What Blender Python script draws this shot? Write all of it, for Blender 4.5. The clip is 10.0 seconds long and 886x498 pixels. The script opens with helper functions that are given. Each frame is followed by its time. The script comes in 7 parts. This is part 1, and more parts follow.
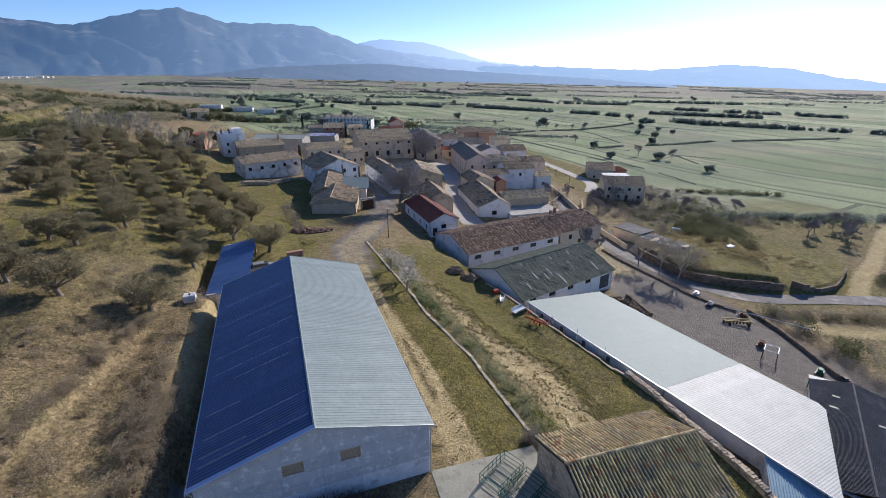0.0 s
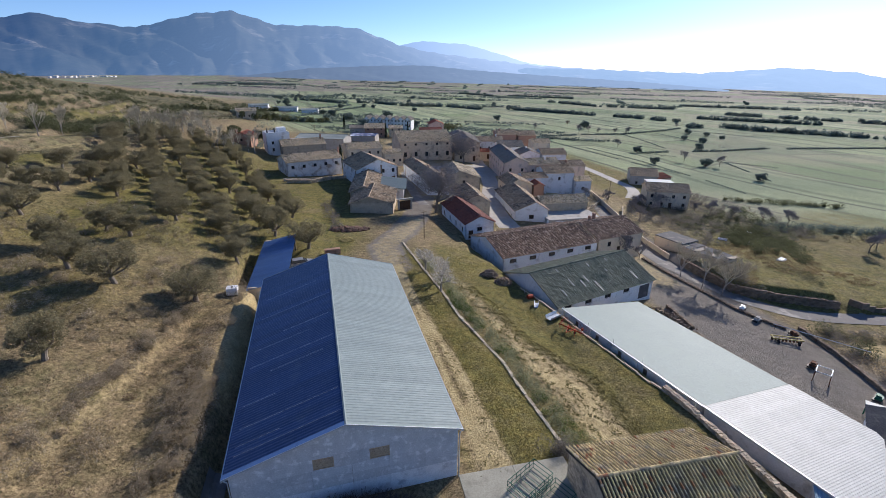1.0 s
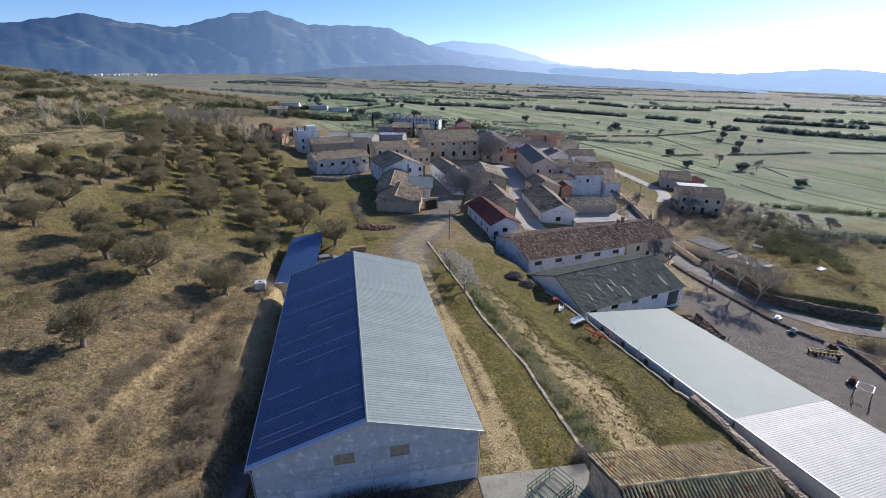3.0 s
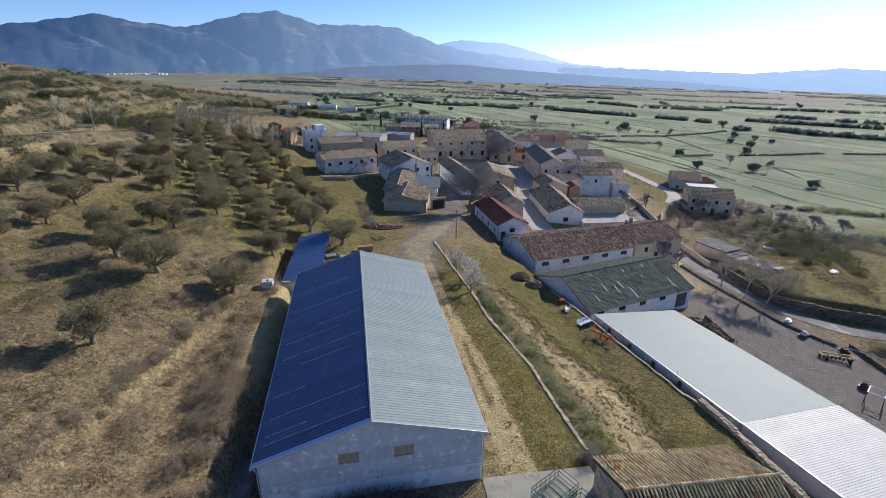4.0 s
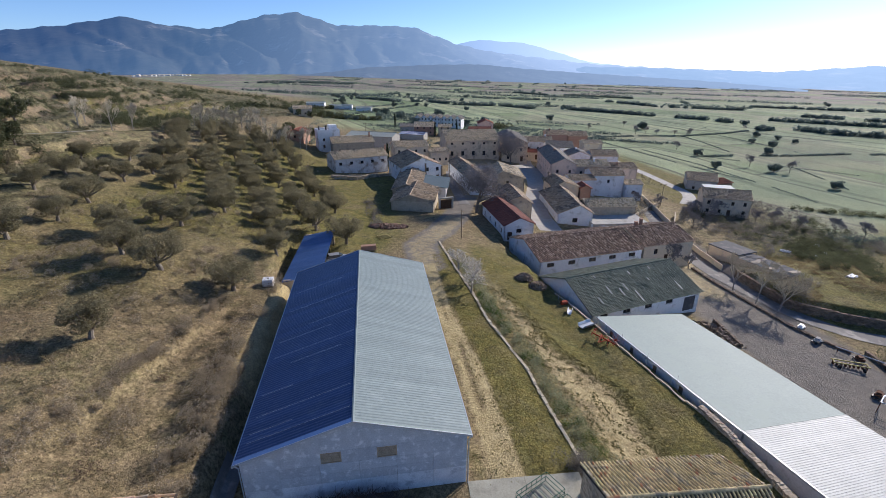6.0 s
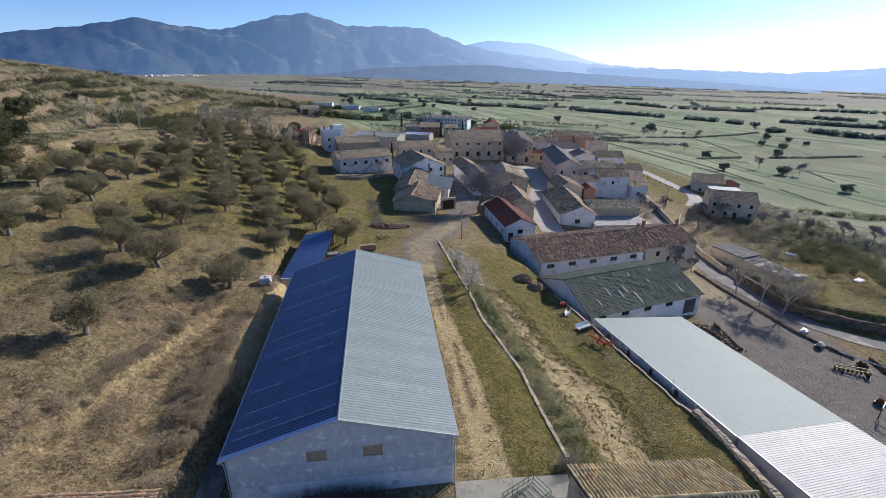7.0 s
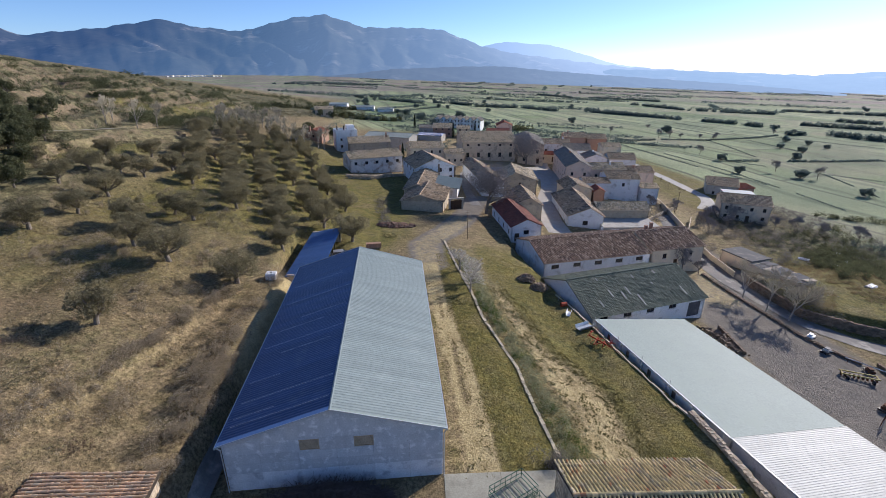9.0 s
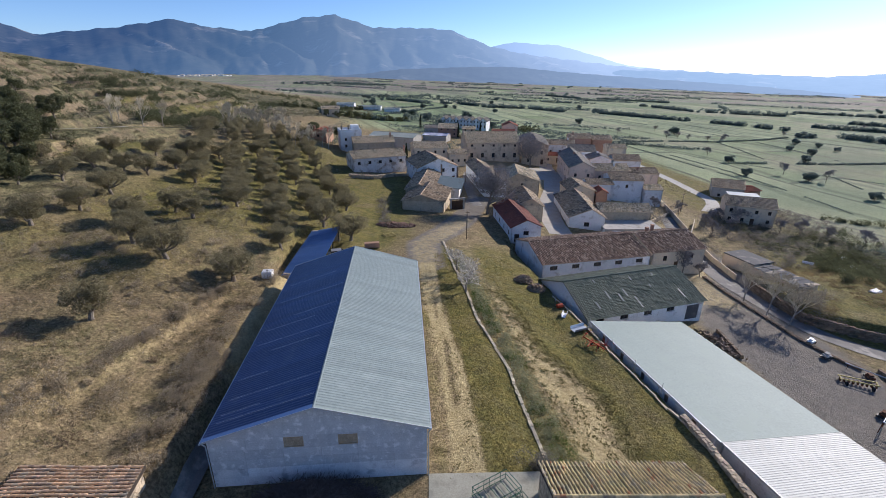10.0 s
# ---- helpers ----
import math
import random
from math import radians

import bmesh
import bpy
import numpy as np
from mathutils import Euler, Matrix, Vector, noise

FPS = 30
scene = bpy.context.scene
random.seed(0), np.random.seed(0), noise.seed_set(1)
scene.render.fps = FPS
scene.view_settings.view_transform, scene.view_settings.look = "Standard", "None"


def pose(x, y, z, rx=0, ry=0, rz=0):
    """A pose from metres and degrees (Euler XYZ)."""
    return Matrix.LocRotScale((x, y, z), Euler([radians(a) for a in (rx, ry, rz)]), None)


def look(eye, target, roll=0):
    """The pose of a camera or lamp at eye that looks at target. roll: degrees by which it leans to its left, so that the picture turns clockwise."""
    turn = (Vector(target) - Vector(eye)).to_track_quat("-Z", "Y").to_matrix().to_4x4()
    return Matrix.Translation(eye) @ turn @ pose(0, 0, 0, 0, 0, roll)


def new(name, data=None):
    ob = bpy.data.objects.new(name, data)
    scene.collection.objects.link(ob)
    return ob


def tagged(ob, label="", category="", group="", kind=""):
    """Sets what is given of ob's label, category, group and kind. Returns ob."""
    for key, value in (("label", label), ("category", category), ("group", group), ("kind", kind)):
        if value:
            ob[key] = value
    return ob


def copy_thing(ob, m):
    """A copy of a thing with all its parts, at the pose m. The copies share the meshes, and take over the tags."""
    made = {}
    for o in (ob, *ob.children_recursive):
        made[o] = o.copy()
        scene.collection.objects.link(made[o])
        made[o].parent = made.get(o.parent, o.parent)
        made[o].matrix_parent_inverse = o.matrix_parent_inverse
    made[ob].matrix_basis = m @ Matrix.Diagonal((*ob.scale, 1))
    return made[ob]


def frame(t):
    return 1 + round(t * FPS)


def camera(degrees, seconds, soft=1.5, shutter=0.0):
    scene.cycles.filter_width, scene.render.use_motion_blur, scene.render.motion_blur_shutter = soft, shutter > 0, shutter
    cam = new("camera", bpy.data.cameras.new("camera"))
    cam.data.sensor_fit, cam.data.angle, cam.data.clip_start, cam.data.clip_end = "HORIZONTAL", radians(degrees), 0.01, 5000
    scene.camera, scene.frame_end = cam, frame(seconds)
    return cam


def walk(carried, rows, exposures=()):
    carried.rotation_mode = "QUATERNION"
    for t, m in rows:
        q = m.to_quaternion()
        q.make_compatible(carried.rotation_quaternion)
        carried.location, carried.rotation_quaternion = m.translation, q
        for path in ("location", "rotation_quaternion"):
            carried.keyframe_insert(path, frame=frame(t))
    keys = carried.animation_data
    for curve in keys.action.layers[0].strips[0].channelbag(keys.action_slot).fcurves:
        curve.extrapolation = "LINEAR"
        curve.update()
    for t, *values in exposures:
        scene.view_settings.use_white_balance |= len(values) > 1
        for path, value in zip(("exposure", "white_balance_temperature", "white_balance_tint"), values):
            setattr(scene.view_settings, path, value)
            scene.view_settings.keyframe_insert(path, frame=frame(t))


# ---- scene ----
cam = camera(88.3, 10.0, soft=0.6)
PATH = [
    (0, (-0.381, -29.423, 33.985), (0.259, -27.679, 33.244), -0.1),
    (0.5, (-0.418, -29.369, 34.006), (0.15, -27.599, 33.269), 0.1),
    (1, (-0.413, -29.32, 34.103), (0.083, -27.527, 33.368), 0.2),
    (1.5, (-0.436, -29.334, 34.162), (0.007, -27.528, 33.427), 0.3),
    (2, (-0.419, -29.316, 34.165), (0.005, -27.505, 33.43), 0.4),
    (2.5, (-0.419, -29.242, 34.136), (-0.011, -27.427, 33.4), 0.4),
    (4, (-0.237, -29.185, 34.206), (0.122, -27.361, 33.467), 0.4),
    (4.5, (0.137, -29.156, 34.187), (0.479, -27.33, 33.448), 0.3),
    (5, (0.733, -29.168, 34.181), (1.058, -27.339, 33.441), 0.2),
    (5.5, (1.502, -29.236, 34.15), (1.808, -27.403, 33.41), 0.1),
    (7, (4.071, -29.486, 33.985), (4.325, -27.644, 33.248), 0.2),
    (7.5, (4.58, -29.728, 33.941), (4.819, -27.883, 33.206), 0.2),
    (8, (4.905, -30.066, 33.932), (5.127, -28.219, 33.198), 0.3),
    (8.5, (5.138, -30.424, 33.96), (5.346, -28.575, 33.227), 0.4),
    (9, (5.805, -30.693, 33.993), (5.999, -28.842, 33.26), 0.3),
    (9.5, (6.995, -30.845, 33.968), (7.176, -28.993, 33.235), 0.5),
    (10, (7.626, -30.925, 33.999), (7.789, -29.071, 33.267), 0.5),
]
walk(cam, [(t, look(eye, target, roll)) for t, eye, target, roll in PATH], [(0, 0.15, 5560, 17), (10, 0.15, 5560, 17)])

# ---- sky and sun ----
SUN_AZ, SUN_EL = 56.0, 24.0
world = bpy.data.worlds.new("world")
scene.world = world
world.use_nodes = True
wn = world.node_tree.nodes
sky = wn.new("ShaderNodeTexSky")
sky.sky_type = "NISHITA"
sky.sun_disc = False
sky.sun_elevation, sky.sun_rotation = radians(SUN_EL), radians(SUN_AZ)
sky.altitude, sky.air_density, sky.dust_density, sky.ozone_density = 2800, 1.0, 1.6, 3.4
wn["Background"].inputs["Strength"].default_value = 0.12
world.node_tree.links.new(sky.outputs[0], wn["Background"].inputs["Color"])
sun = new("sun", bpy.data.lights.new("sun", "SUN"))
sun.data.energy, sun.data.angle, sun.data.color = 5.5, radians(0.6), (1.0, 0.86, 0.66)
toward = Vector((math.sin(radians(SUN_AZ)) * math.cos(radians(SUN_EL)), math.cos(radians(SUN_AZ)) * math.cos(radians(SUN_EL)), math.sin(radians(SUN_EL))))
sun.matrix_world = look(toward * 200, (0, 0, 0))


# ---- materials ----
def surface(name, a, b, scale=1.0, rough=0.8, metal=0.0, bump=0.3, grain=12.0, stain=None, island=0.0, spec=0.3, each=0.0, odd=None):
    """Two tones broken up by coarse and fine noise, with relief; stain: (colour, scale, share)."""
    m = bpy.data.materials.new(name)
    m.use_nodes = True
    nt, ln = m.node_tree, m.node_tree.links
    bs = nt.nodes["Principled BSDF"]
    geo = nt.nodes.new("ShaderNodeNewGeometry")

    def noisy(sc, detail=5.0):
        n = nt.nodes.new("ShaderNodeTexNoise")
        n.inputs["Scale"].default_value, n.inputs["Detail"].default_value, n.inputs["Roughness"].default_value = sc, detail, 0.62
        ln.new(geo.outputs["Position"], n.inputs["Vector"])
        return n.outputs["Fac"]

    def mixed(fac, c1, c2):
        x = nt.nodes.new("ShaderNodeMix")
        x.data_type = "RGBA"
        ln.new(fac, x.inputs["Factor"])
        for sock, c in ((x.inputs[6], c1), (x.inputs[7], c2)):
            if isinstance(c, tuple):
                sock.default_value = (*c, 1)
            else:
                ln.new(c, sock)
        return x.outputs[2]

    def ramp(fac, lo, hi):
        r = nt.nodes.new("ShaderNodeMapRange")
        r.inputs["From Min"].default_value, r.inputs["From Max"].default_value = lo, hi
        ln.new(fac, r.inputs["Value"])
        return r.outputs["Result"]

    col = mixed(ramp(noisy(scale), 0.35, 0.68), a, b)
    fine = noisy(scale * grain, 3.0)
    dark = mixed(ramp(fine, 0.3, 0.75), tuple(v * 0.72 for v in a), tuple(min(1, v * 1.15) for v in b))
    half = nt.nodes.new("ShaderNodeValue")
    half.outputs[0].default_value = 0.4
    col = mixed(half.outputs[0], col, dark)
    if stain:
        sc = noisy(stain[1], 6.0)
        col = mixed(ramp(sc, 0.62 - 0.3 * stain[2], 0.72 - 0.2 * stain[2]), col, stain[0])
    if island or each:
        hs = nt.nodes.new("ShaderNodeHueSaturation")
        info = geo.outputs["Random Per Island"] if island else nt.nodes.new("ShaderNodeObjectInfo").outputs["Random"]
        amount = island or each
        r = nt.nodes.new("ShaderNodeMapRange")
        r.inputs["To Min"].default_value, r.inputs["To Max"].default_value = 1 - amount, 1 + amount
        ln.new(info, r.inputs["Value"])
        ln.new(r.outputs["Result"], hs.inputs["Value"])
        ln.new(col, hs.inputs["Color"])
        col = hs.outputs["Color"]
        if odd:
            wrap = nt.nodes.new("ShaderNodeMath")
            wrap.operation = "MULTIPLY"
            wrap.inputs[1].default_value = 37.7
            ln.new(info, wrap.inputs[0])
            part_of = nt.nodes.new("ShaderNodeMath")
            part_of.operation = "FRACT"
            ln.new(wrap.outputs[0], part_of.inputs[0])
            col = mixed(ramp(part_of.outputs[0], 1 - odd[1], 1 - odd[1] * 0.7), col, odd[0])
    ln.new(col, bs.inputs["Base Color"])
    bs.inputs["Roughness"].default_value, bs.inputs["Metallic"].default_value = rough, metal
    bs.inputs["Specular IOR Level"].default_value = spec
    if bump:
        bp = nt.nodes.new("ShaderNodeBump")
        bp.inputs["Strength"].default_value, bp.inputs["Distance"].default_value = bump, 0.05
        ln.new(fine, bp.inputs["Height"])
        ln.new(bp.outputs["Normal"], bs.inputs["Normal"])
    return m


MAT = {}
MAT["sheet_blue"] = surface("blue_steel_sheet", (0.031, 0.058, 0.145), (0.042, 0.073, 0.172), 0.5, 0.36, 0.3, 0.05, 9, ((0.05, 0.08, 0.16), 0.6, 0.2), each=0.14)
# paler than sheet_blue: the lean-to's sky reflection is put into the colour
MAT["sheet_blue_pale"] = surface("pale_blue_sheet", (0.10, 0.18, 0.36), (0.13, 0.22, 0.42), 0.6, 0.5, 0, 0.05, 9, each=0.1)
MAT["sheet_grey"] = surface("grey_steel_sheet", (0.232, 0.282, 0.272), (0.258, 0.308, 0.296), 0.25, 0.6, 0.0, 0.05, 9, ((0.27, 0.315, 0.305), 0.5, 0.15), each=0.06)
MAT["panel_grey"] = surface("pale_green_grey_roof_panel", (0.265, 0.325, 0.292), (0.298, 0.358, 0.325), 0.3, 0.7, 0.0, 0.05, 15, ((0.275, 0.335, 0.295), 0.4, 0.25))
MAT["sheet_white"] = surface("white_steel_sheet", (0.365, 0.38, 0.355), (0.46, 0.475, 0.45), 0.35, 0.58, 0.0, 0.05, 9, ((0.40, 0.415, 0.385), 0.5, 0.3), each=0.05)
MAT["edge_metal"] = surface("pale_metal_flashing", (0.55, 0.58, 0.6), (0.62, 0.65, 0.67), 1.0, 0.4, 0.5, 0.0)
MAT["concrete"] = surface("weathered_concrete_panel", (0.47, 0.485, 0.495), (0.65, 0.66, 0.665), 0.9, 0.85, 0, 0.35, 9, ((0.80, 0.80, 0.80), 1.5, 0.30), each=0.07)
MAT["concrete_pale"] = surface("limewashed_concrete_panel", (0.66, 0.66, 0.66), (0.90, 0.895, 0.885), 0.9, 0.85, 0, 0.3, 9, ((0.46, 0.46, 0.47), 0.8, 0.3), each=0.06)
MAT["whitewash"] = surface("whitewashed_render", (0.74, 0.74, 0.73), (0.88, 0.875, 0.86), 0.4, 0.9, 0, 0.2, 14, ((0.5, 0.48, 0.44), 0.5, 0.25))
MAT["whitewash_old"] = surface("flaking_old_whitewash", (0.62, 0.60, 0.56), (0.82, 0.80, 0.76), 0.5, 0.92, 0, 0.4, 10, ((0.36, 0.30, 0.24), 0.45, 0.42))
MAT["cream"] = surface("cream_render", (0.64, 0.53, 0.37), (0.74, 0.63, 0.47), 0.4, 0.9, 0, 0.2, 14, ((0.50, 0.44, 0.36), 0.5, 0.3))
MAT["pink"] = surface("faded_pink_render", (0.66, 0.50, 0.385), (0.75, 0.595, 0.475), 0.4, 0.9, 0, 0.2, 14, ((0.44, 0.36, 0.30), 0.5, 0.3))
MAT["stone"] = surface("tan_rubble_stone", (0.42, 0.345, 0.24), (0.60, 0.505, 0.365), 1.2, 0.95, 0, 0.7, 5, ((0.24, 0.215, 0.18), 0.6, 0.3), island=0.28)
MAT["brick"] = surface("orange_brick", (0.36, 0.215, 0.15), (0.44, 0.28, 0.20), 1.0, 0.9, 0, 0.4, 10, ((0.3, 0.2, 0.14), 0.6, 0.3))
MAT["tile_brown"] = surface("weathered_brown_roof_tile", (0.27, 0.20, 0.125), (0.46, 0.35, 0.22), 0.45, 0.9, 0, 0.4, 8, ((0.13, 0.115, 0.09), 0.3, 0.35), island=0.42, odd=((0.56, 0.45, 0.31), 0.22))
MAT["tile_umber"] = surface("dark_umber_roof_tile", (0.18, 0.115, 0.075), (0.31, 0.21, 0.138), 0.45, 0.9, 0, 0.4, 8, ((0.13, 0.09, 0.07), 0.3, 0.3), island=0.4, odd=((0.50, 0.37, 0.26), 0.2))
MAT["tile_tan"] = surface("lichened_tan_roof_tile", (0.42, 0.33, 0.20), (0.66, 0.54, 0.345), 0.45, 0.9, 0, 0.4, 8, ((0.21, 0.185, 0.135), 0.3, 0.4), island=0.38, odd=((0.66, 0.56, 0.40), 0.2))
MAT["tile_tan_each"] = surface("lichened_cream_clay_tile", (0.50, 0.385, 0.185), (0.78, 0.645, 0.36), 0.9, 0.9, 0, 0.4, 8, ((0.30, 0.27, 0.21), 0.8, 0.3), each=0.22, odd=((0.42, 0.20, 0.10), 0.05))
MAT["tile_old"] = surface("old_lichened_clay_tile", (0.50, 0.385, 0.185), (0.78, 0.645, 0.36), 0.9, 0.9, 0, 0.4, 8, ((0.26, 0.235, 0.19), 0.8, 0.3), island=0.35, odd=((0.42, 0.20, 0.10), 0.05))
MAT["tile_rust"] = surface("sunlit_terracotta_tile", (0.55, 0.35, 0.20), (0.74, 0.56, 0.36), 0.9, 0.9, 0, 0.4, 8, ((0.34, 0.27, 0.2), 0.8, 0.3), island=0.25, odd=((0.5, 0.42, 0.3), 0.2))
# bed far darker than the tiles, so the gaps between rows read dark
MAT["tile_bed"] = surface("dark_tile_bed", (0.055, 0.045, 0.035), (0.10, 0.08, 0.06), 0.9, 0.95, 0, 0.4, 8)
MAT["tile_red"] = surface("red_roof_tile", (0.28, 0.09, 0.055), (0.36, 0.13, 0.08), 0.6, 0.85, 0, 0.3, 8, ((0.2, 0.09, 0.06), 0.5, 0.2), island=0.15)
MAT["tile_maroon"] = surface("dark_red_roof_tile", (0.19, 0.07, 0.05), (0.27, 0.10, 0.07), 0.6, 0.85, 0, 0.3, 8, ((0.14, 0.07, 0.055), 0.5, 0.2), island=0.15)
MAT["tile_dark"] = surface("dark_slate_grey_roof_tile", (0.205, 0.187, 0.158), (0.325, 0.295, 0.245), 0.45, 0.9, 0, 0.3, 8, ((0.12, 0.105, 0.09), 0.4, 0.3), island=0.3, odd=((0.40, 0.34, 0.26), 0.12))
MAT["fibre_green"] = surface("mossy_fibre_cement_sheet", (0.185, 0.195, 0.135), (0.25, 0.262, 0.185), 0.5, 0.92, 0, 0.35, 10, ((0.13, 0.145, 0.105), 0.5, 0.3), island=0.16)
MAT["fibre_dark"] = surface("dark_fibre_cement_sheet", (0.075, 0.075, 0.08), (0.12, 0.12, 0.125), 0.5, 0.9, 0, 0.3, 10, ((0.16, 0.15, 0.14), 0.5, 0.2), island=0.12)
MAT["rooflight"] = surface("yellowed_translucent_sheet", (0.24, 0.25, 0.21), (0.33, 0.34, 0.29), 1.0, 0.6, 0, 0.1)
MAT["glass_dark"] = surface("dark_window_glass", (0.02, 0.022, 0.026), (0.03, 0.034, 0.04), 1.0, 0.12, 0, 0, spec=0.5)
MAT["wood_dark"] = surface("dark_stained_wood", (0.07, 0.04, 0.022), (0.12, 0.07, 0.04), 2.0, 0.7, 0, 0.3)
MAT["wood_tan"] = surface("sun_bleached_tan_slat", (0.42, 0.31, 0.19), (0.58, 0.45, 0.30), 3.0, 0.85, 0, 0.3)
MAT["wood_grey"] = surface("weathered_wood_slat", (0.20, 0.15, 0.10), (0.30, 0.23, 0.16), 3.0, 0.85, 0, 0.3)
# paler than the other stone, to lift the far palace as haze does
MAT["stone_hazed"] = surface("hazed_dressed_stone", (0.60, 0.48, 0.335), (0.78, 0.645, 0.47), 0.9, 0.95, 0, 0.6, 6, ((0.36, 0.29, 0.225), 0.5, 0.35), island=0.1)
MAT["stone_dark"] = surface("dark_field_stone", (0.17, 0.125, 0.085), (0.27, 0.205, 0.145), 1.0, 0.95, 0, 0.7, 5, ((0.11, 0.10, 0.07), 0.6, 0.3), island=0.25)
MAT["cement"] = surface("pale_cement_slab", (0.40, 0.38, 0.34), (0.50, 0.48, 0.43), 0.5, 0.9, 0, 0.25, 14, ((0.3, 0.28, 0.24), 0.6, 0.3))
MAT["asphalt"] = surface("worn_asphalt", (0.10, 0.10, 0.10), (0.14, 0.138, 0.134), 0.4, 0.9, 0, 0.3, 20, ((0.24, 0.22, 0.19), 0.4, 0.3))
MAT["paving"] = surface("pale_street_paving", (0.36, 0.335, 0.295), (0.46, 0.43, 0.38), 0.5, 0.9, 0, 0.3, 12, ((0.36, 0.33, 0.28), 0.4, 0.25))


# ---- mesh building ----
class Shape:
    """Collects faces for one mesh."""

    def __init__(self):
        self.v, self.f = [], []

    def poly(self, *pts):
        n = len(self.v)
        self.v += [tuple(p) for p in pts]
        self.f.append(tuple(range(n, n + len(pts))))
        return self

    def box(self, x0, y0, z0, x1, y1, z1, m=None):
        n = len(self.v)
        pts = [(x0, y0, z0), (x1, y0, z0), (x1, y1, z0), (x0, y1, z0), (x0, y0, z1), (x1, y0, z1), (x1, y1, z1), (x0, y1, z1)]
        self.v += [tuple(m @ Vector(p)) for p in pts] if m else pts
        self.f += [tuple(n + i for i in q) for q in ((0, 3, 2, 1), (4, 5, 6, 7), (0, 1, 5, 4), (1, 2, 6, 5), (2, 3, 7, 6), (3, 0, 4, 7))]
        return self

    def prism(self, profile, x0, x1, m=None):
        """A (y, z) outline drawn out along x."""
        n, k = len(self.v), len(profile)
        pts = [(x0, y, z) for y, z in profile] + [(x1, y, z) for y, z in profile]
        self.v += [tuple(m @ Vector(p)) for p in pts] if m else pts
        self.f.append(tuple(n + i for i in reversed(range(k))))
        self.f.append(tuple(n + k + i for i in range(k)))
        self.f += [(n + i, n + (i + 1) % k, n + k + (i + 1) % k, n + k + i) for i in range(k)]
        return self

    def tube(self, p, q, r0, r1=None, n=6):
        p, q = Vector(p), Vector(q)
        r1 = r0 if r1 is None else r1
        d = (q - p).normalized()
        u = d.orthogonal().normalized()
        w = d.cross(u)
        k = len(self.v)
        for c, r in ((p, r0), (q, r1)):
            self.v += [tuple(c + r * (math.cos(a) * u + math.sin(a) * w)) for a in (2 * math.pi * i / n for i in range(n))]
        self.f += [(k + i, k + (i + 1) % n, k + n + (i + 1) % n, k + n + i) for i in range(n)]
        self.f += [tuple(k + i for i in reversed(range(n))), tuple(k + n + i for i in range(n))]
        return self

    def mesh(self, name, material):
        me = bpy.data.meshes.new(name)
        me.from_pydata(self.v, [], self.f)
        me.materials.append(material)
        me.update()
        return me


def part(name, shape, material, parent, label=""):
    me = shape.mesh(name, material) if isinstance(shape, Shape) else shape
    ob = new(name, me)
    ob.parent = parent
    return tagged(ob, label)


def thing(name, label, category, x=0, y=0, z=0, rot=0, group="", kind=""):
    ob = new(name)
    ob.empty_display_size = 0.2
    ob.matrix_basis = pose(x, y, z, 0, 0, rot)
    return tagged(ob, label, category, group, kind)


def structure(name, shape, material, label, category):
    ob = new(name, shape.mesh(name, material) if isinstance(shape, Shape) else shape)
    return tagged(ob, label, category, kind="structure")


# ---- ground ----
GX = [-400, -200, -140, -100, -78, -46, -28, -18, 0, 18, 34, 60, 90, 130, 200, 400]
GY = [-60, 45, 120, 200, 450, 900]
GZ = [
    [70, 45, 34, 24, 18, 9.5, 7.8, 4.2, 0, -0.2, -4.0, -7.2, -10.5, -12.3, -13.8, -15.5],
    [70, 45, 34, 23, 17, 9.2, 7.4, 3.8, 0.5, -0.6, -4.2, -8.2, -11.4, -12.5, -13.8, -15.5],
    [70, 46, 36, 26, 18, 6.0, 1.5, -1.5, -3.2, -4.0, -4.4, -5.7, -9.6, -12.2, -14.2, -16.5],
    [66, 42, 26, 11, 10.5, 8.0, 3.0, 0, -2.5, -3.5, -4.2, -5.5, -9.2, -12.6, -15.2, -17],
    [50, 19, 7, 2, -1, -3.5, -4.5, -5, -6, -7, -8, -10, -12, -14, -16, -18],
    [-2, -4, -6, -7, -8, -9, -9, -10, -10, -11, -11, -12, -13, -14, -16, -20],
]


def ease(a, b, v):
    t = np.clip((v - a) / (b - a), 0, 1)
    return t * t * (3 - 2 * t)


def ripple(x, y, size):
    """Cheap smooth unevenness, about -1 to 1."""
    u, w = x / size, y / size
    return (np.sin(u * 1.7 + 2.1 * np.sin(w * 0.9)) + np.sin(w * 1.3 + 1.7 * np.sin(u * 1.1 + 0.5)) + np.sin((u + w) * 2.3 + np.sin(u - w))) / 3


HILL_TRACK = [(-86, 96), (-78.4, 107), (-74.8, 118), (-73.4, 126), (-71, 131.5), (-65, 143)]


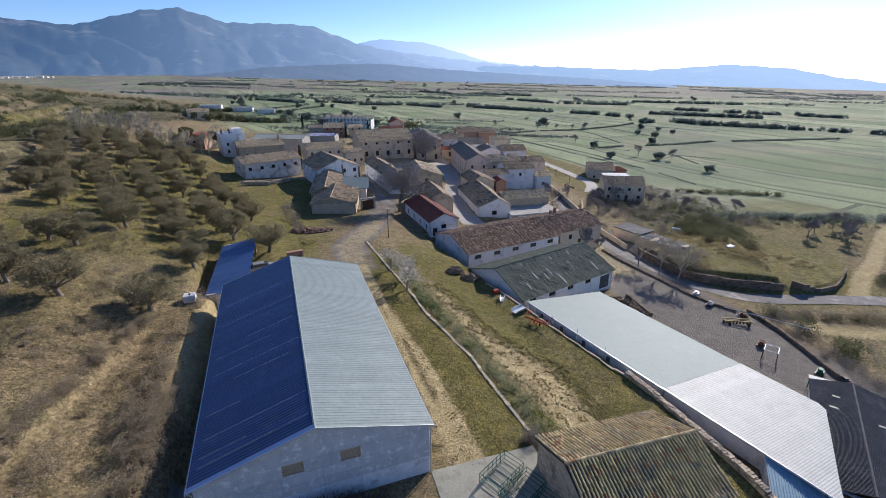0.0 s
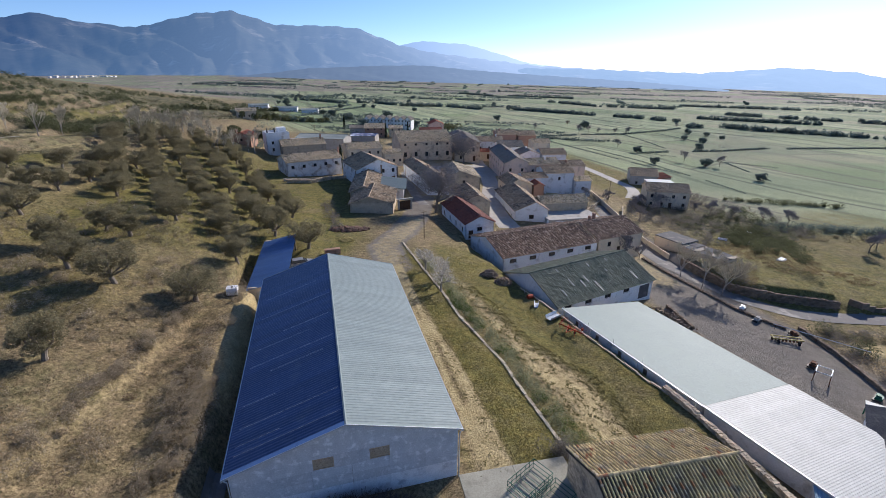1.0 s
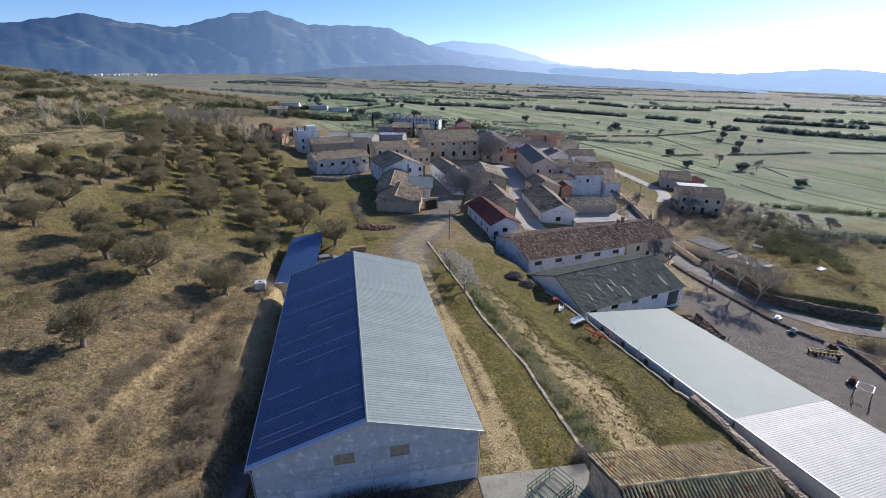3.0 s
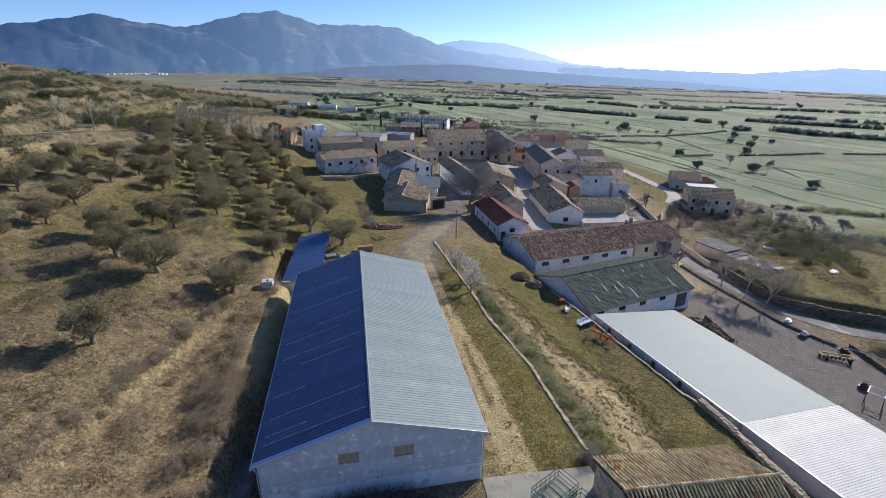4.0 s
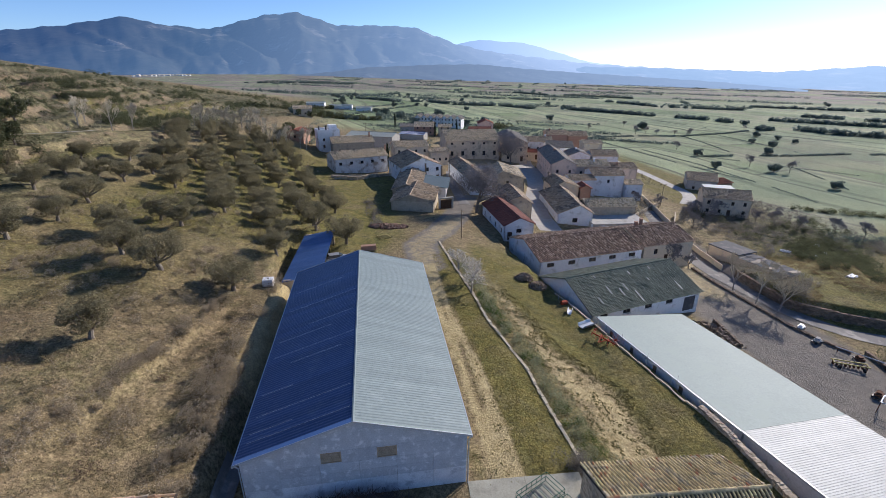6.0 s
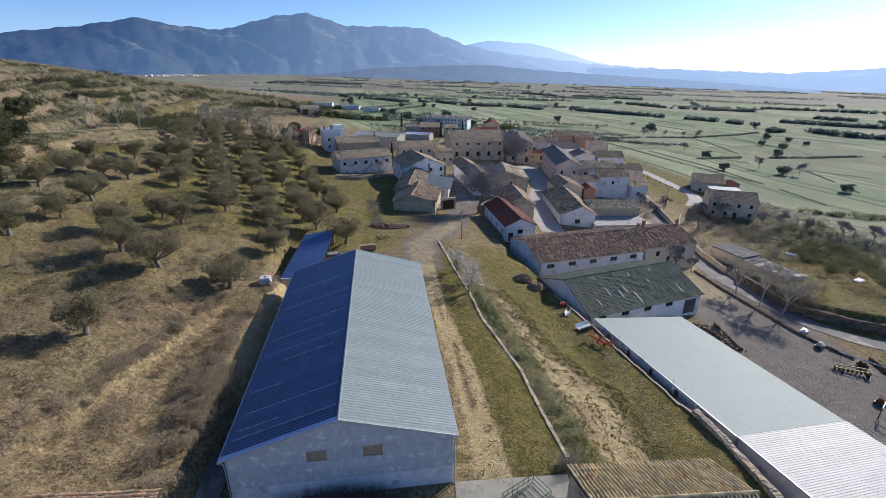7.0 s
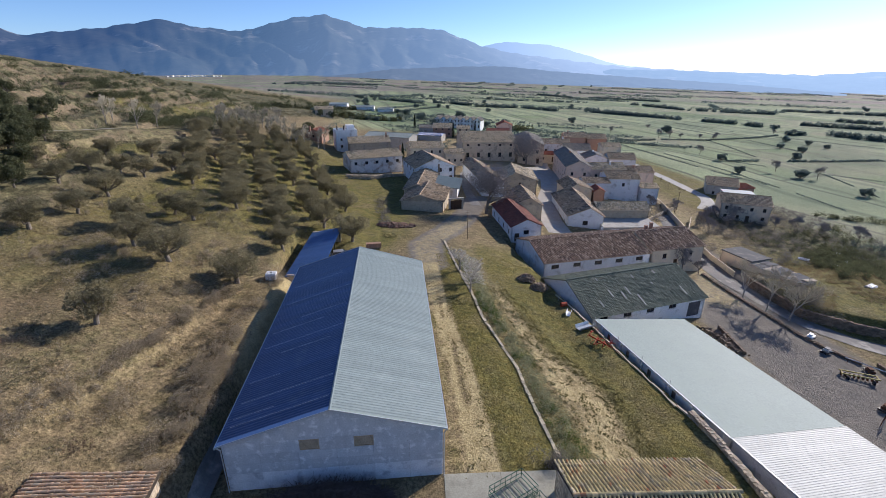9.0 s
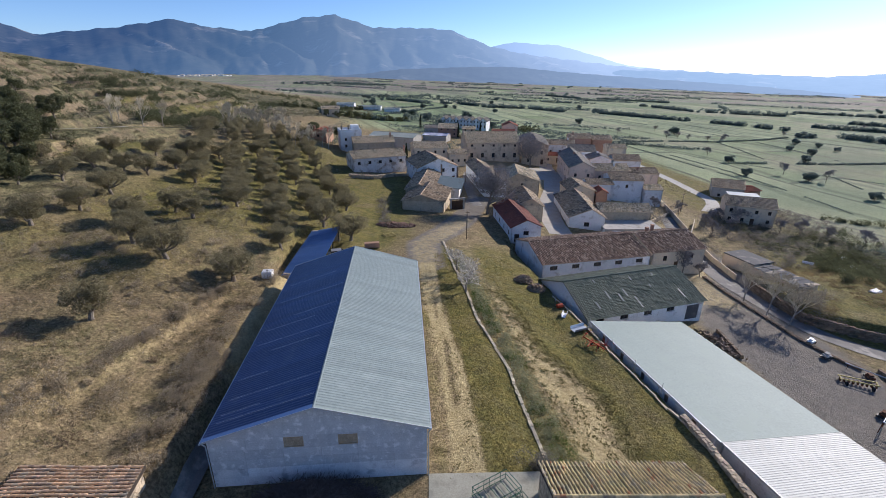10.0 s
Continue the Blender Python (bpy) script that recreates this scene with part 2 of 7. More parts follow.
def ground_z(x, y):
    x, y = np.asarray(x, float), np.asarray(y, float)
    rows = [np.interp(x, GX, r) for r in GZ]
    z = rows[0]
    for k in range(1, len(GY)):
        z = z + (rows[k] - rows[k - 1]) * ease(GY[k - 1], GY[k], y)
    z = z - 0.025 * np.maximum(0, x - 400)
    hill = ease(-14, -24, x) * (1 - ease(300, 600, y))
    z = z + hill * (0.35 * ripple(x, y, 5) + 0.5 * ripple(x + 40, y, 13)) + hill * ease(-72, -125, x) * (3.4 * ripple(x, y, 31) + 2.0 * np.abs(ripple(x + 9, y, 13)) + 1.1 * np.abs(ripple(x - 30, y + 8, 5.5)) - 0.8)
    z = z + 0.06 * ripple(x, y, 3.1)
    # hill terraces, and the raised terrace above the lane
    wob = z + 0.5 * ripple(x, y, 7)
    step_z = 3.4 * (np.floor(wob / 3.4) + ease(0.68, 0.97, wob / 3.4 - np.floor(wob / 3.4)))
    bench = 0.8 * ease(-56, -75, x) * (1 - ease(350, 480, y))
    z = z * (1 - bench) + step_z * bench
    inside = np.minimum(0.535 * (x - 84.5) + 0.845 * (y - 38), x - 83.2)
    z = z + 2.8 * ease(0.1, 1.3, inside) * (1 - ease(-1, 2.5, x - 99.5 - 0.62 * (y - 29))) * (1 - ease(50, 66, y))
    z = z + 1.1 * ease(0, 1.0, y - 25.6 - 0.33 * np.maximum(0, x - 112)) * ease(101.5, 103, x) * (1 - ease(118, 126, x)) * (1 - ease(36, 48, y))
    # the track that crosses the foot of the hill
    beside = 1 - ease(1.4, 5.0, near_line(x, y, HILL_TRACK))
    z = z * (1 - beside) + np.interp(y, [96, 107, 118, 126, 131.5, 143], [18.8, 17.9, 17.1, 16.1, 15.3, 13.4]) * beside
    # the sunken yard round the farm buildings
    pit = ease(34.0, 35.4, x + 0.14 * (y - 46)) * (1 - ease(63, 68, x)) * ease(30, 34, y) * (1 - ease(66, 74, y))
    z = z * (1 - pit) + np.minimum(z, -6.9) * pit
    # the meadow is nearly level beside the long shed, and ends at a kerb or a rubble wall
    brink = np.minimum(36.4 + (26.0 - y) * 0.165, 39.3)
    shelf = ease(24, 31, x) * (1 - ease(-0.1, 0.9, x - brink)) * ease(-16, -8, y) * (1 - ease(36, 46, y))
    z = z * (1 - shelf) + np.maximum(z, -3.45) * shelf
    # a low earth step across the olive slope
    fold = ease(0, 1.2, (x + 22.2) * 0.97 - (y - 15.5) * 0.24) * ease(-4, 6, y) * (1 - ease(26, 34, y))
    z = z - 0.9 * fold * ease(-40, -24, x) * (1 - ease(-20, -13, x))
    bank = -12.3 - 1.0 * (1 - ease(-2, 34, y))
    cut = ease(0, 1.8, x - bank + 0.5 * ripple(x, y, 2.7)) * (1 - ease(13, 20, x)) * ease(-40, -30, y) * (1 - ease(40, 58, y))
    level = ease(0, 1.2, x + 15.4) * (1 - ease(-8, -3, x)) * ease(38.2, 39.4, y) * (1 - ease(62, 65, y))
    return z * (1 - cut) * (1 - level)


def at(x, y, sink=0.0):
    return float(ground_z(x, y)) - sink


def near_line(x, y, pts):
    """The distance of places from a line of points."""
    best = np.full(np.shape(x), 1e9)
    for (ax, ay), (bx, by) in zip(pts, pts[1:]):
        dx, dy = bx - ax, by - ay
        t = np.clip(((x - ax) * dx + (y - ay) * dy) / (dx * dx + dy * dy), 0, 1)
        best = np.minimum(best, np.hypot(x - ax - t * dx, y - ay - t * dy))
    return best


def graded(lo, hi, fine_lo, fine_hi, fine, grow):
    """Coordinates that are close between fine_lo and fine_hi and widen outwards."""
    mid = list(np.arange(fine_lo, fine_hi + 1e-6, fine))
    left, right, d = [], [], fine
    v = fine_lo
    while v > lo:
        d *= grow
        v -= d
        left.append(v)
    v, d = fine_hi, fine
    while v < hi:
        d *= grow
        v += d
        right.append(v)
    return np.array(left[::-1] + mid + right)


def sheet_mesh(name, xs, ys, zfun):
    gx, gy = np.meshgrid(xs, ys)
    v = np.stack([gx, gy, zfun(gx, gy)], -1).reshape(-1, 3)
    nx, ny = len(xs), len(ys)
    i = (np.arange(ny - 1)[:, None] * nx + np.arange(nx - 1)[None]).ravel()
    f = np.stack([i, i + 1, i + 1 + nx, i + nx], -1)
    me = bpy.data.meshes.new(name)
    me.from_pydata(v.tolist(), [], f.tolist())
    me.update()
    return me, v


RUT_LEFT = [(12.0, -6), (11.9, 5.8), (11.9, 9.1), (12.0, 15.5), (11.7, 24.6), (11.1, 32), (10.8, 48)]
RUT_RIGHT = [(14.0, -6), (13.8, 7.2), (13.9, 12.4), (13.7, 17.8), (13.0, 24.5), (12.5, 34), (12.4, 48)]
# the stone edging, the weedy band beside it, and the bare earth beyond
EDGE_Y, EDGE_X = (-0.5, 3.3, 6.7, 11.2, 16.4, 22.5, 27.4, 36.3, 46.6, 62), (20.8, 20.6, 20.4, 20.2, 20.1, 19.0, 18.0, 17.6, 16.6, 15.8)
BAND_Y, BAND_X = (-4, 3, 8.7, 12.4, 20.2, 33.4, 46), (25.2, 24.9, 24.1, 23.6, 22.9, 22.2, 20.6)
BARE_Y, BARE_X = (-4, 7, 13.3, 17.7, 22.2, 34.8, 44), (30.2, 30.1, 30.6, 27.9, 25.4, 23.8, 21.6)


def ground_material():
    m = bpy.data.materials.new("dry_winter_ground")
    m.use_nodes = True
    nt, ln = m.node_tree, m.node_tree.links
    bs = nt.nodes["Principled BSDF"]
    bs.inputs["Roughness"].default_value, bs.inputs["Specular IOR Level"].default_value = 0.95, 0.1
    pos = nt.nodes.new("ShaderNodeNewGeometry").outputs["Position"]
    zone = nt.nodes.new("ShaderNodeAttribute")
    zone.attribute_name = "zone"
    cut = nt.nodes.new("ShaderNodeSeparateColor")
    ln.new(zone.outputs["Color"], cut.inputs["Color"])
    wild_cut = nt.nodes.new("ShaderNodeSeparateColor")
    wild = nt.nodes.new("ShaderNodeAttribute")
    wild.attribute_name = "wild"
    ln.new(wild.outputs["Color"], wild_cut.inputs["Color"])
    heath, orchard = wild_cut.outputs[0], wild_cut.outputs[1]
    dirt, lush, field, gravel = cut.outputs[0], cut.outputs[1], cut.outputs[2], zone.outputs["Alpha"]

    def noisy(sc, lo, hi, detail=6.0, rough=0.65):
        n = nt.nodes.new("ShaderNodeTexNoise")
        n.inputs["Scale"].default_value, n.inputs["Detail"].default_value, n.inputs["Roughness"].default_value = sc, detail, rough
        ln.new(pos, n.inputs["Vector"])
        r = nt.nodes.new("ShaderNodeMapRange")
        r.inputs["From Min"].default_value, r.inputs["From Max"].default_value = lo, hi
        ln.new(n.outputs["Fac"], r.inputs["Value"])
        return r.outputs["Result"]

    def mixed(fac, c1, c2):
        x = nt.nodes.new("ShaderNodeMix")
        x.data_type = "RGBA"
        if isinstance(fac, float):
            x.inputs["Factor"].default_value = fac
        else:
            ln.new(fac, x.inputs["Factor"])
        for sock, c in ((x.inputs[6], c1), (x.inputs[7], c2)):
            if isinstance(c, tuple):
                sock.default_value = (*c, 1)
            else:
                ln.new(c, sock)
        return x.outputs[2]

    def math_node(op, p, q):
        x = nt.nodes.new("ShaderNodeMath")
        x.operation = op
        for sock, c in ((x.inputs[0], p), (x.inputs[1], q)):
            if isinstance(c, float):
                sock.default_value = c
            else:
                ln.new(c, sock)
        return x.outputs[0]

    coarse, mid, fine = noisy(0.06, 0.38, 0.62), noisy(0.5, 0.36, 0.64, 8.0, 0.72), noisy(3.2, 0.36, 0.66, 7.0, 0.75)
    scrub = mixed(coarse, (0.305, 0.23, 0.134), (0.228, 0.214, 0.10))
    scrub = mixed(mid, scrub, (0.365, 0.285, 0.17))
    clod = noisy(1.7, 0.44, 0.6, 8.0, 0.75)
    scrub = mixed(math_node("MULTIPLY", math_node("SUBTRACT", 1.0, clod), 0.4), scrub, (0.17, 0.132, 0.072))
    rough = mixed(mid, (0.165, 0.155, 0.085), (0.295, 0.26, 0.155))
    rough = mixed(math_node("MULTIPLY", noisy(0.11, 0.42, 0.62, 8.0, 0.7), 0.75), rough, (0.25, 0.235, 0.12))
    rough = mixed(math_node("MULTIPLY", noisy(0.36, 0.46, 0.53, 6.0, 0.7), 0.85), rough, mixed(mid, (0.055, 0.06, 0.032), (0.12, 0.115, 0.065)))
    scrub = mixed(heath, scrub, rough)
    green = mixed(mid, (0.135, 0.14, 0.042), (0.26, 0.22, 0.076))
    soil = mixed(mid, (0.44, 0.35, 0.175), (0.60, 0.495, 0.27))
    soil = mixed(math_node("MULTIPLY", noisy(4.5, 0.50, 0.62, 4.0, 0.7), 0.5), soil, (0.31, 0.25, 0.135))
    # strips of winter wheat, stubble and pasture on the plain
    turn = nt.nodes.new("ShaderNodeMapping")
    turn.inputs["Rotation"].default_value = (0, 0, radians(80))
    ln.new(pos, turn.inputs["Vector"])
    bend = nt.nodes.new("ShaderNodeTexNoise")
    bend.inputs["Scale"].default_value = 0.004
    ln.new(pos, bend.inputs["Vector"])
    shift = nt.nodes.new("ShaderNodeVectorMath")
    shift.operation = "MULTIPLY_ADD"
    ln.new(bend.outputs["Color"], shift.inputs[0])
    shift.inputs[1].default_value = (90, 90, 0)
    ln.new(turn.outputs["Vector"], shift.inputs[2])
    strips = nt.nodes.new("ShaderNodeTexBrick")
    strips.inputs["Scale"].default_value = 1.0
    strips.inputs["Brick Width"].default_value, strips.inputs["Row Height"].default_value = 170, 44
    strips.inputs["Mortar Size"].default_value, strips.inputs["Bias"].default_value = 1.3, 0.0
    # field tones are raised and cooled to stand for haze
    strips.inputs["Color1"].default_value, strips.inputs["Color2"].default_value, strips.inputs["Mortar"].default_value = (0.20, 0.28, 0.13, 1), (0.40, 0.455, 0.26, 1), (0.15, 0.17, 0.11, 1)
    ln.new(shift.outputs[0], strips.inputs["Vector"])
    rows = nt.nodes.new("ShaderNodeTexWave")
    rows.bands_direction = "Y"
    rows.inputs["Scale"].default_value, rows.inputs["Distortion"].default_value = 0.011, 1.5
    ln.new(shift.outputs[0], rows.inputs["Vector"])
    furrow = nt.nodes.new("ShaderNodeMapRange")
    furrow.inputs["From Min"].default_value, furrow.inputs["From Max"].default_value = 0.88, 0.985
    ln.new(rows.outputs["Fac"], furrow.inputs["Value"])
    plain = mixed(math_node("MULTIPLY", furrow.outputs["Result"], 0.6), strips.outputs["Color"], (0.12, 0.15, 0.095))
    plain = mixed(math_node("MULTIPLY", noisy(0.02, 0.35, 0.65), 0.3), plain, (0.25, 0.255, 0.18))
    plain = mixed(math_node("MULTIPLY", noisy(0.0075, 0.50, 0.60, 2.0), 0.4), plain, (0.40, 0.36, 0.26))
    plain = mixed(math_node("MULTIPLY", noisy(0.011, 0.52, 0.62, 2.0), 0.4), plain, (0.13, 0.19, 0.12))
    # orchard tones, paled as well in place of distant haze
    plain = mixed(math_node("MULTIPLY", orchard, noisy(0.006, 0.40, 0.56, 5.0)), plain, mixed(noisy(0.012, 0.4, 0.6), (0.20, 0.18, 0.165), (0.31, 0.27, 0.235)))
    col = mixed(field, scrub, plain)
    patchy = math_node("MULTIPLY", lush, math_node("ADD", 0.35, math_node("MULTIPLY", noisy(0.25, 0.3, 0.6), 0.9)))
    col = mixed(math_node("MINIMUM", patchy, 1.0), col, green)
    lean = nt.nodes.new("ShaderNodeSeparateXYZ")
    ln.new(nt.nodes.new("ShaderNodeNewGeometry").outputs["True Normal"], lean.inputs[0])
    steep = nt.nodes.new("ShaderNodeMapRange")
    steep.inputs["From Min"].default_value, steep.inputs["From Max"].default_value = 0.90, 0.76
    ln.new(lean.outputs["Z"], steep.inputs["Value"])
    rocky = mixed(noisy(0.9, 0.35, 0.65), (0.31, 0.24, 0.15), (0.21, 0.175, 0.12))
    col = mixed(math_node("MULTIPLY", math_node("MULTIPLY", steep.outputs["Result"], heath), noisy(0.09, 0.4, 0.56)), col, rocky)
    lumps = noisy(0.95, 0.40, 0.60, 5.0, 0.7)
    uneven = nt.nodes.new("ShaderNodeMix")
    uneven.data_type, uneven.blend_type = "RGBA", "MULTIPLY"
    ln.new(math_node("SUBTRACT", 1.0, field), uneven.inputs["Factor"])
    ln.new(col, uneven.inputs[6])
    ln.new(mixed(lumps, (0.76, 0.76, 0.77), (1.16, 1.15, 1.13)), uneven.inputs[7])
    col = uneven.outputs[2]
    stony = mixed(mid, (0.185, 0.168, 0.143), (0.25, 0.225, 0.19))
    loose = math_node("ADD", math_node("MULTIPLY", gravel, 1.7), math_node("MULTIPLY", math_node("SUBTRACT", noisy(0.6, 0.2, 0.8), 0.9), 0.8))
    held = nt.nodes.new("ShaderNodeClamp")
    ln.new(loose, held.inputs["Value"])
    col = mixed(held.outputs[0], col, stony)
    worn = math_node("ADD", math_node("MULTIPLY", dirt, 1.7), math_node("MULTIPLY", math_node("SUBTRACT", noisy(1.1, 0.3, 0.7, 8.0, 0.7), 0.85), 1.0))
    lim = nt.nodes.new("ShaderNodeClamp")
    ln.new(worn, lim.inputs["Value"])
    col = mixed(lim.outputs[0], col, soil)
    dark = nt.nodes.new("ShaderNodeMix")
    dark.data_type, dark.blend_type = "RGBA", "MULTIPLY"
    dark.inputs["Factor"].default_value = 1.0
    ln.new(col, dark.inputs[6])
    grit = math_node("MAXIMUM", math_node("MULTIPLY", held.outputs[0], 0.88), math_node("MULTIPLY", lim.outputs[0], 0.5))
    ln.new(mixed(grit, mixed(fine, (0.38, 0.38, 0.37), (1.4, 1.38, 1.34)), (0.94, 0.94, 0.94)), dark.inputs[7])
    ln.new(dark.outputs[2], bs.inputs["Base Color"])
    bp = nt.nodes.new("ShaderNodeBump")
    bp.inputs["Strength"].default_value, bp.inputs["Distance"].default_value = 0.8, 0.12
    ln.new(fine, bp.inputs["Height"])
    ln.new(bp.outputs["Normal"], bs.inputs["Normal"])
    return m


xs = graded(-2400, 4200, -58, 50, 0.7, 1.016)
ys = graded(-120, 4200, -14, 70, 0.7, 1.016)
ground_me, gv = sheet_mesh("ground", xs, ys, ground_z)
px, py = gv[:, 0], gv[:, 1]
rut = np.minimum(near_line(px, py, RUT_LEFT), near_line(px, py, RUT_RIGHT))
dirt = 0.95 * (1 - ease(0.3, 0.85, rut + 0.12 * ripple(px, py, 1.3)))
dirt = np.maximum(dirt, 0.85 * (1 - ease(1.0, 2.1, near_line(px, py, [(13.0, -6), (13.0, 7.5)]) + 0.3 * ripple(px, py, 1.9))))
dirt = np.maximum(dirt, 0.30 * (1 - ease(0.8, 1.8, near_line(px, py, [(11.4, -6), (11.2, 20), (10.8, 46)]))))
dirt = np.maximum(dirt, 0.5 * (1 - ease(1.5, 4.0, near_line(px, py, [(11.5, 48), (11.5, 60), (17, 70), (23, 84)]))))
gravel = 0.95 * (1 - ease(2.6, 4.6, near_line(px, py, [(11.5, 48), (11.5, 60), (17, 70), (23, 84), (31, 108)])))
bare = ease(-0.6, 0.8, px - np.interp(py, BAND_Y, BAND_X) + 0.5 * ripple(px, py, 2.3)) * (1 - ease(-1.6, 0.8, px - np.interp(py, BARE_Y, BARE_X) + 0.9 * ripple(px, py, 3.1))) * (1 - ease(36, 46, py))
dirt = np.maximum(dirt, (0.70 + 0.30 * ripple(px, py, 1.7)) * bare)
yard = (1 - ease(7, 15, near_line(px, py, [(69, -14), (70, 22), (71, 44), (78, 72)])))
gravel = np.maximum(gravel, 0.95 * yard)
dirt = np.maximum(dirt, 0.55 * (1 - ease(2.5, 7.5, near_line(px, py, [(77, 66), (71, 55), (70, 47)]))))
dirt = np.maximum(dirt, 0.8 * (1 - ease(1.2, 2.6, near_line(px, py, [(112, 21), (126, 28), (141, 33.5), (178, 50.5), (260, 84)]))))
dirt = np.maximum(dirt, 0.8 * (1 - ease(1.8, 3.2, near_line(px, py, [(86, 17.2), (90, 15.6), (99, 10.6), (125, 0)]))))
dirt = np.maximum(dirt, 1.0 * (1 - ease(0.6, 2.0, np.abs(px + 12.4 + 1.0 * (1 - ease(-2, 34, py))))) * (1 - ease(34, 44, py)) * ease(8, 18, py))
village = ease(28, 40, px) * (1 - ease(96, 118, px + 0.1 * (py - 100))) * ease(76, 90, py) * (1 - ease(225, 260, py))
gravel = np.maximum(gravel, 0.35 * village)
dirt = np.maximum(dirt, 0.5 * village)
ochre = np.abs((px + 22.2) * 0.97 - (py - 15.5) * 0.24 - 0.5)
dirt = np.maximum(dirt, 0.45 * (1 - ease(0.1, 0.7, ochre)) * ease(0, 6, py) * (1 - ease(22, 28, py)) * ease(-34, -30, px))
strip = ease(0.5, 1.1, px - np.interp(py, [q[1] for q in RUT_RIGHT], [q[0] for q in RUT_RIGHT])) * (1 - ease(-0.3, 0.3, px - np.interp(py, EDGE_Y, EDGE_X))) * (1 - ease(54, 64, py))
lush = np.maximum(0.98 * strip, 0.6 * (1 - ease(0.3, 0.9, np.abs(px - 10.4 - 0.25 * ripple(px, py, 4)))) * (1 - ease(38, 46, py)) * ease(-0.3, 0.4, ripple(px + 3, py, 2.4)))
lush = np.maximum(lush, 0.85 * ease(-1.2, 1.6, px - np.interp(py, BARE_Y, BARE_X)) * (1 - ease(38, 42, px)) * (1 - ease(58, 66, py)))
lush = np.maximum(lush, 0.55 * ease(0, 0.4, px - np.interp(py, EDGE_Y, EDGE_X)) * (1 - ease(-0.3, 0.4, px - np.interp(py, BAND_Y, BAND_X))) * (1 - ease(54, 60, py)))
lush = np.maximum(lush, 1.0 * (1 - ease(8, 17, near_line(px, py, [(-4, 66), (-4, 100), (0, 128)]))))
lush = np.maximum(lush, 0.95 * ease(-4, -16, px) * ease(40, 62, py) * (1 - ease(150, 190, py)) * ease(-60, -44, px))
lush = np.maximum(lush, 0.95 * (1 - ease(12, 24, near_line(px, py, [(112, 36), (102, 50), (108, 56)]))))
lush = np.maximum(lush, 0.75 * ease(-58, -80, px) * (1 - ease(420, 520, py)) * ease(0.1, 0.7, ripple(px, py, 37)) * (0.5 + 0.5 * ripple(px, py, 21)))
lush = np.maximum(lush, 0.5 * ease(-20, -32, px) * ease(20, 30, py) * (1 - ease(40, 55, py)))
field = np.maximum(ease(135, 141, px - 0.10 * (py - 100) * (py < 160) + 0.08 * np.maximum(0, py - 160) - 6 * (py >= 160)) * ease(54, 68, py + 0.4 * (px - 160)), ease(250, 300, py) * ease(-50, 0, px + 0.12 * (py - 300)))
field = np.maximum(field, ease(520, 700, py))
garden = (1 - ease(10, 20, near_line(px, py, [(118, 72), (128, 80), (126, 96)])))
heath = ease(-48, -70, px + 0.06 * (py - 100) - 40 * ease(230, 330, py)) * (1 - ease(470, 560, py))
lush = np.maximum(lush, 0.75 * (1 - ease(12, 22, near_line(px, py, [(124, 122), (128, 165), (130, 215), (122, 270)]))))
lush = lush * (1 - 0.7 * heath)
lush = np.maximum(lush, 0.85 * (1 - ease(9, 20, near_line(px, py, [(94, 44), (104, 36), (116, 38), (124, 46)]))))
lush = np.maximum(lush, 0.6 * (1 - ease(12, 24, near_line(px, py, [(146, 56), (156, 62), (168, 70)]))))
lush = np.maximum(lush, 0.9 * (1 - ease(9, 16, near_line(px, py, [(-122, 212), (-104, 250), (-100, 320)]))))
lush = np.maximum(lush, 0.9 * (1 - ease(2, 6, near_line(px, py, [(-77, 84), (-70, 92), (-66, 106)]))))
for line in ([(-84, 92), (-79, 112), (-77, 126), (-72, 138), (-66, 150)], [(-80, 80), (-76.5, 88), (-72.6, 101.5), (-70.5, 114.7), (-68.6, 122.5), (-66, 130.4), (-60, 142)], [(-134, 237), (-130, 280), (-150, 389), (-137, 446)], [(-96, 209), (-75, 210), (-78, 222), (-104, 232)], [(-90, 104), (-82, 107)]):
    dirt = np.maximum(dirt, 0.4 * (1 - ease(0.5, 1.6, near_line(px, py, line))))
orchard = ease(-20, -140, px - 0.12 * (py - 500)) * ease(420, 560, py) + ease(850, 1200, py + 0.2 * px)
heath = np.maximum(heath, garden)
wild = ground_me.color_attributes.new("wild", "FLOAT_COLOR", "POINT")
wild.data.foreach_set("color", np.stack([heath, np.clip(orchard, 0, 1), 0 * px, 0 * px + 1], -1).astype(np.float32).ravel())
zone = ground_me.color_attributes.new("zone", "FLOAT_COLOR", "POINT")
zone.data.foreach_set("color", np.stack([dirt, lush, field, gravel], -1).astype(np.float32).ravel())
for pl in ground_me.polygons:
    pl.use_smooth = True
ground_me.materials.append(ground_material())
tagged(new("ground", ground_me), "dry winter ground with grass, bare soil and strips of fields", "ground", kind="structure")


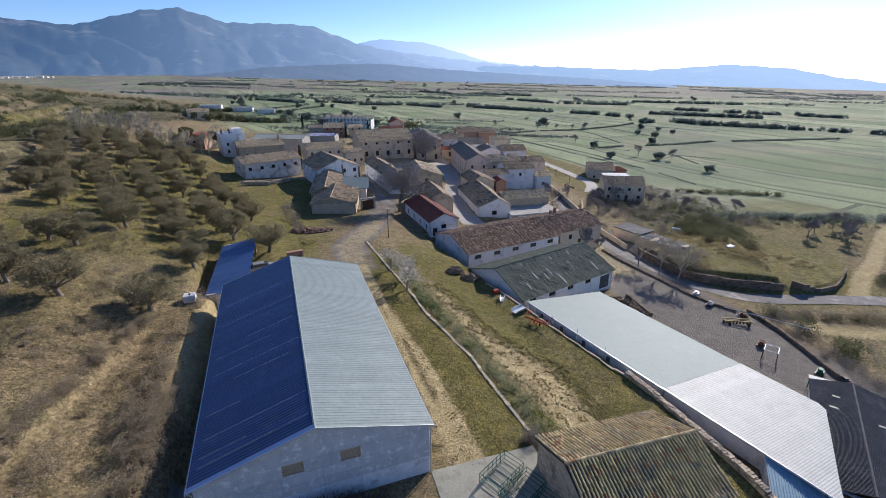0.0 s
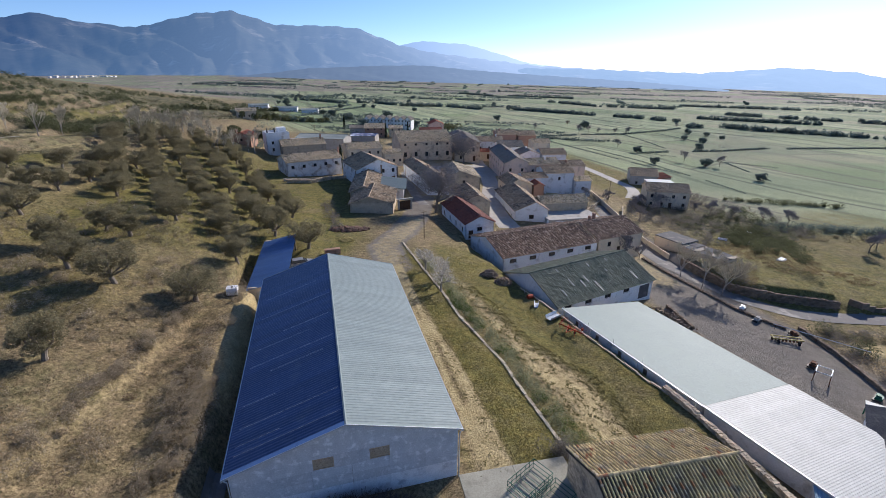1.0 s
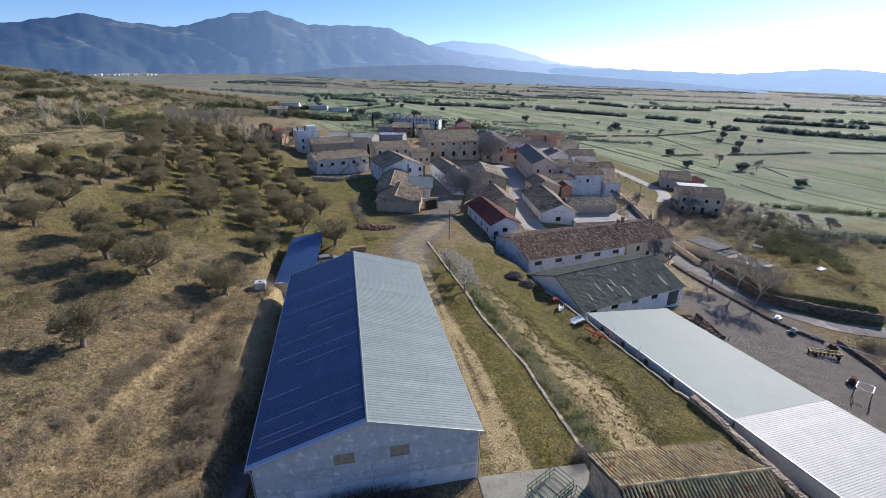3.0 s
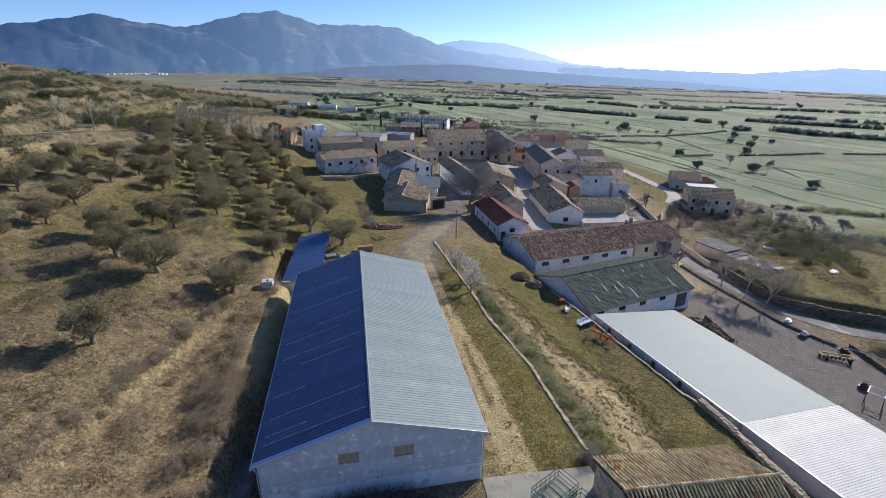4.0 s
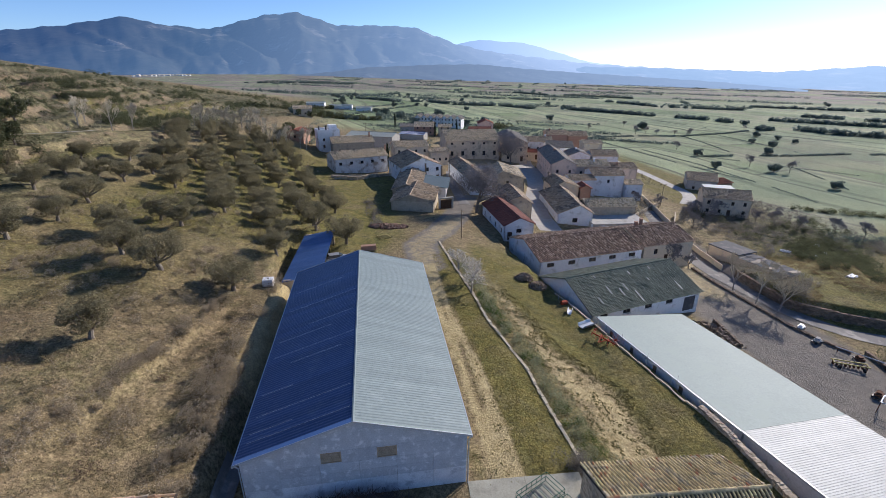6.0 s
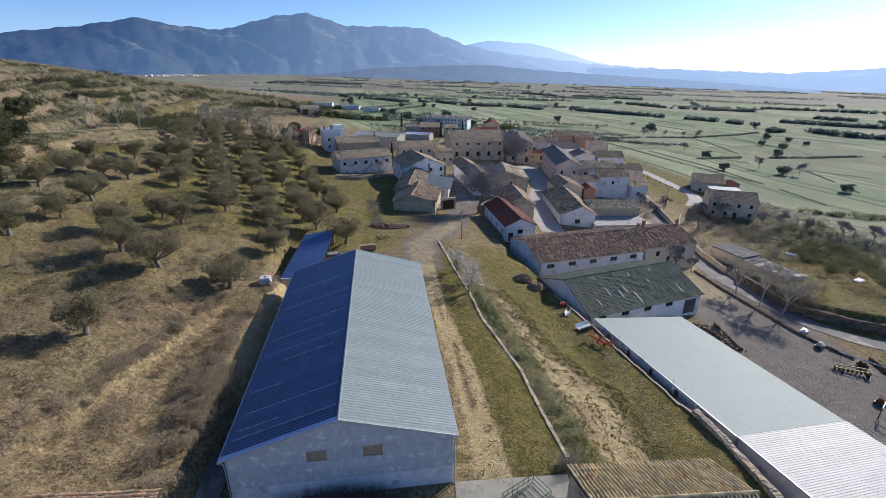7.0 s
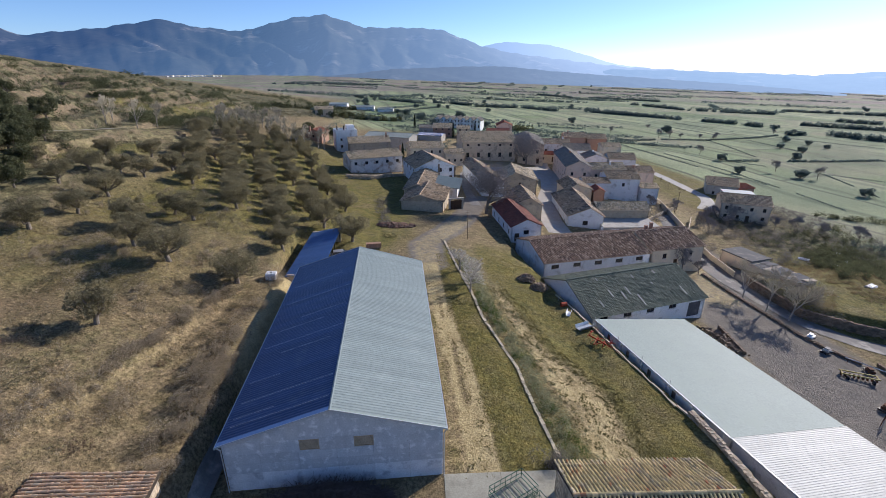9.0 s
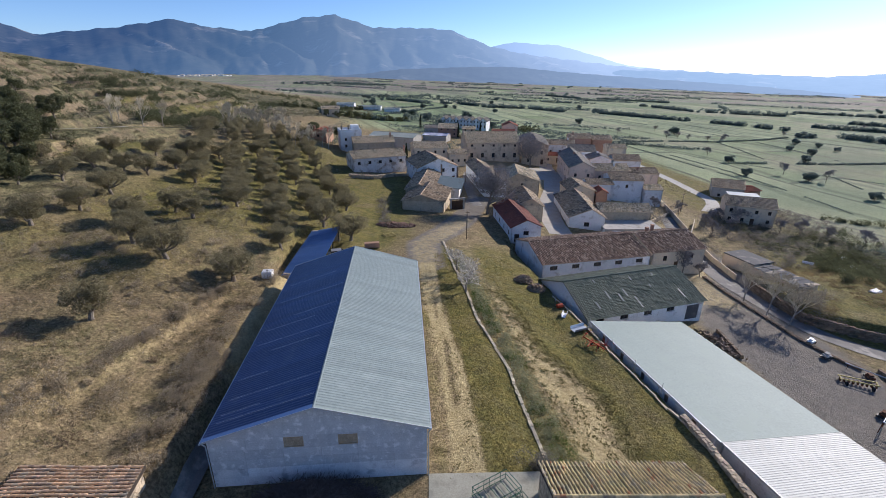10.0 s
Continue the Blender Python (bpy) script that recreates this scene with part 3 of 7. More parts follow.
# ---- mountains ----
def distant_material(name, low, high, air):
    """Rock and scrub with the air's haze painted as emission, brighter towards the sun. air: its glow at places from
    west to east.
    """
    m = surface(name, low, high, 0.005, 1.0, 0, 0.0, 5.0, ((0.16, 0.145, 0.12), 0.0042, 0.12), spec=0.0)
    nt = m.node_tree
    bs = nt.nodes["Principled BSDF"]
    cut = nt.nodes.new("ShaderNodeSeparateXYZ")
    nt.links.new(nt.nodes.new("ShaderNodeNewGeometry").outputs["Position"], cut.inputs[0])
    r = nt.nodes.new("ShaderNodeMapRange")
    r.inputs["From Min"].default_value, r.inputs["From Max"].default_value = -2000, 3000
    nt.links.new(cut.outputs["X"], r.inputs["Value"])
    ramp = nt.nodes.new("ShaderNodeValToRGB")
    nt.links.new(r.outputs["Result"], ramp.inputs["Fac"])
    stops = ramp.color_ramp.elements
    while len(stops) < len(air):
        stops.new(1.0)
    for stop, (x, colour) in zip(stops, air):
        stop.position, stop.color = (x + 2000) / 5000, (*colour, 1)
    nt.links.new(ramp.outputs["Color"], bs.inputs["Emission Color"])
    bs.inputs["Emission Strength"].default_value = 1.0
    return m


def range_of_hills(name, label, profile, near, crest, back, material, rough):
    """A range as relief: profile gives its height as an angle over bearings, as seen from the village."""
    bear = np.linspace(profile[0][0], profile[-1][0], 420)
    pb, pe = zip(*profile)
    top = np.interp(bear, pb, pe) + 0.05 * np.sin(bear * 2.3) * rough + 0.03 * np.sin(bear * 5.3 + 1) * rough
    steps = np.concatenate([np.linspace(0, 1, 44), 1 + np.linspace(0.15, 1, 5)])
    v = []
    for s in steps:
        for b, e in zip(bear, top):
            bend = b * 0.085 + s * 0.55 + 0.5 * noise.noise(Vector((b * 0.05, s * 1.3, rough)))
            fold = 0.9 - 2.2 * abs(noise.noise(Vector((bend * 1.7, s * 0.9, rough)))) - 1.1 * abs(noise.noise(Vector((bend * 4.3 - s, s * 2.0, 4.0)))) + 0.35 * noise.noise(Vector((b * 0.55, s * 5.0, 9.0))) + 0.15 * noise.noise(Vector((b * 1.6, s * 12.0, 2.0)))
            if s <= 1:
                d = near + (crest - near) * s
                h = s ** 1.35 * (1 + 0.20 * rough * fold * (1 - s)) + 0.11 * rough * fold * math.sin(s * 3.1416)
            else:
                d = crest + (back - crest) * (s - 1)
                h = 1 - 0.8 * (s - 1)
            foot = -45 - 0.03 * max(0, d * math.sin(radians(b)) - 400)
            z = foot + (34 + crest * math.tan(radians(e)) - foot) * h
            v.append((d * math.sin(radians(b)), d * math.cos(radians(b)) - 30, z))
    n, k = len(bear), len(steps)
    f = [(r * n + i, r * n + i + 1, (r + 1) * n + i + 1, (r + 1) * n + i) for r in range(k - 1) for i in range(n - 1)]
    me = bpy.data.meshes.new(name)
    me.from_pydata(v, [], f)
    for p in me.polygons:
        p.use_smooth = True
    me.materials.append(material)
    tagged(new(name, me), label, "mountain", kind="structure")


RIDGE = [(-70, 3.2), (-50, 3.8), (-40, 4.2), (-36.3, 3.5), (-34.3, 2.6), (-28.3, 3.45), (-23, 4.5), (-20.8, 3.96), (-15.9, 3.62), (-10.5, 5.1), (-7.1, 5.5), (-2.9, 4.3), (2.1, 4.35), (5.6, 4.2), (10.4, 2.5), (14, 1.75), (19, 1.15), (26, 0.35), (33, 0.0), (40, -0.3)]
BEYOND = [(7, 1.2), (10.4, 2.45), (13, 2.95), (15.4, 2.75), (18.1, 2.6), (21.5, 1.7), (25.3, 0.6), (30, 0.1)]
HILLS = [(12, -1.6), (19, -0.9), (25, 0.1), (34, -0.05), (43, -0.35), (50.5, 0.2), (55.7, -0.2), (59, -0.9), (63, -1.4), (70, -0.8), (85, -0.5)]
MESA = [(-9, -0.9), (-4, -0.5), (0, 0.0), (3, 0.1), (8, 0.3), (13, 0.35), (16, 0.1), (18, -0.1), (24, -0.5), (30, -0.85), (38, -1.3), (46, -1.9)]
# haze colours that the ranges emit, by place from west to east
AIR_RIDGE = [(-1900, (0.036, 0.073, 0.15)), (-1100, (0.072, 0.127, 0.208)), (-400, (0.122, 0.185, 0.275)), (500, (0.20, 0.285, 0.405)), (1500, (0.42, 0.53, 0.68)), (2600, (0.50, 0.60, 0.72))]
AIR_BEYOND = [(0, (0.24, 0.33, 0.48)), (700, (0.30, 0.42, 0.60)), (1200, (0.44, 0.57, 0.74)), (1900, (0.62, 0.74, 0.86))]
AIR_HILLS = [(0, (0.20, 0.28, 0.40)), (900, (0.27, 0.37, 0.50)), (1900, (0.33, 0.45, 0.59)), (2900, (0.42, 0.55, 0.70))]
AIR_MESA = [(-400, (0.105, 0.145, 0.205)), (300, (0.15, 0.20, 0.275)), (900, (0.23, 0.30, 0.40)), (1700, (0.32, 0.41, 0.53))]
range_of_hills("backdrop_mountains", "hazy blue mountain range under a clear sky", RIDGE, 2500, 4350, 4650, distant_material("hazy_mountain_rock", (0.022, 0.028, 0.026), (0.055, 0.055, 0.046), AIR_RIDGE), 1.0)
range_of_hills("backdrop_far_range", "pale far mountain crest in bright haze", BEYOND, 4400, 4660, 4800, distant_material("hazed_far_rock", (0.04, 0.045, 0.05), (0.07, 0.075, 0.08), AIR_BEYOND), 0.5)
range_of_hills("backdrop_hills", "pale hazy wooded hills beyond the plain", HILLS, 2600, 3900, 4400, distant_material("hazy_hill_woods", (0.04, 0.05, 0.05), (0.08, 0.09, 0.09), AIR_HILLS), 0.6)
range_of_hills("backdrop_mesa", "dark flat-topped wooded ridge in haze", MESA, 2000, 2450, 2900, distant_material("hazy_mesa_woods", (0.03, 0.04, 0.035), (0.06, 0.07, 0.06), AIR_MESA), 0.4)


# ---- roofs and walls ----
def barrel_rows(shape, length, run, drop, pitch=0.34, tile=0.55, seed=1, sag=0.03, lift=0.05, m=None):
    """Rows of half-round tiles over a slope that falls from (0, 0) to (run, -drop) across `length`."""
    rnd = random.Random(seed)
    down = math.hypot(run, drop)
    dx, dz = run / down, -drop / down
    rows, cols = max(2, int(round(down / tile))), max(2, int(round(length / pitch)))
    w = length / cols
    for c in range(cols):
        y0 = c * w
        for r in range(rows):
            a, b = r * down / rows, (r + 1.12) * down / rows
            jy, jz = rnd.uniform(-0.03, 0.03), rnd.uniform(-sag, sag) * 0.6
            n = len(shape.v)
            for d, h, k in ((a, 0.03, 0.86), (b, lift + 0.03, 1.0)):
                for s in range(5):
                    t = math.pi * s / 4
                    y = y0 + w / 2 + jy + math.cos(t) * w * 0.46 * k
                    up = h + jz + math.sin(t) * w * 0.34
                    p = (d * dx - up * dz, y, d * dz + up * dx)
                    shape.v.append(tuple(m @ Vector(p)) if m else p)
            shape.f += [(n + s, n + s + 1, n + 6 + s, n + 5 + s) for s in range(4)]
    return shape


def wall_run(shape, a, b, z0, z1, holes, thick=0.3):
    """A wall from a to b (outer face, the inside to its left) with rectangular holes (u0, u1, w0, w1)."""
    d = Vector((b[0] - a[0], b[1] - a[1]))
    length = d.length
    m = Matrix.Translation((a[0], a[1], 0)) @ Matrix.Rotation(math.atan2(d.y, d.x), 4, "Z")
    us = sorted({0.0, length, *[min(max(u, 0.0), length) for h in holes for u in h[:2]]})
    zs = sorted({z0, z1, *[min(max(z, z0), z1) for h in holes for z in h[2:]]})
    solid = {(i, k) for i in range(len(us) - 1) for k in range(len(zs) - 1) if not any(h[0] < (us[i] + us[i + 1]) / 2 < h[1] and h[2] < (zs[k] + zs[k + 1]) / 2 < h[3] for h in holes)}
    known = {}

    def corner(i, k, deep):
        if (i, k, deep) not in known:
            known[i, k, deep] = len(shape.v)
            shape.v.append(tuple(m @ Vector((us[i], thick if deep else 0.0, zs[k]))))
        return known[i, k, deep]

    for i, k in solid:
        f = [corner(i, k, 0), corner(i + 1, k, 0), corner(i + 1, k + 1, 0), corner(i, k + 1, 0)]
        g = [corner(i, k, 1), corner(i + 1, k, 1), corner(i + 1, k + 1, 1), corner(i, k + 1, 1)]
        shape.f += [tuple(f), tuple(reversed(g))]
        for side, near in enumerate(((i, k - 1), (i + 1, k), (i, k + 1), (i - 1, k))):
            if near not in solid:
                p, q = side, (side + 1) % 4
                shape.f.append((f[q], f[p], g[p], g[q]))
    return m


def window_in(parent, m, u0, u1, w0, w1, frame_mat, kind="window"):
    """A framed pane, or a plank door, set into a hole of a wall with frame m."""
    if kind == "door":
        s = Shape().box(u0, 0.12, w0, u1, 0.18, w1, m)
        for k in range(1, 4):
            u = u0 + (u1 - u0) * k / 4
            s.box(u - 0.02, 0.1, w0 + 0.05, u + 0.02, 0.125, w1 - 0.05, m)
        return part("door", s, frame_mat, parent)
    f = 0.07
    s = Shape()
    s.box(u0, 0.08, w0, u1, 0.16, w0 + f, m).box(u0, 0.08, w1 - f, u1, 0.16, w1, m)
    s.box(u0, 0.08, w0 + f, u0 + f, 0.16, w1 - f, m).box(u1 - f, 0.08, w0 + f, u1, 0.16, w1 - f, m)
    c = (u0 + u1) / 2
    s.box(c - 0.03, 0.08, w0 + f, c + 0.03, 0.16, w1 - f, m)
    win = part("window", s, frame_mat, parent)
    part("pane", Shape().box(u0 + f, 0.11, w0 + f, u1 - f, 0.13, w1 - f, m), MAT["glass_dark"], win)
    part("sill", Shape().box(u0 - 0.08, -0.06, w0 - 0.07, u1 + 0.08, 0.1, w0 - 0.003, m), MAT["cement"], win)
    return win


def house(label, x, y, rot, length, width, base, eave, rise, wall, roof, ridge="x", wins=None, doors=(), chimneys=(), over=0.35, pitch=0.45, tile=0.9, name="house", category="house", frames="wood_dark", flat=False, skew=0.5, seed=0, holes_extra=None):
    """A gabled house. x, y: its front left corner; the front faces local -y. ridge: the way it runs. skew: where the ridge lies across."""
    h = eave - base
    if pitch == 0.45 and y < 190:
        pitch, tile = 0.31, 0.56
    t = thing(name, label, category, x, y, base, rot)
    sides = {"f": ((0, 0), (length, 0)), "r": ((length, 0), (length, width)), "b": ((length, width), (0, width)), "l": ((0, width), (0, 0))}
    w = Shape()
    found = {}
    for s, (a, b) in sides.items():
        run = math.hypot(b[0] - a[0], b[1] - a[1])
        holes = []
        for n, floor, ww, wh, sill in (wins or {}).get(s, ()):
            for k in range(n):
                u = run * (k + 0.5) / n
                z = floor + sill
                if z + wh < h - 0.1:
                    holes.append((u - ww / 2, u + ww / 2, z, z + wh, "window"))
        for s2, u, ww, wh in doors:
            if s2 == s:
                holes = [q for q in holes if q[1] < u - ww / 2 - 0.1 or q[0] > u + ww / 2 + 0.1 or q[2] > wh + 0.1]
                holes.append((u - ww / 2, u + ww / 2, 0.0, min(wh, h - 0.3), "door"))
        m = wall_run(w, a, b, -2.5, h, [q[:4] for q in holes])
        found[s] = (m, holes)
    th = 0.3
    if not flat:
        if ridge == "x":
            c = width * skew
            for x0, x1 in ((0, th), (length - th, length)):
                w.prism([(0, h), (width, h), (c, h + rise)], x0, x1)
        else:
            c = length * skew
            turn = Matrix.Rotation(radians(90), 4, "Z")
            for y0, y1 in ((0, th), (width - th, width)):
                w.prism([(0, h), (-length, h), (-c, h + rise)], y0, y1, turn)
    part("wall", w, MAT[wall], t)
    for s, (m, holes) in found.items():
        for u0, u1, z0, z1, kind in holes:
            window_in(t, m, u0, u1, z0, z1, MAT[frames], kind)
    if flat:
        part("roof", Shape().box(-0.1, -0.1, h, length + 0.1, width + 0.1, h + 0.25), MAT[roof], t)
        return t
    # two slopes: a slab each, with rows of tiles on it
    span = width if ridge == "x" else length
    along = length if ridge == "x" else width
    for k, share in ((0, skew), (1, 1 - skew)):
        run = span * share
        fall = rise / run
        run_o = run + over
        drop = fall * run_o
        if ridge == "x":
            flip = Matrix.Translation((-over, width * skew, h + rise + 0.06)) @ (Matrix.Rotation(radians(-90), 4, "Z") if k == 0 else Matrix.Translation((along + 2 * over, 0, 0)) @ Matrix.Rotation(radians(90), 4, "Z"))
        else:
            flip = Matrix.Translation((length * skew, -over, h + rise + 0.06)) @ (Matrix.Translation((0, along + 2 * over, 0)) @ Matrix.Rotation(radians(180), 4, "Z") if k == 0 else Matrix.Identity(4))
        s = Shape()
        n = along + 2 * over
        pts = [(0, 0, -0.1), (run_o, 0, -drop - 0.1), (run_o, n, -drop - 0.1), (0, n, -0.1), (0, 0, 0.02), (run_o, 0, -drop + 0.02), (run_o, n, -drop + 0.02), (0, n, 0.02)]
        s.v += [tuple(flip @ Vector(p)) for p in pts]
        s.f += [(0, 3, 2, 1), (4, 5, 6, 7), (0, 1, 5, 4), (1, 2, 6, 5), (2, 3, 7, 6), (3, 0, 4, 7)]
        slope = part("roof", s, MAT[roof], t)
        part("tiles", barrel_rows(Shape(), n, run_o, drop, pitch, tile, seed * 7 + k, m=flip), MAT[roof], slope)
    cap = Shape()
    steps = max(3, int(along / 0.6))
    for k in range(steps):
        q0, q1 = -over + (along + 2 * over) * k / steps, -over + (along + 2 * over) * (k + 1.1) / steps
        zz = h + rise + 0.12
        if ridge == "x":
            cap.tube((q0, width * skew, zz), (q1, width * skew, zz + 0.02), 0.13, 0.16, 6)
        else:
            cap.tube((length * skew, q0, zz), (length * skew, q1, zz + 0.02), 0.13, 0.16, 6)
    part("ridge_tiles", cap, MAT[roof], t)
    for u, v, ch in chimneys:
        c = Shape().box(u - 0.3, v - 0.3, h * 0.6, u + 0.3, v + 0.3, h + rise + ch).box(u - 0.38, v - 0.38, h + rise + ch, u + 0.38, v + 0.38, h + rise + ch + 0.12)
        part("chimney", c, MAT["brick"] if seed % 2 else MAT["whitewash"], t)
    return t


def W(n, floor=0.0, ww=0.9, wh=1.2, sill=1.0):
    return (n, floor, ww, wh, sill)


# ---- the large barn ----
def ribbed_sheet(width, length, ribs, height, thick=0.02, askew=0.0):
    """A trapezoid-ribbed sheet, width along y, running from x = 0 to length; askew: how much longer it is at its far side."""
    prof, w = [], width / ribs
    for k in range(ribs):
        y = k * w
        prof += [(y, 0), (y + w * 0.34, 0), (y + w * 0.46, height), (y + w * 0.82, height), (y + w * 0.94, 0)]
    prof.append((width, 0))
    s = Shape()
    n = len(prof)
    s.v = [(0, y, z) for y, z in prof] + [(length + askew * y / width, y, z) for y, z in prof] + [(0, y, z - thick) for y, z in prof] + [(length + askew * y / width, y, z - thick) for y, z in prof]
    s.f = [(i, n + i, n + i + 1, i + 1) for i in range(n - 1)] + [(2 * n + i, 2 * n + i + 1, 3 * n + i + 1, 3 * n + i) for i in range(n - 1)]
    s.f += [(n + i, 3 * n + i, 3 * n + i + 1, n + i + 1) for i in range(n - 1)] + [(i, i + 1, 2 * n + i + 1, 2 * n + i) for i in range(n - 1)]
    return s


def big_barn():
    t = thing("barn", "long concrete barn with a blue and grey ribbed steel roof", "barn", 0, 0, 0)
    xl, xr, zl, zr, xc, zt, ln = -9.3, 9.1, 5.28, 5.62, -0.18, 8.3, 36.0
    th = 0.25
    # gable of cast panels, with two vents
    vents = [(-3.05, -1.4, 3.98, 5.1), (1.5, 3.15, 3.98, 5.1)]
    courses = [(-0.6, 0.9), (0.9, 1.9), (1.9, 2.9), (2.9, 3.9), (3.9, 5.22)]
    for end in (0.0, ln - th):
        for z0, z1 in courses:
            cuts = [xl, -6.2, -3.05, -1.4, 1.5, 3.15, 6.0, xr] if z0 > 3.5 else [xl, -6.4, -3.2, 0, 3.1, 6.2, xr]
            for a, b in zip(cuts, cuts[1:]):
                hole = end == 0 and any(v[0] - 0.01 < a and b < v[1] + 0.01 for v in vents) and z0 > 3.5
                for lo, hi in ((z0, 3.98), (5.1, z1 - 0.012)) if hole else ((z0, z1 - 0.012),):
                    part("wall_panel", Shape().box(a + 0.008, end, lo, b - 0.008, end + th, hi), MAT["concrete_pale" if z0 < 1.5 else "concrete"], t)
        g = Shape()
        turn = Matrix.Rotation(radians(90), 4, "Z")
        g.prism([(-xl, 5.22), (-xl, zl), (-xc, zt - 0.12), (-xr, zr), (-xr, 5.22)], end, end + th, turn)
        part("gable_wall", g, MAT["concrete"], t)
    for x0, x1, z in ((xl, xl + th, zl), (xr - th, xr, zr)):
        for k in range(9):
            part("wall_panel", Shape().box(x0, th + 0.02 + k * 3.94, -0.6, x1, th + 3.94 * (k + 1) - 0.02, z), MAT["concrete"], t)
    for x0, x1, z0, z1 in vents:
        v = part("vent", Shape().box(x0, 0.02, z0, x0 + 0.07, 0.2, z1).box(x1 - 0.07, 0.02, z0, x1, 0.2, z1).box(x0, 0.02, z1 - 0.07, x1, 0.2, z1).box(x0, 0.02, z0, x1, 0.2, z0 + 0.07), MAT["wood_tan"], t, "wooden louvred vent")
        for k in range(8):
            z = z0 + 0.1 + k * (z1 - z0 - 0.2) / 8
            tilt = pose(0, 0.06, z + 0.05, 62)
            part("slat", Shape().box(x0 + 0.07, -0.036, -0.008, x1 - 0.07, 0.036, 0.008, tilt), MAT["wood_tan"], v)
        part("backing", Shape().box(x0, 0.2, z0, x1, 0.22, z1), MAT["wood_dark"], v)
    # roof sheets, each a metre wide, ribs from ridge to eave
    count = 37
    y0, y1 = -0.35, ln + 0.25
    w = (y1 - y0) / count
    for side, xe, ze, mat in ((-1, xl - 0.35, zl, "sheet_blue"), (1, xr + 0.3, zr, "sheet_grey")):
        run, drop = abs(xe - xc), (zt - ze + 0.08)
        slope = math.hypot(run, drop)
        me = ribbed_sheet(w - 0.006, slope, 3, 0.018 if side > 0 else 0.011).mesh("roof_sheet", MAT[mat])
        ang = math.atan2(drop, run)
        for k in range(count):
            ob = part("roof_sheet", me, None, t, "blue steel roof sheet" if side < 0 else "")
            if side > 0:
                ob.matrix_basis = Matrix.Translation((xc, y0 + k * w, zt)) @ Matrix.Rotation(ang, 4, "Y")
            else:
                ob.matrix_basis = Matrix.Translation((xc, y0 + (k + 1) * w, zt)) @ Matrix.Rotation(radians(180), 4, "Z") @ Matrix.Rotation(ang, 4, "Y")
    for side, xe, ze in ((-1, xl - 0.38, zl), (1, xr + 0.33, zr)):
        s = Shape()
        e = 0.14
        s.box(xe - e / 2, y0, ze - 0.28, xe + e / 2, y1, ze - 0.13)
        part("gutter", s, MAT["edge_metal"], t)
        for yy in (y0 - 0.02, y1):
            run = Shape()
            run.v = [(xc, yy, zt + 0.06), (xe, yy, ze - 0.02), (xe, yy, ze - 0.2), (xc, yy, zt - 0.14), (xc, yy + 0.05, zt + 0.06), (xe, yy + 0.05, ze - 0.02), (xe, yy + 0.05, ze - 0.2), (xc, yy + 0.05, zt - 0.14)]
            run.f = [(0, 1, 2, 3), (7, 6, 5, 4), (0, 4, 5, 1), (1, 5, 6, 2), (2, 6, 7, 3), (3, 7, 4, 0)]
            part("verge_trim", run, MAT["edge_metal"], t)
    # flashing along the gable edge; raised pale strips stand for glints on seams
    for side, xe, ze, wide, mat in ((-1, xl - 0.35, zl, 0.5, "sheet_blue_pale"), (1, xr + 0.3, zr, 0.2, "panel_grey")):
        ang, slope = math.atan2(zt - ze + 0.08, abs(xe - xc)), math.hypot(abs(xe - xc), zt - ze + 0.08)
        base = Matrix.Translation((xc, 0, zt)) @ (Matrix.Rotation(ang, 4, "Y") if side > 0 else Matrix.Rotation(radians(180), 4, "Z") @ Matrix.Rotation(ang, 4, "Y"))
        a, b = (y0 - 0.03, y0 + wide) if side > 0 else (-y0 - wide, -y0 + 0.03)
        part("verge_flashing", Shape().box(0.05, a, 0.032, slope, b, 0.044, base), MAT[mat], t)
        if side < 0:
            for k, u0, u1 in ((2, 0.3, 9.3), (3, 5.5, 9.3), (5, 0.3, 9.2), (8, 6.2, 9.3), (12, 1.5, 7.0), (14, 0.3, 9.3), (17, 3.0, 9.2), (19, 0.5, 6.0), (24, 0.3, 9.0), (29, 2.0, 9.0)):
                y = -(y0 + k * w)
                part("seam", Shape().box(u0, y - 0.012, 0.026, u1, y + 0.012, 0.036, base), MAT["edge_metal"], t)
    turn = Matrix.Rotation(radians(90), 4, "Z")
    part("ridge_cap", Shape().prism([(-xc - 0.12, zt + 0.01), (-xc, zt + 0.06), (-xc + 0.12, zt + 0.01), (-xc, zt + 0.04)], y0, y1, turn), MAT["sheet_grey"], t)
    d = Shape().tube((xr + 0.1, -0.12, 0.0), (xr + 0.1, -0.12, 4.9), 0.06).tube((xr + 0.1, -0.12, 4.9), (xr + 0.33, -0.2, 5.4), 0.06)
    part("downpipe", d, MAT["edge_metal"], t)
    d = Shape().tube((xl - 0.05, -0.12, 0.0), (xl - 0.05, -0.12, 4.7), 0.05).tube((xl - 0.05, -0.12, 4.7), (xl - 0.38, -0.2, 5.1), 0.05)
    part("downpipe", d, MAT["edge_metal"], t)


big_barn()


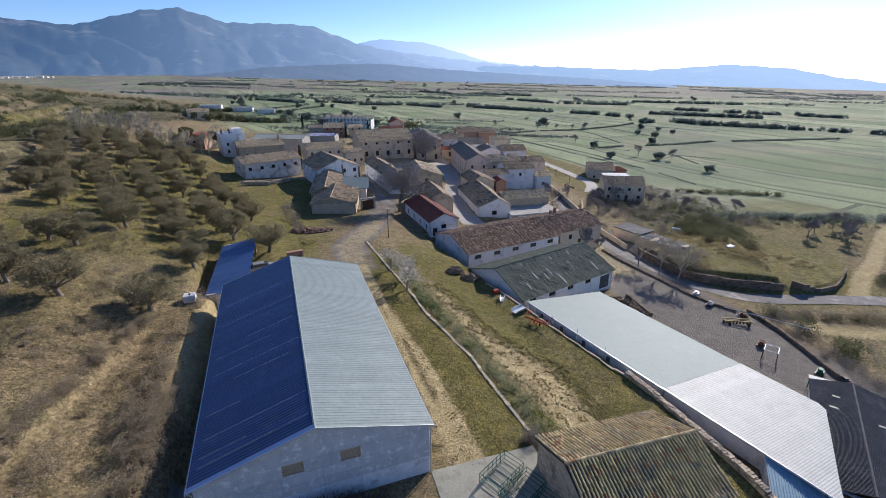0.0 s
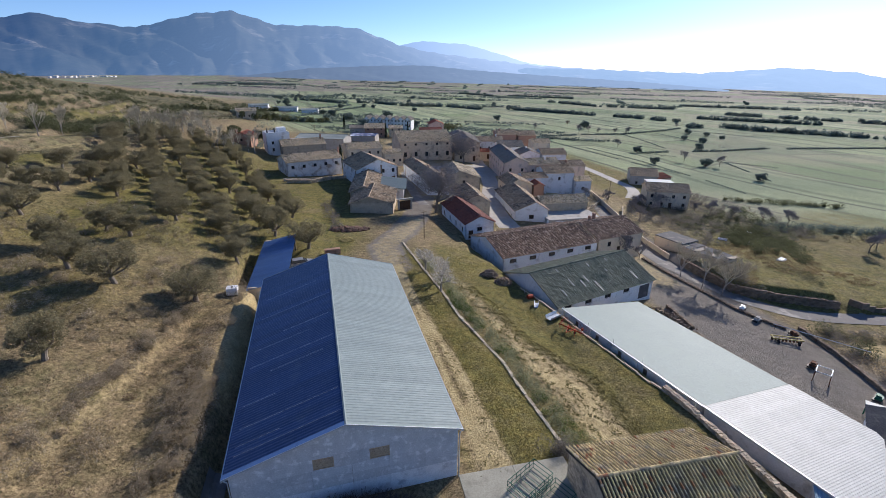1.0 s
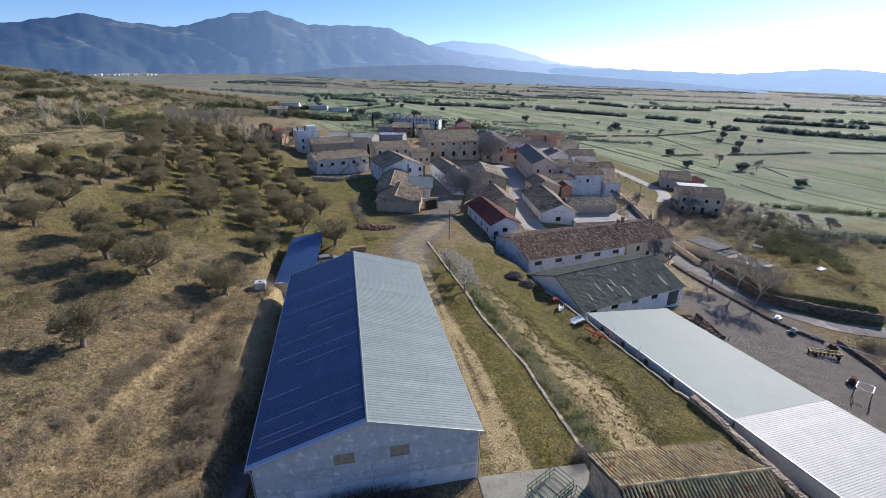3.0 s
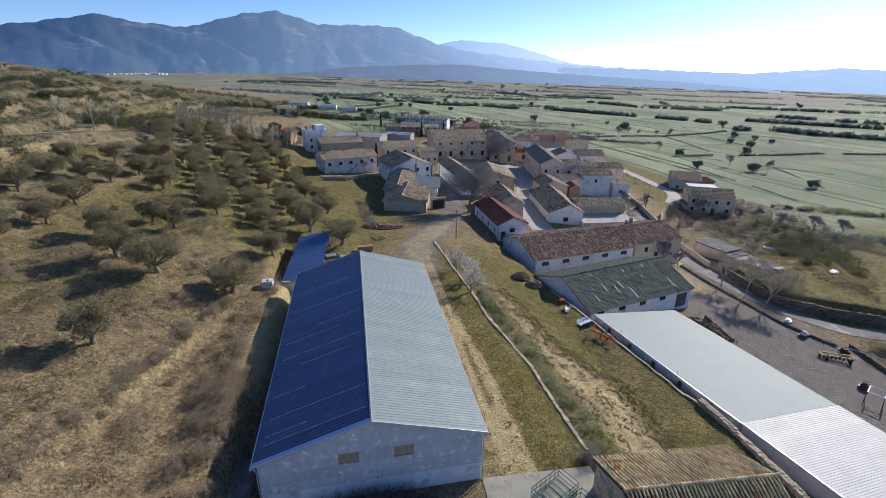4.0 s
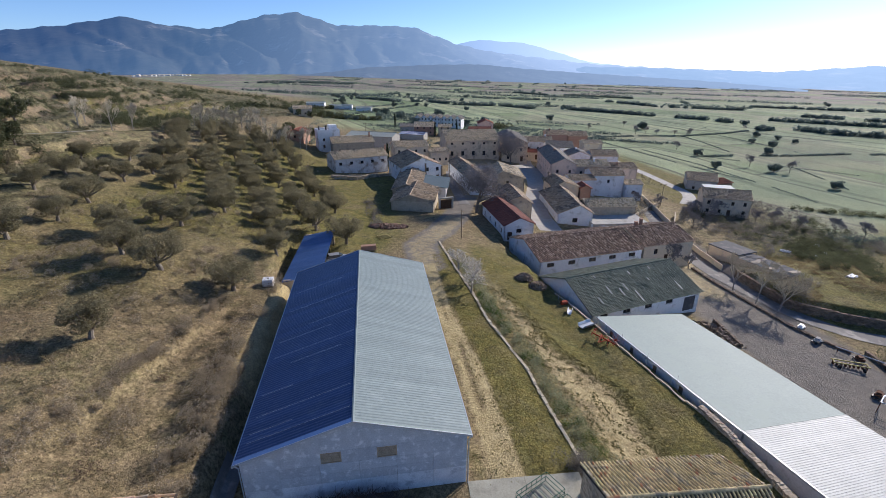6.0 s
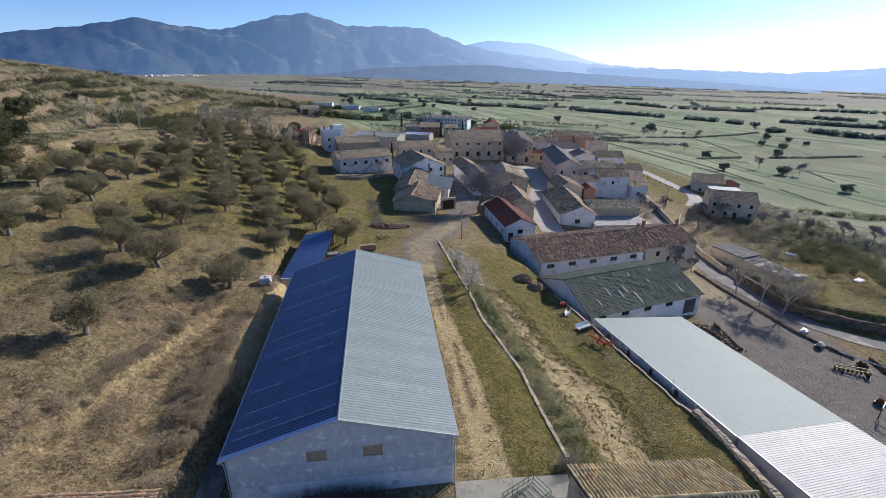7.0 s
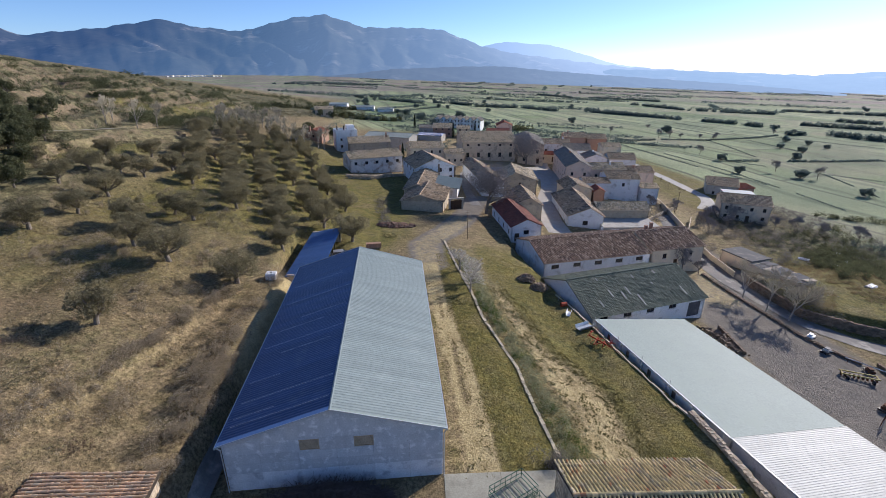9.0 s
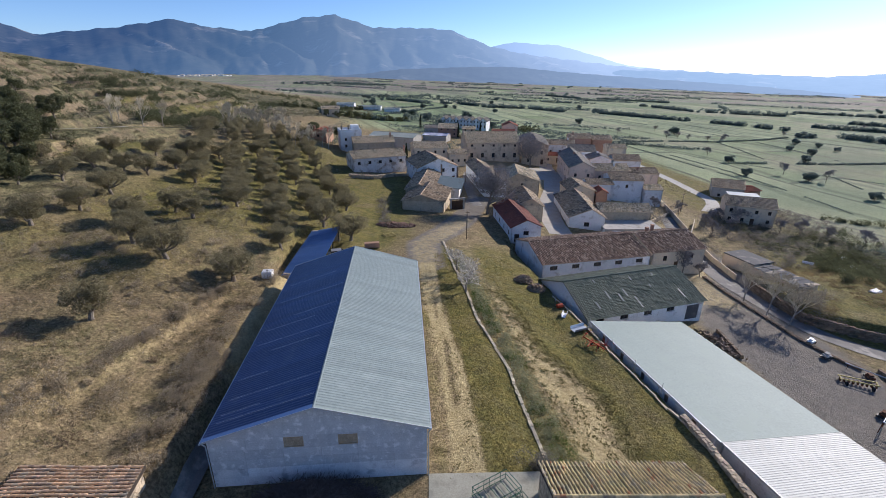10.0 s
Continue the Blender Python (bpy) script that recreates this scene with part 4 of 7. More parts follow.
# ---- the long livestock shed, its white extension and the buildings beside it ----
def long_shed():
    """Frame: local x across the roof from the high wall, local y back along the wall from its far end."""
    t = thing("livestock_shed", "long low shed with a pale grey-green single-slope panel roof", "shed", 36.85, 29.7, -5.0, 9.5)
    ln, wd, zh, zl = 25.7, 17.3, 2.15, -0.42
    for p, q, top, low, holes in (((0, 0), (0, -ln), zh, -2.5, [(2.9 + 4.6 * k, 3.6 + 4.6 * k, 0.35, 1.45) for k in range(5)]), ((wd - 0.3, -ln), (wd - 0.3, 0), zl, -6.0, [(3 + 5.0 * k, 4.6 + 5.0 * k, -2.3, -1.2) for k in range(5)])):
        w = Shape()
        wall_run(w, p, q, low, top - 0.12, holes, 0.25)
        part("long_wall", w, MAT["whitewash"], t)
    for y in (0.0, ln - 0.25):
        part("end_wall", Shape().prism([(0, -6), (wd - 0.3, -6), (wd - 0.3, zl - 0.12), (0, zh - 0.12)], y, y + 0.25, pose(0, 0, 0, 0, 0, -90) @ Matrix.Diagonal((1, 1, 1, 1))), MAT["whitewash"], t)
    for k in range(6):
        part("pilaster", Shape().box(-0.16, -1.6 - 4.6 * k - 0.2, -2.5, 0.002, -1.6 - 4.6 * k + 0.2, zh - 0.35), MAT["whitewash"], t)
    for k in range(5):
        y = -(2.9 + 4.6 * k)
        part("shutter", Shape().box(0.06, y - 0.7, 0.35, 0.1, y, 1.45), MAT["wood_grey"], t)
    panels = 27
    pw = (ln + 0.3) / panels
    slope, ang = math.hypot(wd, zh - zl), math.atan2(zh - zl, wd)
    s = Shape().box(0, 0, -0.08, slope + 0.3, pw - 0.001, 0)
    me = s.mesh("roof_panel", MAT["panel_grey"])
    for k in range(panels):
        ob = part("roof_panel", me, None, t)
        ob.matrix_basis = Matrix.Translation((-0.25, -ln - 0.05 + k * pw, zh)) @ Matrix.Rotation(ang, 4, "Y")
    part("gutter", Shape().box(-0.4, -ln, zh - 0.12, -0.27, 0.2, zh + 0.02), MAT["edge_metal"], t)
    return t


def white_extension():
    """Its near end is cut askew, along the dark-roofed barn."""
    t = thing("shed_extension", "shed extension with a bright white ribbed steel roof", "shed", 36.85, 29.7, -5.0, 9.5)
    y0, y1, wd, zh, zl = -25.85, -44.0, 17.3, 2.2, -0.37
    for p, q, top, low in (((0.1, y0), (0.1, y1), zh, -3.0), ((wd - 0.4, -36.0), (wd - 0.4, y0), zl, -6.0)):
        w = Shape()
        wall_run(w, p, q, low, top - 0.12, [], 0.25)
        part("long_wall", w, MAT["whitewash"], t)
    n = 17
    pw = (y0 - y1) / n
    ang = math.atan2(zh - zl, wd)
    for k in range(n):
        y = y1 + k * pw
        near, far = (min(wd + 0.3, max(0.6, wd + 0.3 - (-36.2 - q) * 2.2)) / math.cos(ang) for q in (y, y + pw))
        ob = part("roof_sheet", ribbed_sheet(pw - 0.004, near, 4, 0.02, askew=far - near).mesh("roof_sheet", MAT["sheet_white"]), None, t)
        ob.matrix_basis = Matrix.Translation((-0.25, y, zh + 0.03)) @ Matrix.Rotation(ang, 4, "Y")
    part("fascia", Shape().box(-0.36, y1, zh - 0.2, -0.26, y0, zh + 0.03), MAT["edge_metal"], t)


long_shed()
white_extension()
green_hall = house("white farm building with a mossy green-grey corrugated roof", 37.2, 32.3, 12.5, 24.0, 15.8, -7.5, -3.9, 3.1, "whitewash", "fibre_green", "x", {"f": [W(5, 1.4, 1.6, 0.9, 1.0)]}, [("f", 21.8, 2.8, 2.9)], name="farm_building", category="farm building", frames="fibre_dark", pitch=0.2, tile=1.6, seed=3)
for k, (u, d0, d1) in enumerate(((3.0, 5.2, 6.6), (5.2, 0.6, 1.3), (6.0, 3.4, 5.0), (8.2, 4.2, 5.8), (9.6, 3.4, 5.0), (10.9, 5.2, 7.6), (12.6, 1.0, 1.8), (15.4, 3.2, 3.8), (17.6, 0.8, 1.5), (20.4, 5.0, 7.0))):
    fall = 3.1 / 7.9
    z0, z1 = 3.6 + 3.1 - d0 * fall + 0.17, 3.6 + 3.1 - d1 * fall + 0.17
    sl = Shape()
    sl.v = [(u, 7.9 - d0, z0), (u + 0.3, 7.9 - d0, z0), (u + 0.3, 7.9 - d1, z1), (u, 7.9 - d1, z1), (u, 7.9 - d0, z0 + 0.05), (u + 0.3, 7.9 - d0, z0 + 0.05), (u + 0.3, 7.9 - d1, z1 + 0.05), (u, 7.9 - d1, z1 + 0.05)]
    sl.f = [(0, 1, 2, 3), (7, 6, 5, 4), (0, 4, 5, 1), (1, 5, 6, 2), (2, 6, 7, 3), (3, 7, 4, 0)]
    part("rooflight", sl, MAT["rooflight"], green_hall)
house("white farm building with a brown tiled roof and barred windows", 35.8, 53.5, 8.0, 25.2, 15.4, -7.0, -3.3, 2.2, "whitewash", "tile_umber", "x", {"f": [W(5, 1.0, 1.7, 0.9, 1.2)]}, [], [], pitch=0.34, tile=0.6, name="farm_building", category="farm building", seed=4, over=0.25)
house("cream house with a brown tiled roof", 62.0, 58.2, 8.0, 13.6, 13.5, -8.0, -3.2, 2.1, "cream", "tile_umber", "x", {"f": [W(2, 1.6, 1.0, 1.2, 0.9)], "r": [W(2, 1.6)]}, [("f", 6.5, 1.1, 2.1)], [(4, 8.5, 0.6), (6.2, 9.5, 0.8)], seed=5)
house("white house with a red tiled roof", 33.0, 70.8, 2.0, 7.4, 19.5, -4.9, -1.0, 1.7, "whitewash", "tile_maroon", "y", {"f": [W(1, 0.6, 1.3, 1.0, 1.2)], "l": [W(4, 0.3)]}, [("f", 1.4, 1.2, 2.1)], seed=6)
house("low stone barn with lichened tiles", 7.0, 92.0, -13, 11.6, 16, -3.6, 0.2, 1.8, "stone", "tile_brown", "y", {}, [], seed=7, name="stone_barn", category="barn", skew=0.45)
white_house = house("two-storey white house with a brown tiled roof", 12.4, 126.0, 12, 14.8, 18, -3.2, 2.2, 3.0, "whitewash", "tile_brown", "y", {"f": [W(4, 0, 1.0, 1.2, 1.0), W(4, 2.6, 1.0, 1.3, 1.0)], "l": [W(4, 2.6)]}, [("f", 13, 1.1, 2.1)], seed=8)
house("old rubble-walled stone house with whitewashed front and lichened roof", -10.8, 140.5, 20, 20.5, 11, -1.5, 3.0, 1.9, "whitewash_old", "tile_tan", "x", {"f": [W(5, 1.2, 1.1, 1.1, 0.9)]}, [], [(22, 6, 0.9)], seed=9)
house("large three-storey stone palace with a tiled roof", 36.2, 176.5, -1.5, 24.6, 26, -5.5, 3.4, 3.2, "stone_hazed", "tile_tan", "x", {"f": [W(5, 1.4, 1.3, 2.0, 0.8), W(5, 6.2, 1.0, 1.0, 0.9)]}, [], seed=10)
for u in (8.6, 14.5):
    part("quoin", Shape().box(u - 0.32, -0.035, 0.0, u + 0.28, 0.0, 5.2 if u > 10 else 6.4), MAT["stone_dark"], white_house, "column of dark quoin stones")


# ---- the tiled stone outbuildings beside the barn ----
def one_tile(length, w, name, material):
    """A single half-round clay tile, tapered, with thickness; it runs down local x."""
    s = Shape()
    for x, k, lift in ((0, 0.84, 0.02), (length, 1.0, 0.07)):
        for r in (1.0, 0.78):
            for i in range(5):
                a = math.pi * i / 4
                s.v.append((x, math.cos(a) * w * 0.5 * k * r, lift + math.sin(a) * w * 0.72 * k * r))
    for i in range(4):
        s.f += [(i, i + 1, 11 + i, 10 + i), (10 + i, 11 + i, 16 + i, 15 + i), (5 + i, 15 + i, 16 + i, 6 + i)]
    return s.mesh(name, material)


def stone_course_wall(parent, a, b, z0, z1, thick, seed, size=0.38):
    """Rubble wall: a core with rough stones on its outer face and top."""
    rnd = random.Random(seed)
    core = Shape()
    m = wall_run(core, a, b, z0, z1 - 0.12, [], thick)
    length = math.hypot(b[0] - a[0], b[1] - a[1])
    z = max(z0, z1 - 3.2)
    while z < z1:
        h = rnd.uniform(0.16, 0.28)
        u = 0.0
        while u < length:
            w = rnd.uniform(0.6, 1.5) * size
            d = rnd.uniform(0.015, 0.07)
            core.box(u + 0.012, -d, z + 0.01, min(length, u + w) - 0.012, 0.06, z + h - 0.01, m)
            if z + h >= z1:
                core.box(u + 0.01, 0.0, z1 - 0.14, min(length, u + w) - 0.01, thick, z1 + rnd.uniform(-0.06, 0.1), m)
            u += w
        z += h
    return part("wall", core, MAT["stone"], parent)


def tiled_outbuilding(label, x, y, rot, length, width, base, eave, rise, mat, pieces, ridge_share, seed, ballast=70):
    """Rubble walls and a low roof of clay tiles; the ridge runs along local x. pieces: tile columns of the back slope built singly."""
    t = thing("stone_outbuilding", label, "outbuilding", x, y, base, rot)
    h = eave - base
    for k, (a, b) in enumerate((((0, 0), (length, 0)), ((length, 0), (length, width)), ((length, width), (0, width)), ((0, width), (0, 0)))):
        stone_course_wall(t, a, b, -2.0, h, 0.5, seed + k)
    c = width * ridge_share
    for x0 in (0.0, length - 0.5):
        g = Shape().prism([(0, h), (width, h), (c, h + rise - 0.08)], x0, x0 + 0.5)
        part("gable", g, MAT["stone"], t)
    over = 0.3
    loose = random.Random(seed)
    tile_l, pitch = 0.44, 0.31
    me = one_tile(tile_l * 1.18, pitch * 0.54, "tile", MAT["tile_tan_each"])
    rest = Shape()
    single = one_tile(tile_l * 1.18, pitch * (0.54 if ridge_share < 0.9 else 0.7), "tile_shape", MAT[mat])
    sv = [v.co.copy() for v in single.vertices]
    sf = [tuple(p.vertices) for p in single.polygons]
    bpy.data.meshes.remove(single)
    for side, run in ((-1, c), (1, width - c)):
        ro = run + over
        drop = rise * ro / run
        slope, ang = math.hypot(ro, drop), math.atan2(drop, ro)
        n = length + 2 * over
        turn = Matrix.Translation((length + over if side > 0 else -over, c, h + rise)) @ Matrix.Rotation(radians(90 * side), 4, "Z") @ Matrix.Rotation(ang, 4, "Y")
        bed = part("roof", Shape().box(0, 0, -0.12, slope, n, 0.0, turn), MAT["tile_bed"], t, "dark bed between the rows of roof tiles")
        cols, rows = int(n / pitch), int(slope / tile_l)
        for k in range(cols):
            drift = 0.05 * math.sin(k * 0.7 + seed)
            for r in range(rows):
                m = turn @ Matrix.Translation((r * tile_l + loose.uniform(-0.03, 0.03), (k + 0.5) * n / cols + drift * r / rows + loose.uniform(-0.02, 0.02), 0.02 + loose.uniform(0, 0.02) + 0.03 * math.sin(r * 0.5 + k * 0.21)))
                m = m @ Matrix.Rotation(loose.uniform(-0.05, 0.05), 4, "Z")
                if side > 0 and k < pieces:
                    ob = part("tile", me, None, bed)
                    ob.matrix_basis = m
                else:
                    n0 = len(rest.v)
                    rest.v += [tuple(m @ q) for q in sv]
                    rest.f += [tuple(n0 + i for i in q) for q in sf]
    cap = Shape()
    q = -over
    while ridge_share < 0.9 and q < length + over:
        cap.tube((q, c, h + rise + 0.05), (q + 0.5, c, h + rise + 0.07), 0.13, 0.17, 8)
        q += 0.45
    if cap.f:
        part("ridge_tiles", cap, MAT[mat], t)
    joined = part("roof_tiles", rest, MAT[mat], t)
    tagged(joined, kind="stuff")
    # loose stones that weigh down the verges
    weights = Shape()
    for k in range(ballast):
        f = loose.random()
        u = loose.choice((-0.15, length + 0.12)) if k % 2 else loose.uniform(0, length)
        v = f * width if k % 2 else (width + 0.15 if k % 4 else -0.15)
        z = h + rise * (1 - abs(v - c) / (c if v < c else width - c)) + 0.14
        r = loose.uniform(0.06, 0.13) * (1 if ballast > 50 else 0.7)
        weights.box(-r, -r, -r * 0.6, r, r * 0.8, r * 0.6, pose(u, v, z, loose.uniform(-20, 20), loose.uniform(-20, 20), loose.uniform(0, 90)))
    tagged(part("ballast", weights, MAT["stone"], t, "loose stones laid on the roof edges"), kind="stuff")
    return t


tiled_outbuilding("old stone outbuilding with a sagging roof of lichened clay tiles", 17.9, -11.9, -4.2, 11.9, 9.2, -1.2, 3.1, 1.85, "tile_old", 26, 0.5, 11)
tiled_outbuilding("small stone hut with a reddish clay tile roof", -12.9, -11.0, 94, 9.0, 8.4, 2.2, 4.6, 1.3, "tile_rust", 0, 0.97, 23, 24)

MAT["pad"] = surface("greyish_green_worn_concrete", (0.31, 0.30, 0.235), (0.41, 0.395, 0.315), 0.5, 0.9, 0, 0.25, 14, ((0.25, 0.24, 0.19), 0.6, 0.3), each=0.04)
# paved pad in front of the barn
pad = thing("concrete_pad", "pale cracked concrete pad beside the barn", "pavement", 8.6, -12.0, -0.02, -3)
for i in range(2):
    for j in range(3):
        part("slab", Shape().box(i * 5.1, j * 4.0, -0.35, i * 5.1 + 5.08, j * 4.0 + 3.98, 0.06), MAT["pad"], pad)

MAT["green_steel"] = surface("green_painted_steel", (0.012, 0.085, 0.055), (0.02, 0.12, 0.08), 2.0, 0.5, 0.2, 0.1)
MAT["red_steel"] = surface("orange_red_painted_steel", (0.42, 0.06, 0.02), (0.55, 0.09, 0.03), 2.0, 0.5, 0.1, 0.1)
MAT["yellow_steel"] = surface("faded_yellow_painted_steel", (0.34, 0.28, 0.09), (0.44, 0.365, 0.14), 2.0, 0.75, 0.0, 0.1)
MAT["rust"] = surface("rusty_steel", (0.10, 0.05, 0.03), (0.18, 0.09, 0.05), 2.0, 0.85, 0.3, 0.3)
MAT["dark_steel"] = surface("dark_worn_steel", (0.05, 0.05, 0.05), (0.09, 0.085, 0.08), 2.0, 0.6, 0.5, 0.2)
MAT["white_plastic"] = surface("white_plastic", (0.72, 0.73, 0.75), (0.8, 0.81, 0.83), 1.0, 0.45, 0, 0.0)
MAT["rubber"] = surface("black_rubber", (0.02, 0.02, 0.02), (0.035, 0.035, 0.035), 3.0, 0.85, 0, 0.2)
MAT["car_paint"] = surface("silver_car_paint", (0.42, 0.43, 0.45), (0.46, 0.47, 0.49), 1.0, 0.3, 0.4, 0.0, spec=0.5)


def rail_box(parent, name, x0, y0, z0, x1, y1, z1, r, mat, bars=6):
    """Each rail of an open crate as its own part."""
    for z in (z0, (z0 + z1) / 2, z1):
        for p, q in (((x0, y0, z), (x1, y0, z)), ((x1, y0, z), (x1, y1, z)), ((x1, y1, z), (x0, y1, z)), ((x0, y1, z), (x0, y0, z))):
            part("rail", Shape().tube(p, q, r, n=6), mat, parent)
    for k in range(bars + 1):
        x = x0 + (x1 - x0) * k / bars
        for y in (y0, y1):
            part("bar", Shape().tube((x, y, z0), (x, y, z1), r * 0.8, n=6), mat, parent)
    for k in range(1, bars):
        x = x0 + (x1 - x0) * k / bars
        part("floor_bar", Shape().tube((x, y0, z0), (x, y1, z0), r * 0.8, n=5), mat, parent)


cage = thing("animal_crate", "green tubular steel livestock crate standing on a concrete pad", "crate", 13.7, -4.6, 0.05, 26, "green livestock crates")
rail_box(cage, "crate", 0, 0, 0.12, 3.6, 2.1, 1.15, 0.03, MAT["green_steel"])
for cx, cy, cr in ((14.5, -6.9, 24), (15.0, -9.2, 27)):
    copy_thing(cage, pose(cx, cy, 0.05, 0, 0, cr))

MAT["brick_rubble"] = surface("dark_brick_rubble", (0.14, 0.08, 0.06), (0.27, 0.17, 0.12), 1.5, 0.95, 0, 0.5, 6, ((0.10, 0.09, 0.07), 0.8, 0.3), island=0.35)
MAT["earth"] = surface("brown_loose_earth", (0.22, 0.155, 0.10), (0.36, 0.27, 0.18), 1.2, 0.95, 0, 0.6, 6, ((0.16, 0.12, 0.08), 0.8, 0.3))
# brushwood heap against the gable
rnd = random.Random(5)
heap = Shape()
for k in range(3400):
    a, d = rnd.uniform(0, 6.283), rnd.random() ** 0.6
    x, y = -0.8 + math.cos(a) * d * 5.6, -2.3 + math.sin(a) * d * 2.1
    z = 1.9 * (1 - d * d) * rnd.uniform(0.3, 1.0)
    b, e = rnd.uniform(0, 6.283), rnd.uniform(-0.5, 0.6)
    ln = rnd.uniform(0.4, 1.3)
    heap.tube((x, y, z), (x + math.cos(b) * ln, y + math.sin(b) * ln, max(0.02, z + e * ln * 0.6)), 0.03, 0.012, 3)
MAT["twig"] = surface("dry_brown_twig", (0.09, 0.065, 0.055), (0.19, 0.145, 0.12), 2.0, 0.95, 0, 0.2, island=0.35)
MAT["twig_grey"] = surface("grey_bare_twig", (0.22, 0.195, 0.18), (0.36, 0.325, 0.30), 2.0, 0.95, 0, 0.2, island=0.25)
tagged(new("brushwood_heap", heap.mesh("brushwood_heap", MAT["twig"])), "dark heap of cut brushwood against the barn gable", "brushwood", kind="stuff")


# ---- blue-roofed lean-to, tank and car behind the barn ----
def blue_leanto():
    t = thing("lean_to_shed", "small cream lean-to shed with a blue ribbed steel roof", "shed", -12.6, 39.6, 0, -2.5)
    w = Shape()
    wall_run(w, (0, 0), (5.6, 0), -1.0, 2.5, [], 0.2)
    wall_run(w, (0, 21.6), (0, 0), -1.0, 2.0, [], 0.2)
    wall_run(w, (5.6, 21.6), (0, 21.6), -1.0, 2.5, [], 0.2)
    part("wall", w, MAT["cream"], t)
    for k in range(4):
        part("post", Shape().box(5.45, 1.0 + 6.4 * k, -1.0, 5.6, 1.15 + 6.4 * k, 3.2), MAT["dark_steel"], t)
    me = ribbed_sheet(0.996, 6.3, 4, 0.035).mesh("roof_sheet", MAT["sheet_blue_pale"])
    for k in range(22):
        ob = part("roof_sheet", me, None, t)
        ob.matrix_basis = Matrix.Translation((5.9, 1 + k - 0.2, 3.35)) @ Matrix.Rotation(radians(180), 4, "Z") @ Matrix.Rotation(math.atan2(1.15, 6.2), 4, "Y")


blue_leanto()

tank = thing("water_tank", "white plastic bulk tank in a cage", "tank", -14.2, 36.9, at(-14.2, 36.9, 0.05))
body = Shape()
body.prism([(-0.6, 0.12), (0.6, 0.12), (0.68, 0.25), (0.68, 1.05), (0.6, 1.2), (-0.6, 1.2), (-0.68, 1.05), (-0.68, 0.25)], -0.75, 0.75)
part("body", body, MAT["white_plastic"], tank)
part("cap", Shape().tube((0, 0, 1.2), (0, 0, 1.28), 0.18, n=12), MAT["dark_steel"], tank)
part("pallet", Shape().box(-0.8, -0.7, -0.05, 0.8, 0.7, 0.11), MAT["dark_steel"], tank)


def car(label, x, y, rot, paint, length=4.2, height=1.45, group=""):
    """A parked car: lofted body with wheel arches, glass, wheels and lamps."""
    t = thing("car", label, "car", x, y, at(x, y), rot, group)
    hw = 0.86
    low = [(-length / 2, 0.35), (-length / 2, 0.78), (-length * 0.46, 0.92), (-length * 0.22, 0.95), (length * 0.28, 0.92), (length * 0.46, 0.78), (length / 2, 0.62), (length / 2, 0.3)]
    s = Shape()
    n = len(low)
    for yy, inset in ((-hw, 0.0), (hw, 0.0)):
        s.v += [(px_, yy, pz_) for px_, pz_ in low]
    s.f = [tuple(range(n)), tuple(reversed(range(n, 2 * n)))] + [(i, n + i, n + (i + 1) % n, (i + 1) % n) for i in range(n)]
    part("body", s, paint, t)
    c = Shape()
    c.v = [(-length * 0.45, -hw * 0.95, 0.93), (length * 0.27, -hw * 0.95, 0.91), (length * 0.08, -hw * 0.74, height), (-length * 0.36, -hw * 0.74, height), (-length * 0.45, hw * 0.95, 0.93), (length * 0.27, hw * 0.95, 0.91), (length * 0.08, hw * 0.74, height), (-length * 0.36, hw * 0.74, height)]
    c.f = [(0, 1, 2, 3), (7, 6, 5, 4), (1, 5, 6, 2), (4, 0, 3, 7)]
    part("glass", c, MAT["glass_dark"], t)
    part("roof", Shape().box(-length * 0.365, -hw * 0.75, height - 0.02, length * 0.085, hw * 0.75, height + 0.03), paint, t)
    for wx in (-length * 0.31, length * 0.31):
        for wy in (-hw, hw):
            w = part("wheel", Shape().tube((wx, wy - 0.1, 0.31), (wx, wy + 0.1, 0.31), 0.31, n=14), MAT["rubber"], t)
            part("rim", Shape().tube((wx, wy - 0.11, 0.31), (wx, wy + 0.11, 0.31), 0.17, n=10), MAT["edge_metal"], w)
    for ly in (-0.6, 0.6):
        part("headlight", Shape().box(length / 2 - 0.06, ly - 0.16, 0.6, length / 2 + 0.02, ly + 0.16, 0.74), MAT["white_plastic"], t)
        part("tail_light", Shape().box(-length / 2 - 0.02, ly - 0.14, 0.66, -length / 2 + 0.06, ly + 0.14, 0.8), MAT["red_steel"], t)
    return t


car("silver parked car behind the barn", -4.9, 51.0, 10, MAT["car_paint"])
car("white van parked beside the field", 140, 119, 15, MAT["white_plastic"], 4.6, 1.8)
car("white parked car in the village street", 70.5, 176, 80, MAT["white_plastic"])

crate = thing("brick_pallet", "pallet of orange bricks behind the barn", "pallet", -0.6, 55.6, at(-0.6, 55.6), 5)
part("pallet", Shape().box(0, 0, 0, 3.0, 1.1, 0.14), MAT["wood_grey"], crate)
for i in range(6):
    for k in range(3):
        part("brick_stack", Shape().box(0.02 + i * 0.5, 0.05, 0.15 + k * 0.3, 0.48 + i * 0.5, 1.05, 0.43 + k * 0.3), MAT["brick"], crate)
wood = thing("plank_stack", "yellow timber frames lying on the bank", "timber", 3.2, 63.2, at(3.2, 63.2, -0.05), 20)
for k in range(5):
    part("plank", Shape().box(0, k * 0.5, 0, 2.8, k * 0.5 + 0.14, 0.12), MAT["yellow_steel"], wood)
for k in range(3):
    part("plank", Shape().box(0.3 + k, -0.1, 0.12, 0.44 + k, 2.3, 0.22), MAT["yellow_steel"], wood)
stones = Shape()
